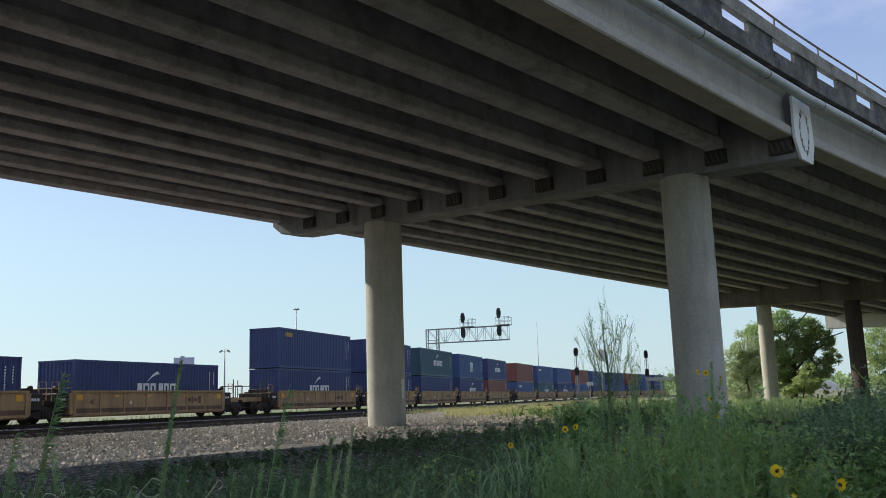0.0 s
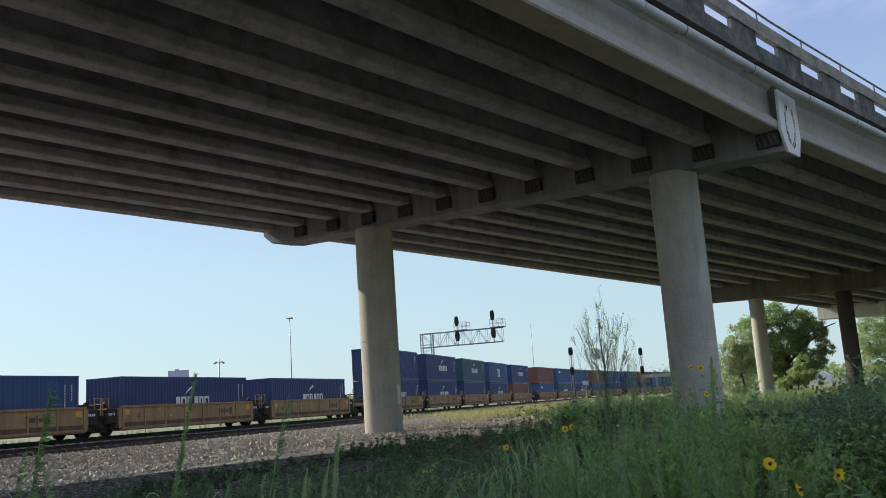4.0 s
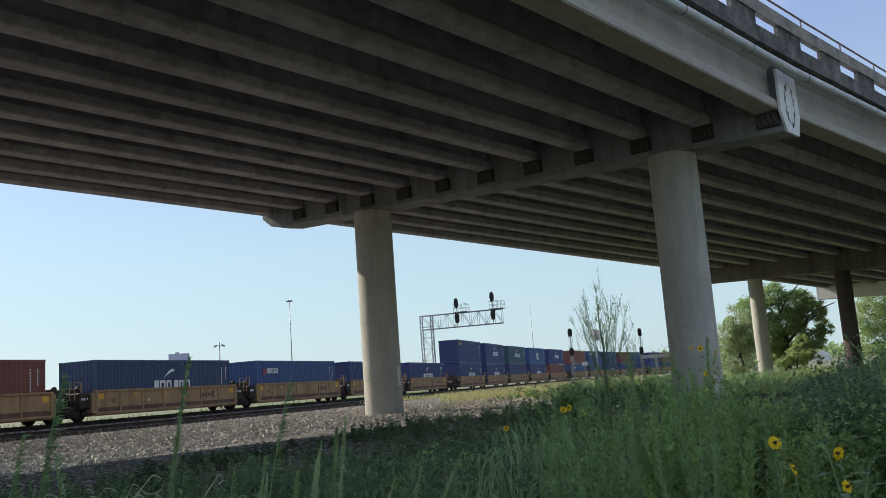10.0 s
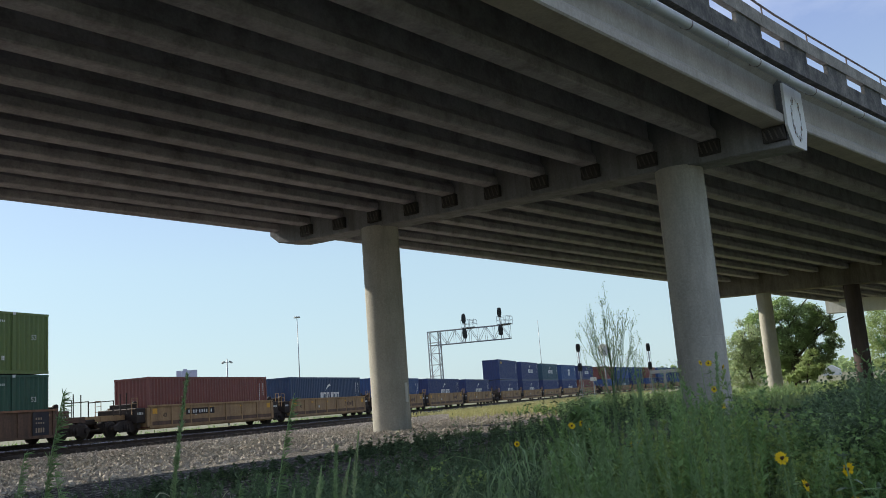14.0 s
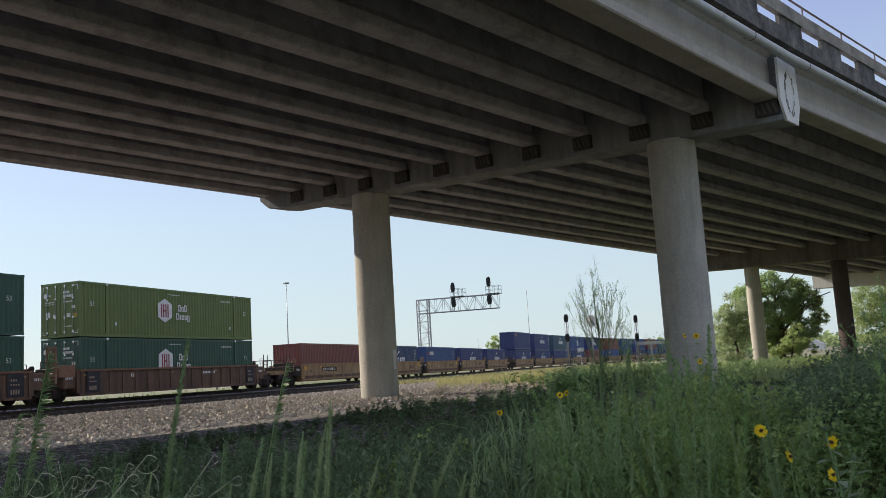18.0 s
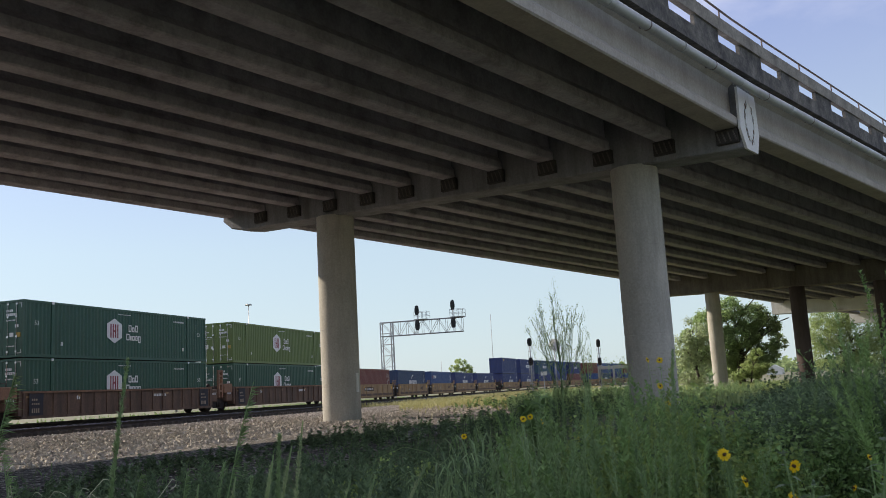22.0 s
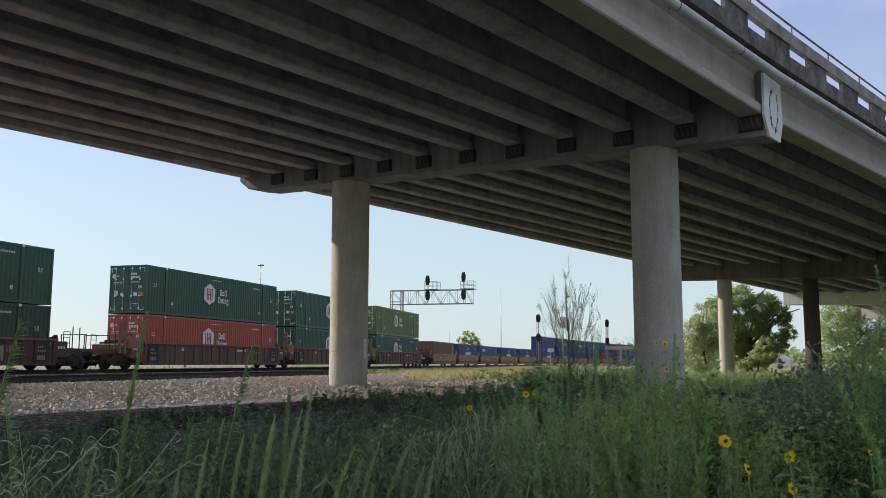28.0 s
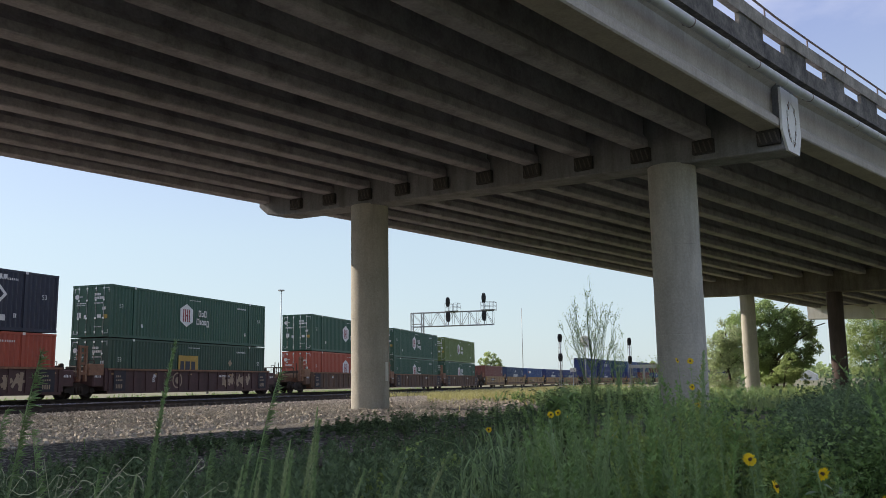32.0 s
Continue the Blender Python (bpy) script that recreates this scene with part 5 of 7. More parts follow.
def make_weeds():
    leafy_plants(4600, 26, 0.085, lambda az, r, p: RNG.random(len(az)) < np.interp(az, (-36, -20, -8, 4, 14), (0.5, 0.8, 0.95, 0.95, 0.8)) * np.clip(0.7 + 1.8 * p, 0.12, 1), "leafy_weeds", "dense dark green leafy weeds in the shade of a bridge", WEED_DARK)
    leafy_plants(900, 36, 0.10, lambda az, r, p: (az > 3 + 5 * p) & (p > 0.02), "tall_leafy_weeds", "tall rank green weeds with pointed leaves", WEED_PALE, 1.06, 0.2)
    leafy_plants(420, 26, 0.16, lambda az, r, p: (az > 12) & (p < 0.1), "broadleaf_weeds", "broad-leaved sunflower weeds", WEED, 1.0, 0.34, 3.6)
    az, r, base, tall, patch, clear = field(15000, 2.8, 0.6)
    k = clear & (patch < 0.35) & (RNG.random(len(az)) < np.interp(az, (-36, -2, 4, 12), (0.1, 0.14, 0.3, 0.3)))
    base, tall = base[k], tall[k]
    n = len(base)
    h = tall * RNG.uniform(0.35, 0.95, n)
    tagged(new("tall_grass", bundle("tall_grass", [blades(base, h, RNG.normal(0, 0.26, (n, 2)) * h[:, None], RNG.uniform(0.003, 0.007, n))], GRASS)), "dense tall green grass among the weeds", "grass", kind="stuff")
    # soft feathery weeds in a loose screen, thickest in front of the pale column
    for n, material, mid, size, slim, count in ((130, STALK, 14.5, 0.042, 0.085, 420), (140, WEED_PALE, 15.5, 0.05, 0.12, 320), (110, WEED, 18, 0.06, 0.2, 220)):
        az = np.clip(RNG.normal(mid, 6.5, n), 4.5, 33)
        r = np.where(az < 9.5, RNG.uniform(7, 10, n), RNG.uniform(3.8, 10.5, n))
        x, y = at_view(az, r)
        thick = np.array([noise.noise((a * 0.9, b * 0.9, 21)) for a, b in zip(x, y)])
        k = thick > -0.15
        az, r, x, y, thick = az[k], r[k], x[k], y[k], thick[k]
        n = len(x)
        base = np.stack([x, y, heights(x, y) - 0.03], 1)
        h = RNG.uniform(0.6, 1.0, n) * (0.95 + 0.3 * thick) * np.interp(az, (4, 8, 12, 17, 20, 24, 34), (0.95, 1.25, 1.45, 1.55, 1.3, 1.25, 1.4))
        h = np.minimum(h, 0.55 + 0.22 * r)
        tagged(new("feathery_weeds", bundle("feathery_weeds", [*feathers(base, h, RNG.normal(0, 0.13, (n, 2)), count, size, slim)], material)), "screen of soft feathery green weeds", "weeds", kind="stuff")
    for n, material, size, slim, count, low in ((170, WEED_PALE, 0.055, 0.15, 330, 0.66), (230, FRESH, 0.06, 0.2, 240, 0.55), (220, WEED, 0.07, 0.2, 220, 0.5)):
        az = np.where(RNG.random(n) < 0.85, RNG.uniform(7.0, 21.5, n), RNG.uniform(21.5, 31, n))
        r = RNG.uniform(np.interp(az, (18, 22), (4.8, 6.6)), 10.5, n)
        x, y = at_view(az, r)
        thick = np.array([noise.noise((a * 0.7, b * 0.7, 4.0 + 9 * low)) for a, b in zip(x, y)])
        k = thick > 0.04
        az, r, x, y, thick = az[k], r[k], x[k], y[k], thick[k]
        n = len(x)
        base = np.stack([x, y, heights(x, y) - 0.03], 1)
        line = np.interp(az, SKY_AZ, SKY_UP)
        h = (1.5 + r * np.tan(np.radians(line)) - base[:, 2]) * RNG.uniform(low, 1.0, n) * np.clip(0.72 + 0.8 * thick, 0.55, 1.03)
        tagged(new("goldenrod_weeds", bundle("goldenrod_weeds", [*feathers(base, h, RNG.normal(0, 0.13, (n, 2)), count, size, slim)], material)), "soft lush green weeds in loose clumps", "weeds", kind="stuff")
    n = 1000
    az, r = RNG.uniform(-28, 6, n), RNG.uniform(4.4, 9, n)
    x, y = at_view(az, r)
    base = np.stack([x, y, heights(x, y) - 0.03], 1)
    h = np.interp(az, (-27, -19, -16, 6), (0.62, 0.72, 0.8, 0.85)) * RNG.uniform(0.6, 1.12, n)
    h = np.minimum(h * 1.3, 1.5 - np.interp(az, (-27, -19, -16, 6), (0.088, 0.08, 0.075, 0.07)) * r)
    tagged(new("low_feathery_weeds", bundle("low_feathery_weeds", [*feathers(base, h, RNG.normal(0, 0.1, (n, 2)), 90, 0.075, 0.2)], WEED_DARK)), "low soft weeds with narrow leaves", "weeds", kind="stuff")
    # weeds that stand in the sun beyond the shade of the bridge
    n = 1300
    az = RNG.uniform(7.5, 23, n)
    r = RNG.uniform(29, 46, n) + np.where(az > 19, 8, 0)
    x, y = at_view(az, r)
    k = x < -15.9
    x, y, az = x[k], y[k], az[k]
    n = len(x)
    base = np.stack([x, y, np.array([ground_z(a, b) for a, b in zip(x, y)]) - 0.03], 1)
    h = RNG.uniform(0.4, 1.0, n) * np.interp(az, (7.5, 10, 19), (0.5, 0.85, 0.95))
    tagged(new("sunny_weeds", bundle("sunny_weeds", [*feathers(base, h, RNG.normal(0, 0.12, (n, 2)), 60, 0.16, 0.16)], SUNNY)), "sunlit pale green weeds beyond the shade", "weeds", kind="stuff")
    # arching broad-bladed clumps
    spots, tops = [], []
    for az, r, count, h in ((3.6, 5.6, 36, 1.2), (4.6, 5.4, 46, 1.25), (5.6, 5.6, 46, 1.3), (7.2, 5.6, 46, 1.3), (8.6, 6.0, 36, 1.3), (9.8, 5.4, 30, 1.2), (6.4, 4.8, 40, 1.05), (10.5, 5.6, 40, 1.0), (-14, 5.4, 26, 0.7), (13, 7, 50, 1.0), (21, 7, 40, 0.95), (17, 5, 40, 0.8)):
        x, y = at_view(az, r)
        spots.append(np.stack([x + RNG.normal(0, 0.16, count), y + RNG.normal(0, 0.2, count), np.full(count, 0.0)], 1))
        tops.append(np.full(count, h))
    base = np.concatenate(spots)
    base[:, 2] = heights(base[:, 0], base[:, 1]) - 0.02
    n = len(base)
    h = RNG.uniform(0.62, 1.05, n) * np.concatenate(tops)
    tagged(new("arching_grass", bundle("arching_grass", [arches(base, 0.86 * h, RNG.normal(0, 0.25, (n, 2)) * h[:, None], RNG.uniform(0.003, 0.0075, n))], ARCHING)), "arching broad-bladed pale green grass clumps", "grass", kind="stuff")
    # clumps with coiled dry seed heads and fresh blades at the foot of the view
    spots, tops = [], []
    for az, r, count, h in ((-26.4, 4.6, 40, 1.18), (-24.4, 4.4, 46, 1.12), (-22.8, 4.8, 46, 1.2), (-21.0, 4.6, 34, 1.1), (-25.4, 5.4, 26, 1.14), (-28.5, 4.8, 26, 1.2)):
        x, y = at_view(az, r)
        spots.append(np.stack([x + RNG.normal(0, 0.13, count), y + RNG.normal(0, 0.13, count), np.full(count, 0.0)], 1))
        tops.append(np.full(count, h))
    base = np.concatenate(spots)
    base[:, 2] = heights(base[:, 0], base[:, 1]) - 0.02
    n = len(base)
    h = RNG.uniform(0.6, 1.02, n) * np.concatenate(tops)
    tagged(new("curled_grass", bundle("curled_grass", [curls(base[::2], h[::2], RNG.normal(0, 0.28, (len(base[::2]), 2)))], SEED)), "curled pale dry seed heads of grass", "grass", kind="stuff")
    tagged(new("fresh_grass", bundle("fresh_grass", [blades(base, h * 0.9, RNG.normal(0, 0.34, (n, 2)) * h[:, None], RNG.uniform(0.005, 0.011, n))], ARCHING)), "fresh green grass blades beside a gravel strip", "grass", kind="stuff")
    # low shrubs in the shade under the next span
    n = 2600
    x, y = RNG.uniform(-24, 4, n), RNG.uniform(30, 66, n)
    base = np.stack([x, y, np.array([ground_z(a, b) for a, b in zip(x, y)]) - 0.03], 1)
    tagged(new("shade_weeds", bundle("shade_weeds", [*feathers(base, RNG.uniform(0.2, 0.55, n) * np.where((y * math.tan(radians(21.4)) > -x) & (y * math.tan(radians(18.6)) < -x), 0.35, 1.0), RNG.normal(0, 0.1, (n, 2)), 46, 0.12, 0.22)], WEED)), "low green weeds in the shade under the bridge", "weeds", kind="stuff")
    # sunlit dry grass along the tracks and beyond the bridge's shade
    n = 34000
    s, side = RNG.uniform(-30, 150, n), np.where(RNG.random(n) < 0.65, NEAR_TRACK + 2.4 + 11 * RNG.random(n) ** 1.1, RNG.uniform(-9, -2.0, n))
    keep = (s > 14) | (side < 0)
    s, side = s[keep], side[keep]
    pts = np.array([tuple(on_track(a, b)[0]) for a, b in zip(s, side)])
    pts[:, 2] = np.array([ground_z(a, b) for a, b in pts[:, :2]])
    n = len(pts)
    h = RNG.uniform(0.08, 0.42, n) * np.where(side < 0, 0.7, 1.0)
    tagged(new("dry_grass", bundle("dry_grass", [blades(pts, h, RNG.normal(0, 0.3, (n, 2)) * h[:, None], RNG.uniform(0.012, 0.03, n))], DRY_GRASS)), "sunlit dry grass beside the railroad tracks", "grass", kind="stuff")
    # pale dry meadow between the weeds and the tracks
    n = 26000
    az, r = RNG.uniform(0.5, 12, n), RNG.uniform(22, 60, n)
    x, y = at_view(az, r)
    ss, ways = np.array([along(a, b) for a, b in zip(x, y)]).T
    k = (ways > NEAR_TRACK + 2.2) & (ss > RNG.normal(6, 5, n))
    x, y = x[k], y[k]
    n = len(x)
    pts = np.stack([x, y, np.array([ground_z(a, b) for a, b in zip(x, y)])], 1)
    h = RNG.uniform(0.1, 0.4, n)
    tagged(new("dry_meadow", bundle("dry_meadow", [blades(pts, h, RNG.normal(0, 0.35, (n, 2)) * h[:, None], RNG.uniform(0.012, 0.03, n))], DRY_GRASS)), "pale dry grass in the sun between weeds and tracks", "grass", kind="stuff")
    n = 30000
    s, side = RNG.uniform(-45, 130, n), RNG.uniform(-12, -1.7, n)
    pts = np.array([tuple(on_track(a, b)[0]) for a, b in zip(s, side)])
    pts[:, 2] = np.array([ground_z(a, b) for a, b in pts[:, :2]])
    h = RNG.uniform(0.05, 0.3, n)
    tagged(new("verge_grass", bundle("verge_grass", [blades(pts, h, RNG.normal(0, 0.4, (n, 2)) * h[:, None], RNG.uniform(0.012, 0.035, n))], VERGE)), "low olive grass behind the tracks", "grass", kind="stuff")
    # taller weeds scattered behind the tracks
    n = 1500
    ss, side = RNG.uniform(-45, 90, n), RNG.uniform(-12, -2.2, n)
    base = np.array([tuple(on_track(a, b)[0]) for a, b in zip(ss, side)])
    base[:, 2] = [ground_z(a, b) - 0.03 for a, b in base[:, :2]]
    tagged(new("verge_weeds", bundle("verge_weeds", [*feathers(base, RNG.uniform(0.15, 0.5, n), RNG.normal(0, 0.08, (n, 2)), 40, 0.12, 0.2)], WEED)), "scattered dark green weeds behind the tracks", "weeds", kind="stuff")
    # rough grass behind the weeds, towards the far columns
    n = 24000
    az, r = RNG.uniform(11, 38, n), RNG.uniform(24, 100, n)
    x, y = at_view(az, r)
    z = np.array([ground_z(a, b) for a, b in zip(x, y)])
    h = RNG.uniform(0.12, 0.5, n)
    tagged(new("meadow_grass", bundle("meadow_grass", [blades(np.stack([x, y, z], 1), h, RNG.normal(0, 0.3, (n, 2)) * h[:, None], RNG.uniform(0.015, 0.04, n))], TREE_LIGHT)), "sunlit rough meadow grass beyond the bridge", "grass", kind="stuff")


def make_near_grass():
    """Low grass on the ground round the stand of the eye."""
    n = 16000
    a, d = RNG.uniform(0, math.tau, n), 0.6 + 13 * RNG.random(n) ** 0.6
    x, y = d * np.cos(a), d * np.sin(a)
    k = (x > -30) & (y > -9)
    x, y = x[k], y[k]
    n = len(x)
    h = RNG.uniform(0.06, 0.24, n)
    base = np.stack([x, y, heights(x, y) - 0.02], 1)
    tagged(new("low_grass", bundle("low_grass", [blades(base, h, RNG.normal(0, 0.5, (n, 2)) * h[:, None], RNG.uniform(0.004, 0.01, n))], GRASS)), "low green grass under the bridge", "grass", kind="stuff")


SWAY = []


def make_stalk(az, r, height, lean, bushy, plume=False):
    """A tall wild grass stalk with narrow upward leaves."""
    x, y = at_view(az, r)
    z = float(heights(np.array([x]), np.array([y]))[0]) - 0.03
    ob = thing("tall_stalk", "tall green weed stalk with narrow upward leaves", "weed", "tall stalks in the weeds", m=pose(x, y, z))
    bm = bmesh.new()
    top = Vector((lean * math.cos(SIGHT), lean * math.sin(SIGHT), height))
    pts = [Vector((top.x * t * t, top.y * t * t, height * t)) for t in (0, 0.3, 0.6, 0.85, 1)]
    for i in range(4):
        tube(bm, pts[i], pts[i + 1], 0.006 - 0.001 * i, 0.005 - 0.001 * i, n=5, caps=False)
    part("stem", bm, STALK, ob)
    n = int((850 if plume else 1700) * bushy)
    t = RNG.uniform(0.22, 1.0, n)
    turn = RNG.uniform(0, math.tau, n)
    spot = np.stack([top.x * t * t, top.y * t * t, height * t], 1)
    length = 0.038 * RNG.uniform(0.4, 1.2, n) * (1.35 - 0.75 * t)
    way = np.stack([np.cos(turn) * 0.42, np.sin(turn) * 0.42, RNG.uniform(0.1, 1.0, n)], 1)
    if plume:
        # the drooping seed plume at the tip
        k = t > 0.66
        way[k] = np.stack([math.cos(SIGHT) * 0.9 + RNG.normal(0, 0.5, k.sum()), math.sin(SIGHT) * 0.9 + RNG.normal(0, 0.5, k.sum()), RNG.uniform(-0.2, 1.2, k.sum())], 1)
        length[k] *= RNG.uniform(1.0, 2.6, k.sum())
    me = bundle("foliage", [leaf_set(spot, way, length, length * (0.05 if plume else 0.11), -0.08 if not plume else 0.15)], WEED_PALE if plume else STALK)
    part("foliage", me, None, ob)
    SWAY.append((ob, pose(x, y, z), RNG.uniform(0, 6), 1.4))


def make_foxtail(az, r, up, lean):
    """A grass stem with one dense soft spike; up is the height angle of its tip in degrees."""
    x, y = at_view(az, r)
    z = float(heights(np.array([x]), np.array([y]))[0]) - 0.03
    height = 1.5 + r * math.tan(radians(up)) - z
    ob = thing("foxtail_grass", "pale green foxtail grass with a soft dense spike", "grass", "foxtail grasses in the weeds", m=pose(x, y, z))
    top = Vector((lean * math.cos(SIGHT), lean * math.sin(SIGHT), height))
    pts = [Vector((top.x * t ** 2.4, top.y * t ** 2.4, height * t)) for t in np.linspace(0, 1, 9)]
    bm = bmesh.new()
    for a, b in zip(pts[:-1], pts[1:]):
        tube(bm, a, b, 0.003, n=5, caps=False)
    part("stem", bm, STALK, ob)
    n = 1500
    t = 1 - 0.62 * RNG.random(n)
    turn = RNG.uniform(0, math.tau, n)
    spot = np.stack([top.x * t ** 2.4, top.y * t ** 2.4, height * t], 1)
    fat = np.clip((1.03 - t) * 9, 0.3, 1) * np.clip((t - 0.36) * 9, 0.4, 1)
    way = np.stack([np.cos(turn) * 0.55, np.sin(turn) * 0.55, RNG.uniform(0.3, 1.0, n)], 1)
    length = 0.02 * fat * RNG.uniform(0.6, 1.2, n)
    part("spike", bundle("spike", [leaf_set(spot, way, length, length * 0.09, 0)], SPIKE), None, ob)
    for i in range(3):
        a = RNG.uniform(0, math.tau)
        way = np.array([[0.25 * math.cos(a), 0.25 * math.sin(a)]])
        part("blade", bundle("blade", [arches(np.array([[0.0, 0.0, 0.0]]), np.array([height * (0.5 + 0.12 * i)]), way, np.array([0.005]))], ARCHING), None, ob)
    SWAY.append((ob, pose(x, y, z), RNG.uniform(0, 6), 1.6))


def stalked_leaf(bm, m, size):
    """A pointed oval leaf on a short stalk, folded along its spine and drooping at the tip."""
    tube(bm, m @ Vector((0, 0, 0)), m @ Vector((0.35 * size, 0, 0)), 0.002, 0.0014, n=3, caps=False)
    spine = [bm.verts.new(m @ Vector(((0.35 + u) * size, 0, -0.25 * size * u * u))) for u in (0, 0.3, 0.6, 0.85, 1.0)]
    for k in (-1, 1):
        rim = [bm.verts.new(m @ Vector(((0.35 + u) * size, k * w * size, (0.1 * w - 0.25 * u * u) * size))) for u, w in ((0.08, 0.22), (0.3, 0.33), (0.6, 0.24), (0.85, 0.1))]
        bm.faces.new((spine[0], rim[0], rim[1], spine[1]))
        bm.faces.new((spine[1], rim[1], rim[2], spine[2]))
        bm.faces.new((spine[2], rim[2], rim[3], spine[3]))
        bm.faces.new((spine[3], rim[3], spine[4]))


def make_sunflower(az, r, height, size, face=0.0):
    x, y = at_view(az, r)
    z = float(heights(np.array([x]), np.array([y]))[0]) - 0.03
    ob = thing("sunflower", "wild sunflower with yellow petals and dark disc", "flower", "wild sunflowers in the weeds", m=pose(x, y, z))
    bm = bmesh.new()
    tube(bm, (0, 0, 0), (0.02, 0.03, height * 0.6), 0.006, 0.0048, n=6, caps=False)
    tube(bm, (0.02, 0.03, height * 0.6), (0.0, 0.0, height), 0.0048, 0.0034, n=6, caps=False)
    part("stem", bm, STALK, ob)
    n = 16
    t = RNG.uniform(0.3, 0.93, n)
    turn = RNG.uniform(0, math.tau, n)
    length = RNG.uniform(0.07, 0.14, n)
    for i in range(n):
        bm = bmesh.new()
        stalked_leaf(bm, Matrix.Translation((0.012, 0.018, height * t[i])) @ Matrix.Rotation(turn[i], 4, "Z") @ Matrix.Rotation(random.uniform(-0.6, 0.3), 4, "Y"), length[i] * 0.7)
        part("leaf", bm, WEED, ob)
    # the head looks towards the stand of the eye, turned aside by face
    yaw = math.atan2(-y, -x) + radians(face)
    head = Matrix.Translation((0, 0, height)) @ Matrix.Rotation(yaw, 4, "Z") @ Matrix.Rotation(radians(70), 4, "Y")
    bm = bmesh.new()
    tube(bm, head @ Vector((0, 0, -0.01)), head @ Vector((0, 0, 0.014)), 0.26 * size, 0.18 * size, n=14)
    flower = part("flower_disc", bm, DISC, ob, "dark brown flower disc")
    for i in range(15):
        a = i * math.tau / 15 + random.uniform(-0.1, 0.1)
        bm = bmesh.new()
        c, s_ = math.cos(a), math.sin(a)
        tip, fall = random.uniform(0.88, 1.05), random.uniform(-0.12, 0.06)
        pts = [(0.15, 0, 0.01), (0.42, 0.12, 0.03), (0.72, 0.15, 0.02 + 0.5 * fall), (tip, 0, fall), (0.72, -0.15, 0.02 + 0.5 * fall), (0.42, -0.12, 0.03)]
        vs = [bm.verts.new(head @ Vector(((u * c - v * s_) * size, (u * s_ + v * c) * size, q * size))) for u, v, q in pts]
        bm.faces.new((vs[0], vs[1], vs[2], vs[3]))
        bm.faces.new((vs[0], vs[3], vs[4], vs[5]))
        part("petal", bm, PETAL, flower)
    SWAY.append((ob, pose(x, y, z), RNG.uniform(0, 6), 1.2))


def limb(bm, a, way, length, r, depth, tips, spread=0.6):
    """A tapered branch that forks."""
    b = a + way * length
    tube(bm, a, b, r, r * 0.65, n=7 if r > 0.05 else 5, caps=False)
    if depth == 0:
        tips.append(b)
        return
    for _ in range(3 if depth > 1 else 2):
        w = (way + Vector((random.gauss(0, spread), random.gauss(0, spread), random.gauss(0.12, 0.3)))).normalized()
        limb(bm, a.lerp(b, random.uniform(0.6, 1)), w, length * random.uniform(0.55, 0.85), r * 0.6, depth - 1, tips, spread)


def make_tree(x, y, height, lobes, leaves, size, material, label, trunk=0.3):
    """lobes: (dx, dy, z, rx, rz) clumps of the crown."""
    z = ground_z(x, y)
    ob = thing("tree", label, "tree", "trees beyond the bridge", m=pose(x, y, z - 0.1))
    bm = bmesh.new()
    tips = []
    fork = Vector((random.gauss(0, 0.15), random.gauss(0, 0.15), height * 0.28))
    tube(bm, (0, 0, 0), fork, trunk, trunk * 0.75, n=9)
    for dx, dy, lz, rx, rz in lobes:
        aim = Vector((dx, dy, lz)) - fork
        limb(bm, fork, aim.normalized(), aim.length * 0.6, trunk * 0.4, 2, tips, 0.45)
    part("trunk", bm, BARK, ob, "dark bark trunk and limbs")
    total = sum(rx * rx * rz for *_, rx, rz in lobes)
    pts = []
    for dx, dy, lz, rx, rz in lobes:
        n = int(leaves * rx * rx * rz / total)
        clumps = RNG.normal(0, 1, (max(12, n // 60), 3))
        clumps /= np.linalg.norm(clumps, axis=1, keepdims=True)
        clumps *= RNG.uniform(0.45, 1.08, (len(clumps), 1)) ** 0.6
        p = clumps[RNG.integers(0, len(clumps), n)] + RNG.normal(0, 0.13, (n, 3))
        pts.append(p * (rx, rx, rz) + (dx, dy, lz))
    p = np.concatenate(pts)
    p = p[p[:, 2] > 0.3]
    n = len(p)
    length = size * RNG.uniform(0.6, 1.4, n)
    way = RNG.normal(0, 1, (n, 3)) + (0, 0, 0.15)
    part("crown", bundle("crown", [leaf_set(p, way, length, length * 0.38, 0.1)], material), None, ob)
    return ob


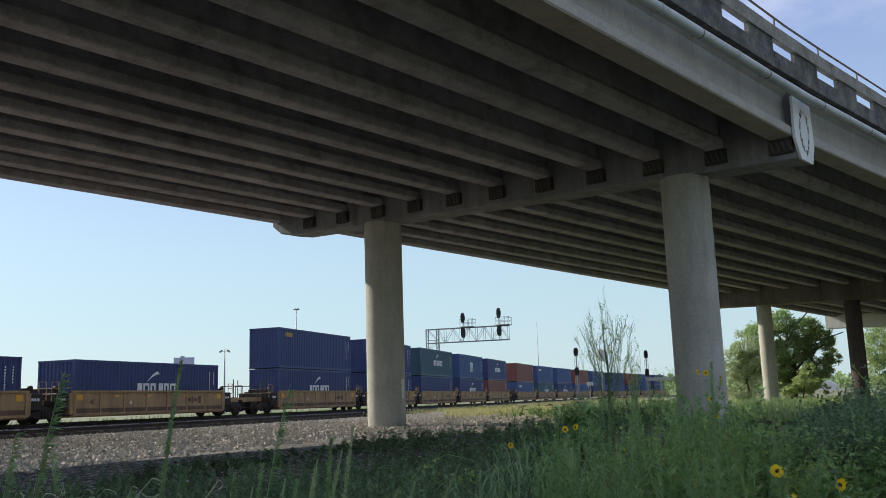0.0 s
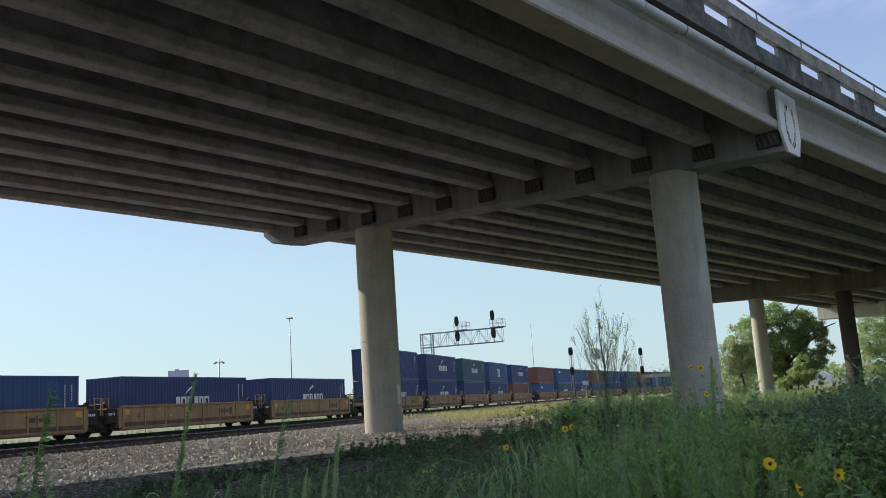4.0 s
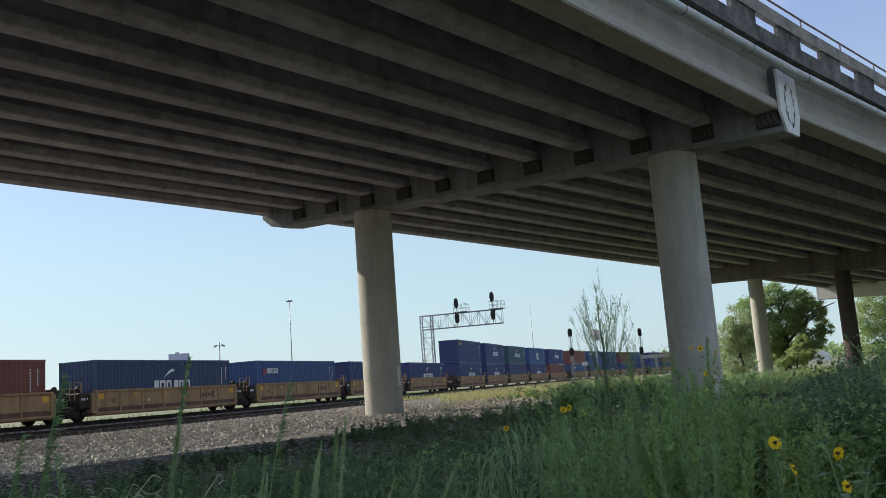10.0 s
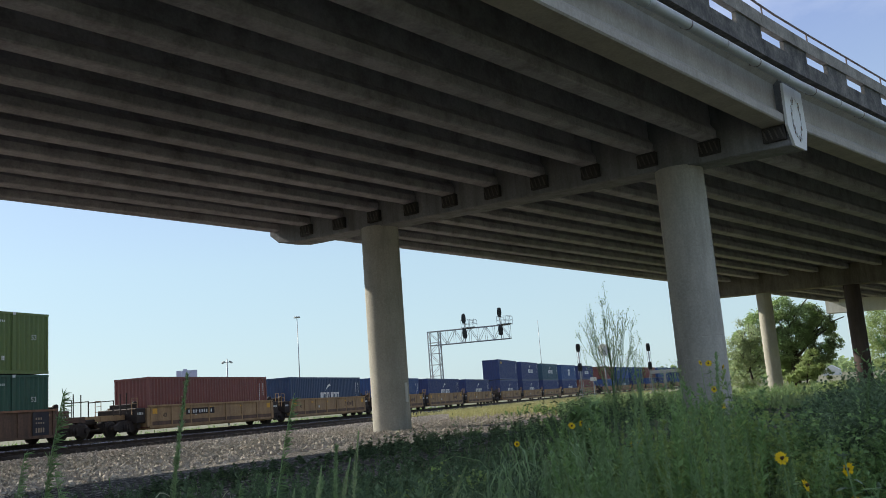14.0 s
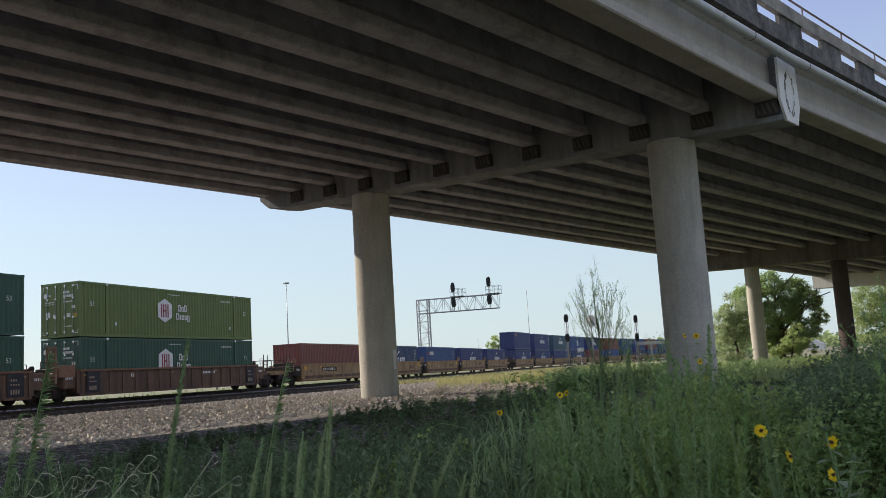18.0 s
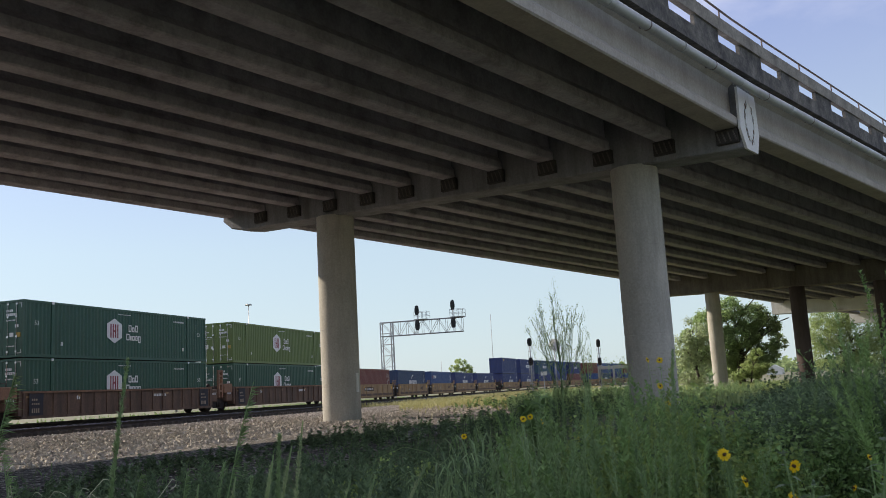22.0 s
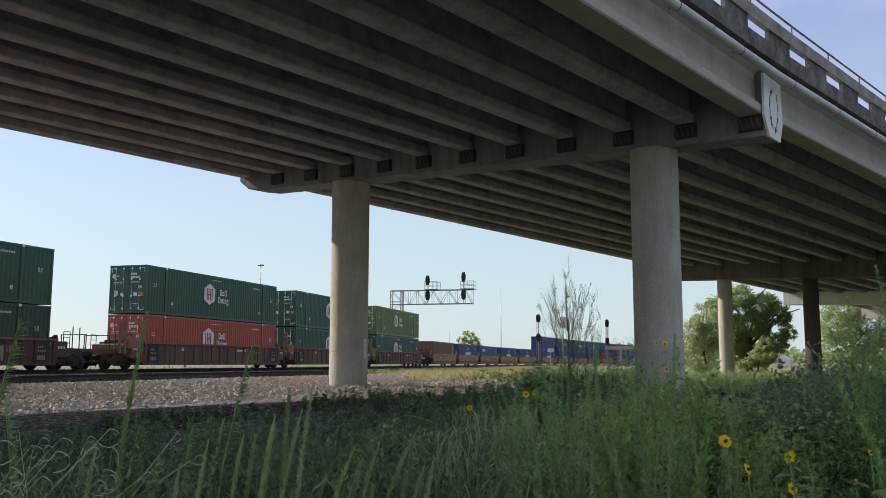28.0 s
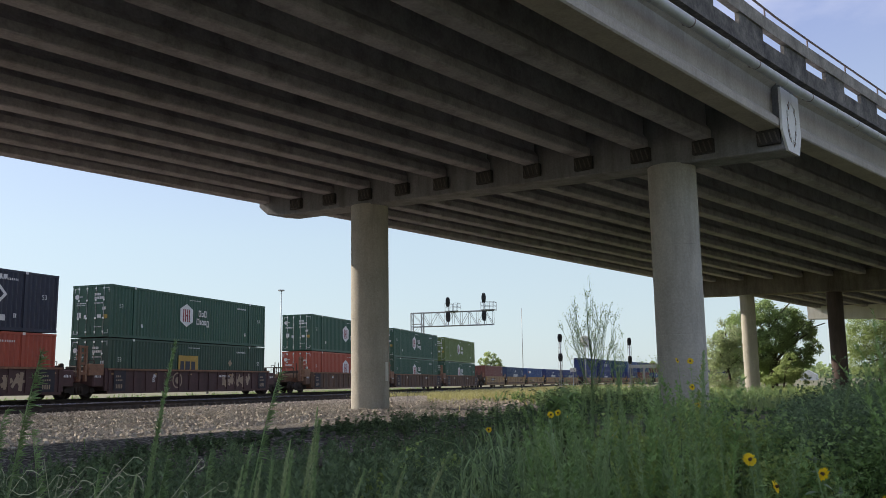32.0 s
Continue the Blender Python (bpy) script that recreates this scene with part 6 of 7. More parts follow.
def make_sapling(az, r, height, wide, count):
    """A thin open young tree: many fine twigs that part low, spread like a vase and turn upright."""
    x, y = at_view(az, r)
    z = float(heights(np.array([x]), np.array([y]))[0])
    ob = thing("young_tree", "thin young tree with fine upright twigs among the weeds", "tree", m=pose(x, y, z - 0.05))
    bm = bmesh.new()
    tube(bm, (0, 0, 0), (0.03, 0, height * 0.58), 0.017, 0.007, n=6)
    tips = []
    for i in range(count):
        a, out = random.uniform(0, math.tau), math.sqrt(random.random())
        start = Vector((0.02, 0, height * random.uniform(0.2, 0.58)))
        top = height * (1.0 - 0.2 * out * out) * random.uniform(0.66, 0.98)
        end = Vector((wide * out * math.cos(a), wide * out * math.sin(a), top))
        pts = [start + Vector(((end.x - start.x) * t ** 0.6, (end.y - start.y) * t ** 0.6, (end.z - start.z) * t)) + Vector((random.gauss(0, 0.012), random.gauss(0, 0.012), 0)) for t in (0, 0.25, 0.5, 0.75, 1)]
        for j in range(4):
            tube(bm, pts[j], pts[j + 1], 0.0046 - 0.0009 * j, 0.0037 - 0.0009 * j, n=4, caps=False)
        for j in range(7):
            t = random.uniform(1.4, 3.9)
            p = pts[int(t)].lerp(pts[int(t) + 1], t % 1)
            b = random.uniform(0, math.tau)
            q = p + Vector((0.5 * math.cos(b), 0.5 * math.sin(b), 1)).normalized() * random.uniform(0.06, 0.2)
            tube(bm, p, q, 0.0026, 0.0014, n=3, caps=False)
            tips += [q, p.lerp(q, 0.6)]
        tips.append(pts[-1])
    part("twig_crown", bm, WEED_PALE, ob)
    t = np.array([tuple(v) for v in tips])
    p = np.repeat(t, 4, 0) + RNG.normal(0, 0.02, (4 * len(t), 3))
    n = len(p)
    length = RNG.uniform(0.012, 0.028, n)
    part("foliage", bundle("foliage", [leaf_set(p, RNG.normal(0, 1, (n, 3)) + (0, 0, 0.8), length, length * 0.3)], FRESH), None, ob)
    SWAY.append((ob, pose(x, y, z - 0.05), 1.0, 0.9))


def make_leafy_stem(az, r, height, lean, turn):
    """A stout stem with large single leaves on stalks."""
    x, y = at_view(az, r)
    z = float(heights(np.array([x]), np.array([y]))[0]) - 0.03
    ob = thing("broad_leaved_weed", "stout green weed stem with large grey-green leaves", "weed", "broad-leaved weeds", m=pose(x, y, z))
    way = Vector((lean * math.cos(turn), lean * math.sin(turn), 0))
    pts = [way * t * t + Vector((0, 0, height * t)) for t in (0, 0.25, 0.5, 0.75, 1)]
    bm = bmesh.new()
    for j in range(4):
        tube(bm, pts[j], pts[j + 1], 0.009 - 0.0014 * j, 0.0076 - 0.0014 * j, n=6, caps=False)
    part("stem", bm, STALK, ob)
    for i in range(24):
        t = 0.3 + 0.7 * i / 23
        p = way * t * t + Vector((0, 0, height * t))
        a = i * 2.4 + random.uniform(-0.4, 0.4)
        size = random.uniform(0.05, 0.1) * (1.2 - 0.55 * t)
        m = Matrix.Translation(p) @ Matrix.Rotation(a, 4, "Z") @ Matrix.Rotation(random.uniform(-0.5, 0.35), 4, "Y")
        bm = bmesh.new()
        stalked_leaf(bm, m, size)
        part("leaf", bm, GREY_LEAF, ob)
    bm = bmesh.new()
    tube(bm, pts[-1], pts[-1] + Vector((0, 0, 0.022)), 0.009, 0.004, n=8)
    part("bud", bm, GREY_LEAF, ob, "closed flower bud")
    SWAY.append((ob, pose(x, y, z), RNG.uniform(0, 6), 1.0))


def make_plants():
    make_weeds()
    make_near_grass()
    for az, r, h, lean, bushy, plume in ((-24.9, 4.6, 1.68, 0.2, 1.0, True), (-26.2, 5.2, 1.4, 0.15, 0.7, True), (-17.4, 4.6, 1.73, 0.16, 1.2, False), (-17.0, 5.0, 1.15, 0.12, 0.7, True), (-11.6, 5.0, 1.58, 0.22, 0.6, True), (-12.2, 4.7, 1.2, 0.12, 0.6, False),
                                         (-13.6, 5.5, 1.1, 0.08, 0.6, True), (-9.9, 4.6, 1.12, 0.08, 0.9, False), (-8.9, 4.4, 1.18, 0.09, 1.0, False), (-7.3, 4.6, 1.32, 0.06, 1.3, False), (-6.6, 4.2, 0.98, 0.14, 0.7, False), (-4.4, 4.5, 1.0, 0.16, 0.5, True), (-2.0, 4.3, 0.9, 0.05, 0.8, False),
                                         (-0.4, 4.4, 0.95, 0.05, 0.8, False), (-20.0, 5.4, 1.05, 0.1, 0.6, True), (-22.0, 5.0, 1.3, -0.1, 0.5, True), (-15.6, 4.8, 1.0, 0.1, 0.6, False), (8.6, 5.2, 1.3, 0.05, 0.8, False), (11.4, 4.5, 1.42, 0.08, 0.8, False),
                                         (13.0, 5.0, 1.5, -0.05, 0.8, False), (17.0, 4.8, 1.6, 0.05, 1.0, False), (24.5, 6.5, 1.45, 0.2, 1.2, False), (27.5, 6.0, 1.6, 0.1, 1.4, False)):
        make_stalk(az, r, h, lean, bushy, plume)
    for az, r, up, lean in ((-9.3, 3.5, -3.5, 0.1), (-8.5, 3.6, -3.0, 0.12), (-7.0, 3.5, -1.5, 0.08), (-6.3, 3.3, -5.4, 0.2), (-19.3, 3.4, -5.2, 0.1), (-11.3, 3.6, -4.6, 0.08), (-14.2, 3.3, -6.3, 0.06), (-2.9, 3.5, -4.2, 0.28), (-4.0, 3.3, -5.1, 0.16), (-12.8, 3.8, -4.9, 0.1), (1.0, 3.4, -6.0, 0.1), (-0.8, 3.3, -6.6, 0.15)):
        make_foxtail(az, r, up, lean)
    for i in range(6):
        az = RNG.uniform(5, 27)
        r = RNG.uniform(4.2, 7)
        make_stalk(az, r, RNG.uniform(0.85, 1.0) * np.interp(az, (0, 8, 14, 20, 40), (0.95, 1.3, 1.5, 1.3, 1.35)), RNG.uniform(-0.1, 0.15), RNG.uniform(0.8, 1.5))
    for az, r, h, wide in ((24.2, 11, 1.12, 0.75), (26.4, 9.5, 1.22, 0.8), (29.0, 10, 1.35, 1.1), (24.4, 13, 1.0, 0.7), (31.5, 8, 1.4, 1.0), (27.6, 14, 1.2, 1.3)):
        make_bush(az, r, h, wide, 4200, 0.05, WEED_DARK, "dark dense bush at the edge of the weeds")
    for az, r in ((20.6, 7.4), (21.9, 8.2), (22.6, 7.0), (23.7, 8.6), (24.4, 7.2), (25.4, 8.0), (26.2, 6.8), (27.3, 7.6), (28.4, 6.8), (29.6, 7.6), (23.2, 6.0), (25.6, 6.0), (27.8, 6.0), (30.4, 6.6)):
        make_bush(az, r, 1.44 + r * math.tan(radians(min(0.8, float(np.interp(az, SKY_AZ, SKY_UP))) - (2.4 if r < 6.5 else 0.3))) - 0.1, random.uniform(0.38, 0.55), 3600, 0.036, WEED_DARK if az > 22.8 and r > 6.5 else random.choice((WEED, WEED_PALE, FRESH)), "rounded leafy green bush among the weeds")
    for az, r, h, wide in ((-2.2, 7.2, 0.78, 0.4), (-4.6, 6.6, 0.66, 0.35), (0.4, 8.2, 0.8, 0.4), (19.0, 7.4, 1.3, 0.4), (15.6, 6.6, 1.2, 0.35), (12.4, 7.0, 1.15, 0.35)):
        make_bush(az, r, h, wide, 1500, 0.05, FRESH, "soft yellow-green bush among dark weeds")
    for az, r, h, wide in ((9.0, 9, 1.2, 0.22), (9.6, 9.8, 1.05, 0.2)):
        make_bush(az, r, h, wide, 420, 0.10, WEED, "small bush with rounded green leaves among weeds")
    for az, r, h, size, face in ((20.45, 4.3, 1.11, 0.036, 25), (21.45, 4.4, 0.98, 0.034, 70), (24.1, 4.6, 1.02, 0.036, -40), (24.1, 4.4, 0.9, 0.034, 50), (17.0, 13.5, 1.3, 0.056, 0), (17.1, 12, 1.06, 0.05, 30),
                                 (16.4, 14, 1.28, 0.05, 60), (17.8, 13, 1.27, 0.045, -70), (4.5, 9, 0.86, 0.035, 0), (8.2, 8, 1.12, 0.036, 20), (8.7, 8.4, 1.1, 0.035, -30), (9.4, 8.1, 1.08, 0.03, 60), (12.2, 7.4, 0.98, 0.035, 0), (11.8, 7.4, 0.99, 0.032, 50), (17.3, 9, 1.16, 0.04, 0),
                                 (28.2, 4.6, 1.06, 0.018, 60), (29.2, 4.5, 0.98, 0.018, 100), (27.5, 4.6, 0.92, 0.018, -60), (28.8, 4.4, 0.84, 0.018, 20), (30.2, 4.6, 1.1, 0.018, 0)):
        make_sunflower(az, r, h, size, face)
    make_sapling(10.9, 14.0, 2.55, 0.5, 44)
    make_sapling(12.6, 14.2, 2.15, 0.16, 8)
    make_sapling(14.4, 13.0, 1.55, 0.22, 9)
    for az, r, h, lean, turn in ((26.0, 3.4, 1.22, 0.3, 0.9), (27.4, 3.3, 1.3, 0.42, 0.7), (28.6, 3.5, 1.3, 0.35, 0.6), (25.2, 3.6, 1.16, 0.2, 2.4), (27.9, 3.9, 1.34, 0.25, 1.2), (23.0, 3.7, 1.04, 0.2, 1.0), (29.6, 3.7, 1.36, 0.3, 0.8)):
        make_leafy_stem(az, r, h, lean, turn)
    # a soft tall thicket beside the stand of the eye
    n = 34
    az, r = RNG.uniform(26.6, 34, n), RNG.uniform(5.4, 7.5, n)
    x, y = at_view(az, r)
    base = np.stack([x, y, heights(x, y) - 0.03], 1)
    h = RNG.uniform(0.75, 1.0, n) * np.interp(az, (26.6, 28, 34), (1.5, 2.05, 2.3))
    tagged(new("thicket", bundle("thicket", [*feathers(base, h, RNG.normal(0, 0.22, (n, 2)), 520, 0.05, 0.16)], WEED)), "tall soft green thicket at the edge of the weeds", "weeds", kind="stuff")
    # broad oak beyond the far columns
    crown = ((-0.5, 7.4, 1.5, 1.4), (1.5, 6.5, 1.6, 1.4), (3.0, 5.7, 1.3, 1.3), (3.9, 3.9, 1.1, 0.9), (-2.6, 6.2, 1.5, 1.4), (-4.3, 5.0, 1.1, 1.1), (0.3, 4.8, 2.1, 1.5), (2.4, 3.0, 1.5, 1.1), (-1.4, 3.2, 2.0, 1.4), (0.5, 1.7, 1.9, 1.2), (-4.0, 3.2, 1.5, 1.4))
    make_tree(-30.4, 85.5, 9.0, [(0.94 * u + 0.4 * math.sin(9 * u), 0.34 * u - math.sin(9 * u), v, 0.86 * a, 0.84 * b) for u, v, a, b in crown], 64000, 0.155, TREE_LEAF, "broad leafy green tree in sunlight beyond the bridge", 0.45)
    make_tree(-29.9, 74.2, 7.0, ((0.2, 0.1, 5.0, 1.3, 1.4), (0.5, 0.4, 3.2, 1.4, 1.5), (-1.1, -0.8, 3.3, 1.3, 1.5), (-0.4, -0.3, 1.6, 1.8, 1.3)), 9500, 0.17, TREE_HAZED, "sunlit light green small tree beyond the bridge", 0.14)
    make_tree(-27.8, 80.5, 3.4, ((0.2, 0.1, 2.1, 0.9, 0.8), (-0.9, -0.7, 1.4, 1.0, 0.7), (1.0, 0.5, 1.2, 1.0, 0.8), (0.7, 0.3, 2.9, 0.6, 0.5), (-0.3, -0.3, 0.9, 1.2, 0.7)), 3200, 0.2, TREE_LIGHT, "low sunlit light green shrub beneath a tree", 0.08)
    make_tree(-29.6, 121.0, 12.0, ((-0.6, 0, 7.4, 3.0, 2.0), (-1.6, -0.6, 5.4, 2.8, 2.4), (2.6, 1.0, 6.4, 3.4, 3.2), (-1.2, -0.6, 2.8, 2.6, 2.2), (3.0, 1.8, 3.0, 3.0, 2.4)), 26000, 0.23, TREE_LIGHT, "tall leafy green tree beside the far columns", 0.3)
    # trees out of view, added to keep skylight off the next span
    for x, y, k in ((3.5, 47.0, 1.0), (5.0, 62.0, 1.15), (4.0, 78.0, 1.1)):
        make_tree(x, y, 9.5 * k, ((0, 0, 6.6 * k, 3.0, 2.6), (1.8, 1, 4.6 * k, 2.8, 2.4), (-1.4, -1.2, 4.2 * k, 2.4, 2.2), (0.4, -0.6, 2.6 * k, 2.8, 1.8)), 4200, 0.4, TREE_LEAF, "unseen leafy tree added to shade the overpass", 0.24)
    make_tree(-112.4, 150.0, 7.4, ((0, 0, 6.2, 1.5, 1.2), (1.2, 0.8, 5.2, 1.3, 1.1), (-1.2, -0.8, 5.0, 1.2, 1.1)), 1800, 0.34, TREE_LIGHT, "small round green tree behind the train", 0.2)
    # woods on the horizon
    n = 9000
    az = np.concatenate([RNG.uniform(14, 44, n // 2), RNG.uniform(-46, 14, n // 2)])
    r = RNG.uniform(420, 560, n)
    x, y = at_view(az, r)
    bump = np.array([noise.noise((a * 0.35, 0.3, 0)) for a in az])
    z = 0.4 + RNG.random(n) ** 0.7 * (6.0 + 5 * bump) * np.where(az > 14, 1.0, 0.75)
    length = RNG.uniform(2.0, 4.0, n)
    tagged(new("distant_woods", bundle("distant_woods", [leaf_set(np.stack([x, y, z], 1), RNG.normal(0, 1, (n, 3)), length, length * 0.4)], TREE_LEAF)), "line of green woods on the horizon", "woods", kind="stuff")


make_plants()


# ---- signals, lights and far things ----
GALV = surface("galvanised_steel", (0.27, 0.28, 0.285), (0.40, 0.41, 0.415), 0.5, 0.5, big=2, fine=20, bump=0.05)
BLACK_PAINT = surface("black_signal_paint", (0.012, 0.012, 0.013), (0.025, 0.025, 0.026), 0.6, big=3, fine=20, bump=0)
WHITE_WALL = surface("white_siding", (0.6, 0.6, 0.58), (0.72, 0.72, 0.7), 0.7, big=0.6, fine=8, bump=0.1)
BOARD = surface("lavender_board", (0.36, 0.36, 0.5), (0.48, 0.47, 0.62), 0.6, big=0.3, fine=3, bump=0)
LENS_GLASS = surface("dark_lens", (0.02, 0.015, 0.015), (0.04, 0.02, 0.02), 0.15, big=3, fine=20, bump=0)


def signal_head(parent, p, yaw, lamps=3, size=1.0):
    """A black oval backplate with hooded lenses that looks along yaw."""
    m = Matrix.Translation(p) @ Matrix.Rotation(yaw, 4, "Z")
    h = (0.5 + 0.24 * lamps) * size
    bm = bmesh.new()
    outline = [(0.36 * size * math.cos(a), max(-1, min(1, 1.25 * math.sin(a))) * h * 0.62) for a in np.linspace(0, math.tau, 21)[:-1]]
    prism(bm, outline, lambda u, v, t: m @ Vector((t, u, v)), -0.03, 0.03)
    box(bm, -0.22 * size, -0.02, -0.2 * size, 0.2 * size, -h * 0.45, h * 0.45, m)
    head = part("signal_head", bm, BLACK_PAINT, parent, "black oval signal head")
    for i in range(lamps):
        z = (i - (lamps - 1) / 2) * 0.32 * size
        bm = bmesh.new()
        tube(bm, m @ Vector((0.03, 0, z)), m @ Vector((0.28 * size, 0, z + 0.01)), 0.13 * size, n=10, caps=False)
        part("hood", bm, BLACK_PAINT, head)
        bm = bmesh.new()
        tube(bm, m @ Vector((0.03, 0, z)), m @ Vector((0.05, 0, z)), 0.1 * size, n=10)
        part("lens", bm, LENS_GLASS, head)


def bar(parent, name, a, b, r, n=5, material=None):
    bm = bmesh.new()
    tube(bm, a, b, r, n=n)
    return part(name, bm, material or GALV, parent)


def make_gantry():
    """A cantilever over the tracks: lattice post, truss arm, two railed platforms with two heads each."""
    h = radians(24.5)
    ax, ay = Vector((math.cos(h), math.sin(h), 0)), Vector((-math.sin(h), math.cos(h), 0))
    d = 116.0
    px, py = at_view(-0.45, d)
    base = Vector((px, py, ground_z(px, py)))
    g = thing("cantilever_signal", "galvanised lattice cantilever with black railroad signals", "railroad signal")
    top, low = 10.42, 8.62
    w = 1.42
    corners = [base + ax * u + ay * v for u in (0, w) for v in (-0.5, 0.5)]
    for c in corners:
        bar(g, "post_leg", c, c + Vector((0, 0, top - base.z)), 0.08, 6)
    steps = 7
    for i in range(steps):
        z0, z1 = (top - base.z) * i / steps, (top - base.z) * (i + 1) / steps
        for a, b in ((0, 2), (1, 3), (0, 1), (2, 3)):
            flip = i % 2
            p, q = (corners[a], corners[b]) if flip else (corners[b], corners[a])
            bar(g, "lattice_brace", p + Vector((0, 0, z0)), q + Vector((0, 0, z1)), 0.03)
            bar(g, "lattice_strut", corners[a] + Vector((0, 0, z1)), corners[b] + Vector((0, 0, z1)), 0.03)
    length = 10.9
    o = Vector((base.x, base.y, 0))
    for v in (-0.5, 0.5):
        for z in (low, top):
            bar(g, "chord", o + ax * 0 + ay * v + Vector((0, 0, z)), o + ax * length + ay * v + Vector((0, 0, z)), 0.06, 6)
        for i in range(9):
            u0, u1 = w + (length - w) * i / 9, w + (length - w) * (i + 1) / 9
            a, b = ((low, top) if i % 2 else (top, low))
            bar(g, "truss_diagonal", o + ax * u0 + ay * v + Vector((0, 0, a)), o + ax * u1 + ay * v + Vector((0, 0, b)), 0.03)
            bar(g, "truss_upright", o + ax * u1 + ay * v + Vector((0, 0, low)), o + ax * u1 + ay * v + Vector((0, 0, top)), 0.025)
    yaw = math.atan2(-py, -px)
    for u in (5.3, 10.05):
        bm = bmesh.new()
        m = Matrix.Translation(o + ax * u + Vector((0, 0, top + 0.05))) @ Matrix.Rotation(h, 4, "Z")
        box(bm, -0.6, 1.15, -0.85, 0.85, 0, 0.06, m)
        deck = part("platform", bm, GALV, g)
        for x0 in (-0.58, 0.0, 0.56, 1.12):
            for y0 in (-0.83, 0.83):
                bar(deck, "railing_post", m @ Vector((x0, y0, 0.06)), m @ Vector((x0, y0, 1.05)), 0.025)
        for z in (0.55, 1.02):
            for a, b in (((-0.58, -0.83), (1.12, -0.83)), ((-0.58, 0.83), (1.12, 0.83)), ((1.12, -0.83), (1.12, 0.83)), ((-0.58, -0.83), (-0.58, 0.83))):
                bar(deck, "railing_bar", m @ Vector((*a, z)), m @ Vector((*b, z)), 0.022)
        lift = 0.35 if u > 6 else 0.0
        mast = o + ax * (u - 0.1) - ay * 1.0
        bar(g, "signal_mast", mast + Vector((0, 0, low - 0.1)), mast + Vector((0, 0, top + 1.9 + lift)), 0.06, 6)
        signal_head(g, mast - ay * 0.15 + Vector((0, 0, top + 1.2 + lift)), yaw, 3, 0.8)
        signal_head(g, mast - ay * 0.15 + Vector((0, 0, top - 0.7)), yaw, 3, 0.86)
    # walkway edge and ladder
    for v in (-0.5, 0.5):
        bar(g, "ladder_rail", base + ax * (w + 0.15) + ay * v * 0.5, Vector((base.x, base.y, top)) + ax * (w + 0.15) + ay * v * 0.5, 0.025)


def make_mast_signal(az, d, zs, zb):
    x, y = at_view(az, d)
    b = Vector((x, y, ground_z(x, y)))
    g = thing("mast_signal", "two-headed railroad signal on a slim mast", "railroad signal", "mast signals beside the tracks")
    yaw = math.atan2(-y, -x)
    bar(g, "mast", b, Vector((x, y, zs[0] + 0.4)), 0.065, 8)
    bm = bmesh.new()
    box(bm, b.x - 0.3, b.x + 0.3, b.y - 0.3, b.y + 0.3, b.z - 0.1, b.z + 0.35, bevel=0.03)
    part("footing", bm, CONCRETE, g)
    side = Vector((-math.sin(yaw), math.cos(yaw), 0))
    for k, z in enumerate(zs):
        signal_head(g, Vector((x, y, z)) + Vector((math.cos(yaw), math.sin(yaw), 0)) * 0.2, yaw + (0.6 if zb else 0), 2, 0.64)
    for z in np.arange(b.z + 0.6, zs[0], 0.45):
        bar(g, "ladder_rung", Vector((x, y, z)) - side * 0.18, Vector((x, y, z)) + side * 0.18, 0.018, 4)
    for k in (-1, 1):
        bar(g, "ladder_rail", b + side * 0.18 * k, Vector((x, y, zs[0])) + side * 0.18 * k, 0.018, 4)


def make_pole(az, d, top, kind):
    x, y = at_view(az, d)
    z = ground_z(x, y)
    label = {"high": "tall slim high-mast light pole", "flood": "floodlight pole with two lamp heads", "bare": "slim bare grey pole", "wire": "weathered timber utility pole"}[kind]
    ob = thing("light_pole" if kind != "wire" else "utility_pole", label, "pole", "poles behind the train")
    bm = bmesh.new()
    tube(bm, (x, y, z), (x, y, top), 0.15 if kind != "bare" else 0.1, 0.07 if kind != "bare" else 0.06, n=8)
    part("shaft", bm, GALV if kind != "wire" else BARK, ob)
    ux, uy = math.cos(SIGHT), math.sin(SIGHT)
    if kind == "high":
        for i in range(6):
            a = i * math.tau / 6
            bm = bmesh.new()
            c = Vector((x + 0.5 * math.cos(a), y + 0.5 * math.sin(a), top - 0.1))
            tube(bm, c, c + Vector((0, 0, 0.3)), 0.24, 0.12, n=10)
            part("lamp", bm, GALV, ob)
        bm = bmesh.new()
        tube(bm, (x, y, top - 0.05), (x, y, top + 0.12), 0.6, n=14)
        part("ring", bm, GALV, ob)
    if kind == "flood":
        for k in (-1, 1):
            bm = bmesh.new()
            c = Vector((x + ux * 0.5 * k, y + uy * 0.5 * k, top - 0.45))
            box(bm, -0.22, 0.22, -0.16, 0.16, -0.12, 0.12, Matrix.Translation(c) @ Matrix.Rotation(SIGHT, 4, "Z") @ Matrix.Rotation(0.5 * k, 4, "Y"), bevel=0.04)
            part("lamp", bm, GALV, ob)
            bar(ob, "arm", Vector((x, y, top - 0.45)), c, 0.035)
    if kind == "wire":
        bar(ob, "crossarm", Vector((x - ux * 1.2, y - uy * 1.2, top - 0.5)), Vector((x + ux * 1.2, y + uy * 1.2, top - 0.5)), 0.07, 5, BARK)


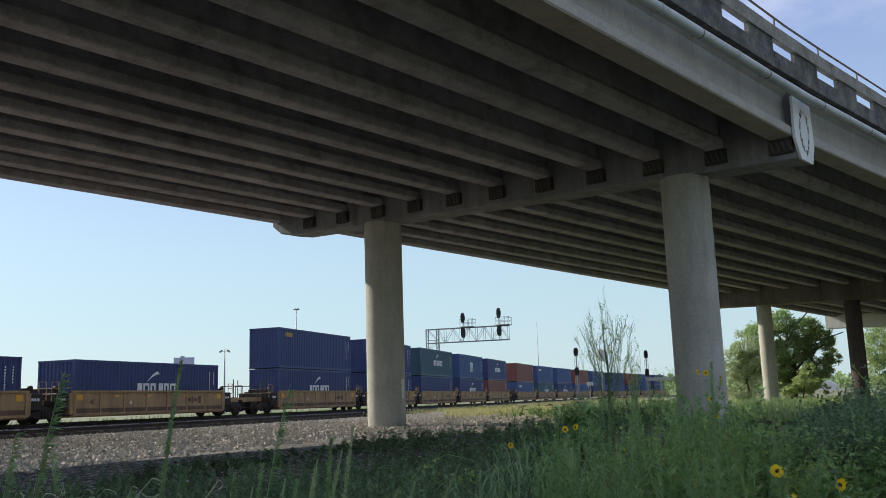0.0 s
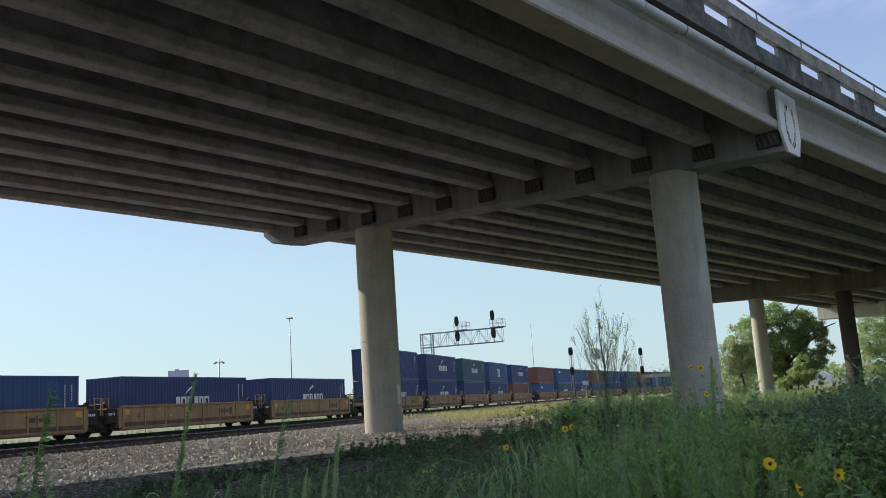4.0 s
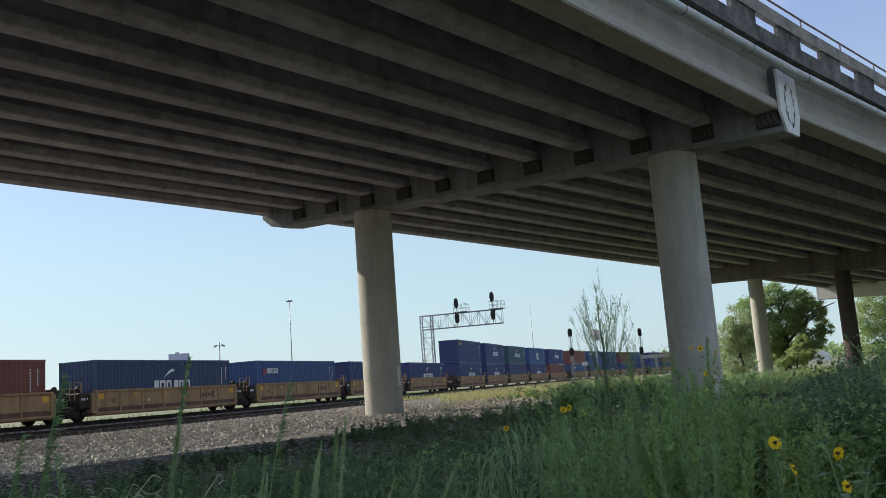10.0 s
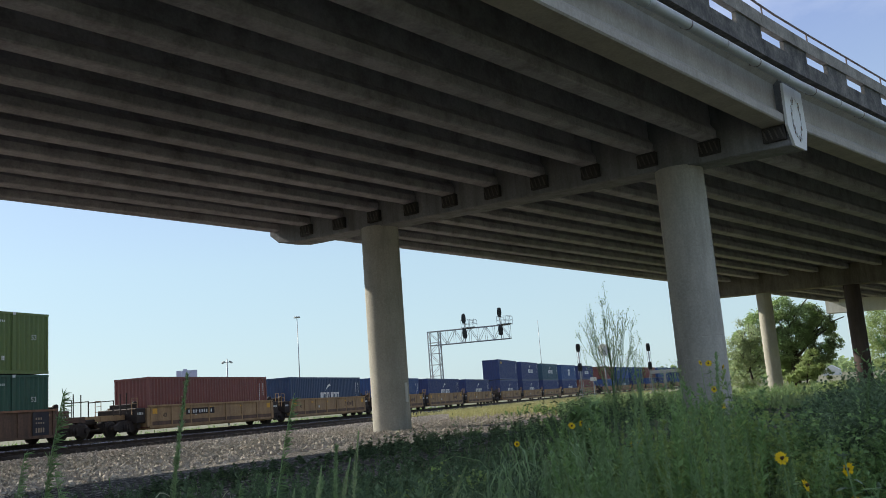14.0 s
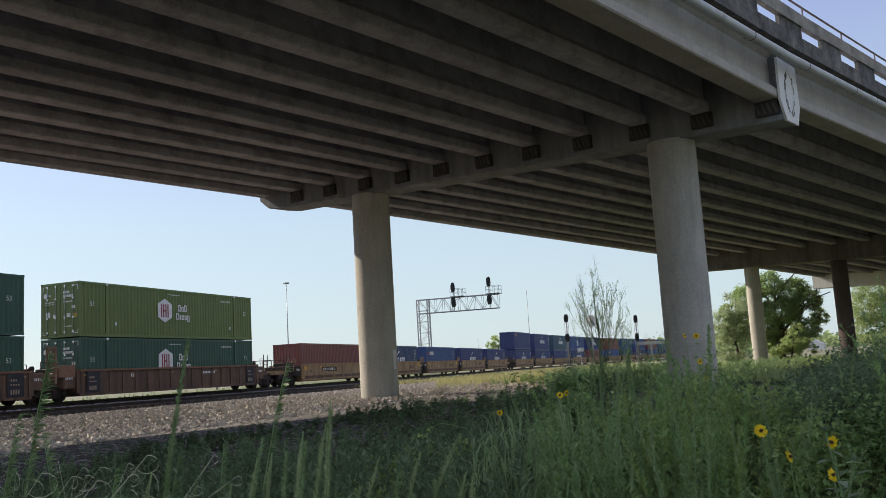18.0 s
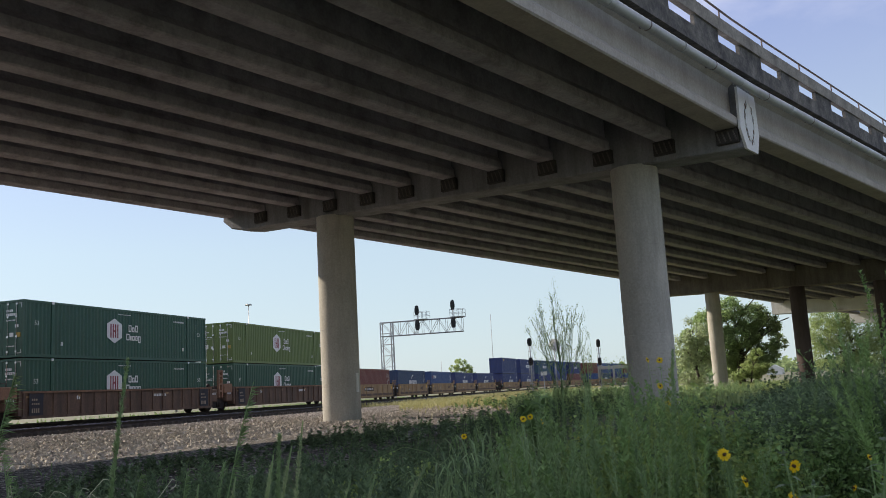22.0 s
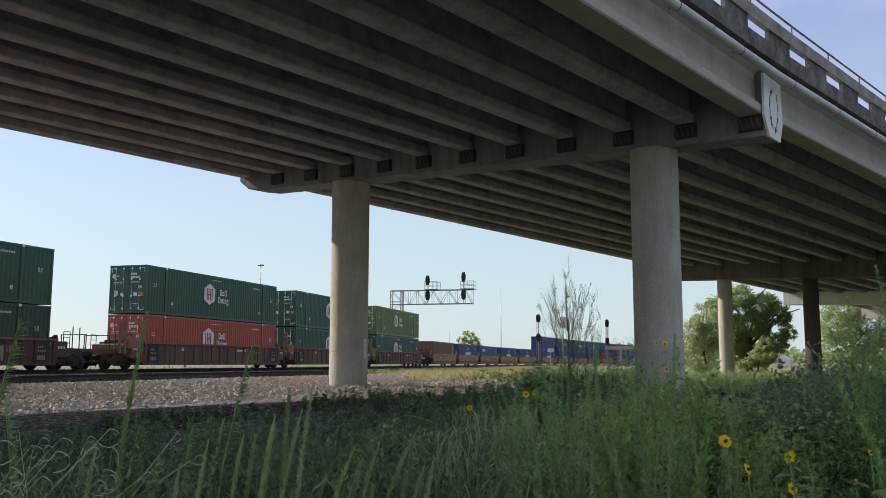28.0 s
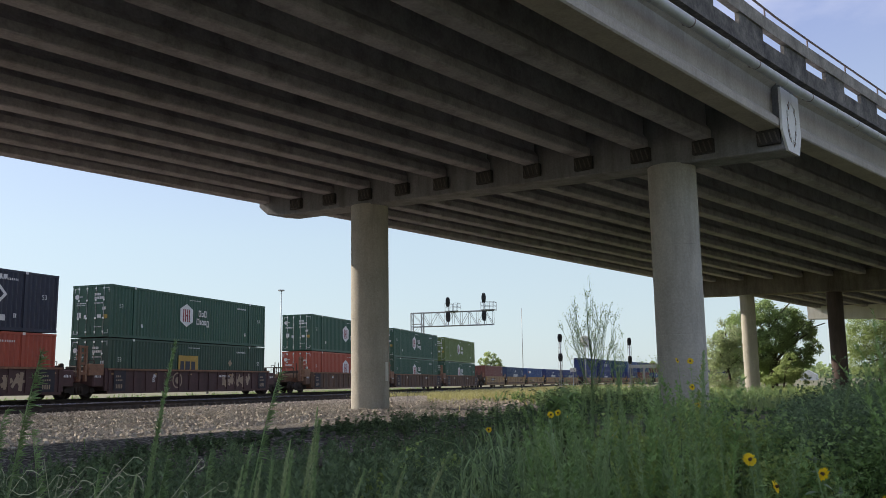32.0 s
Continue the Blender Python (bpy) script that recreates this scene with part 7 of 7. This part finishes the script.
def make_far_things():
    make_gantry()
    make_mast_signal(9.05, 88.0, (5.55, 3.65), False)
    make_mast_signal(13.4, 92.0, (5.2, 3.35), True)
    make_pole(-8.85, 190.0, 21.2, "high")
    make_pole(6.65, 230.0, 20.0, "bare")
    make_pole(-13.3, 120.0, 9.0, "flood")
    make_pole(-3.9, 200.0, 9.0, "bare")
    make_pole(3.3, 280.0, 10.0, "bare")
    make_pole(12.0, 290.0, 11.0, "bare")
    # a grey dish on a pole and a small pale sign, both beside the line
    x, y = at_view(10.62, 90.0)
    ob = thing("dish_antenna", "grey round dish antenna on a slim pole", "antenna")
    b = Vector((x, y, ground_z(x, y)))
    bar(ob, "pole", b, Vector((x, y, 5.1)), 0.06, 8)
    toward = Vector((-x, -y, 0)).normalized()
    face = Matrix.Translation((x, y, 5.2)) @ (toward + Vector((0.5, 0.1, 0.25))).to_track_quat("Z", "Y").to_matrix().to_4x4()
    bm = bmesh.new()
    rings = [[bm.verts.new(face @ Vector((q * math.cos(a), q * math.sin(a), 0.35 * q * q))) for a in np.linspace(0, math.tau, 25)[:-1]] for q in (0.08, 0.3, 0.5, 0.62)]
    for r0, r1 in zip(rings[:-1], rings[1:]):
        for q in range(24):
            bm.faces.new((r0[q], r0[(q + 1) % 24], r1[(q + 1) % 24], r1[q]))
    bm.faces.new(rings[0])
    bmesh.ops.solidify(bm, geom=bm.faces[:], thickness=0.03)
    part("dish", bm, WHITE_WALL, ob)
    bm = bmesh.new()
    box(bm, -0.16, 0.16, -0.5, 0.5, -0.28, -0.04, face, bevel=0.03)
    part("housing", bm, DARK_STEEL, ob, "dark housing behind the dish")
    x, y = at_view(9.82, 70.0)
    ob = thing("track_sign", "small pale sign board on a post beside the tracks", "sign")
    bar(ob, "post", Vector((x, y, ground_z(x, y))), Vector((x, y, 2.12)), 0.04, 6)
    bm = bmesh.new()
    box(bm, -0.24, 0.24, -0.015, 0.015, 0, 0.3, Matrix.Translation((x, y, 2.08)) @ Matrix.Rotation(SIGHT - radians(9.8), 4, "Z"))
    part("board", bm, WHITE_WALL, ob)
    # billboard far behind the train: two boards in a V on one post
    x, y = at_view(-15.75, 330.0)
    ob = thing("billboard", "pale lavender billboard on a single steel post", "billboard")
    m = Matrix.Translation((x, y, 0)) @ Matrix.Rotation(SIGHT + radians(15.75), 4, "Z")
    bm = bmesh.new()
    tube(bm, m @ Vector((0, 0, ground_z(x, y))), m @ Vector((0, 0, 14.5)), 0.4, n=12)
    part("post", bm, GALV, ob)
    for name, a, b, material, label in (("front_board", (-1.7, 0.0), (3.6, -0.5), BOARD, ""), ("rear_board", (-3.5, -0.4), (-1.75, 0.0), BOARD, "board turned away")):
        bm = bmesh.new()
        prism(bm, (a, b, (b[0], b[1] + 0.4), (a[0], a[1] + 0.4)), lambda u, v, t: m @ Vector((u, v, t)), 14.4, 18.9)
        part(name, bm, material, ob, label)
    bm = bmesh.new()
    box(bm, -3.4, 3.4, -0.2, 0.5, 14.15, 14.38, m)
    part("catwalk", bm, GALV, ob)
    bm = bmesh.new()
    box(bm, -1.2, 0.2, -0.1, 0.3, 18.92, 19.4, m)
    part("top_sign", bm, BOARD, ob)
    # white roofed shed in the meadow
    x, y = at_view(23.85, 260.0)
    m = Matrix.Translation((x, y, ground_z(x, y))) @ Matrix.Rotation(SIGHT - 0.5, 4, "Z") @ Matrix.Scale(0.8, 4)
    ob = thing("shed", "small shed with a white pitched roof in a meadow", "building")
    bm = bmesh.new()
    box(bm, -2.6, 2.6, -3, 3, 0, 1.7, m)
    part("wall", bm, WHITE_WALL, ob)
    bm = bmesh.new()
    prism(bm, ((-2.9, 1.65), (2.9, 1.65), (0, 3.4)), lambda u, v, t: m @ Vector((u, t, v)), -3.2, 3.2)
    part("roof", bm, WHITE_WALL, ob, "white sheet roof")
    # low pale bridge far along the line
    ob = thing("distant_bridge", "low pale concrete bridge far along the railroad", "bridge")
    a, b = (Vector((*at_view(k, 260.0), 0)) for k in (12.8, 16.6))
    side = (b - a).normalized()
    m = Matrix.Translation(a) @ Matrix.Rotation(math.atan2(side.y, side.x), 4, "Z")
    L = (b - a).length
    bm = bmesh.new()
    box(bm, 0, L, -2, 2, 4.4, 5.3, m)
    part("deck", bm, CONCRETE, ob)
    for i in range(4):
        bm = bmesh.new()
        u = L * (i + 0.5) / 4
        box(bm, u - 0.3, u + 0.3, -1.6, 1.6, 0, 4.4, m)
        part("pier", bm, CONCRETE, ob)


make_far_things()


def sway():
    """The wind moves the tall plants."""
    for ob, m, phase, much in SWAY:
        rows = []
        for i in range(41):
            t = i * 0.8
            a = much * (math.sin(0.9 * t + phase) + 0.5 * math.sin(2.3 * t + 2 * phase))
            b = 0.7 * much * math.sin(1.3 * t + 1.7 * phase)
            rows.append((t, m @ pose(0, 0, 0, a, b, 0)))
        walk(ob, rows)


def motions():
    for ob, mid, up, sets in MOVES:
        walk(ob, [(t, train_pose(mid + run(t), up)) for t in range(0, 33, 2)])
        for w, k in sets:
            walk(w, [(i * 0.125, pose(k, 0, 0.42, 0, math.degrees(run(i * 0.125) / 0.42) % 360, 0)) for i in range(257)])
    sway()


motions()
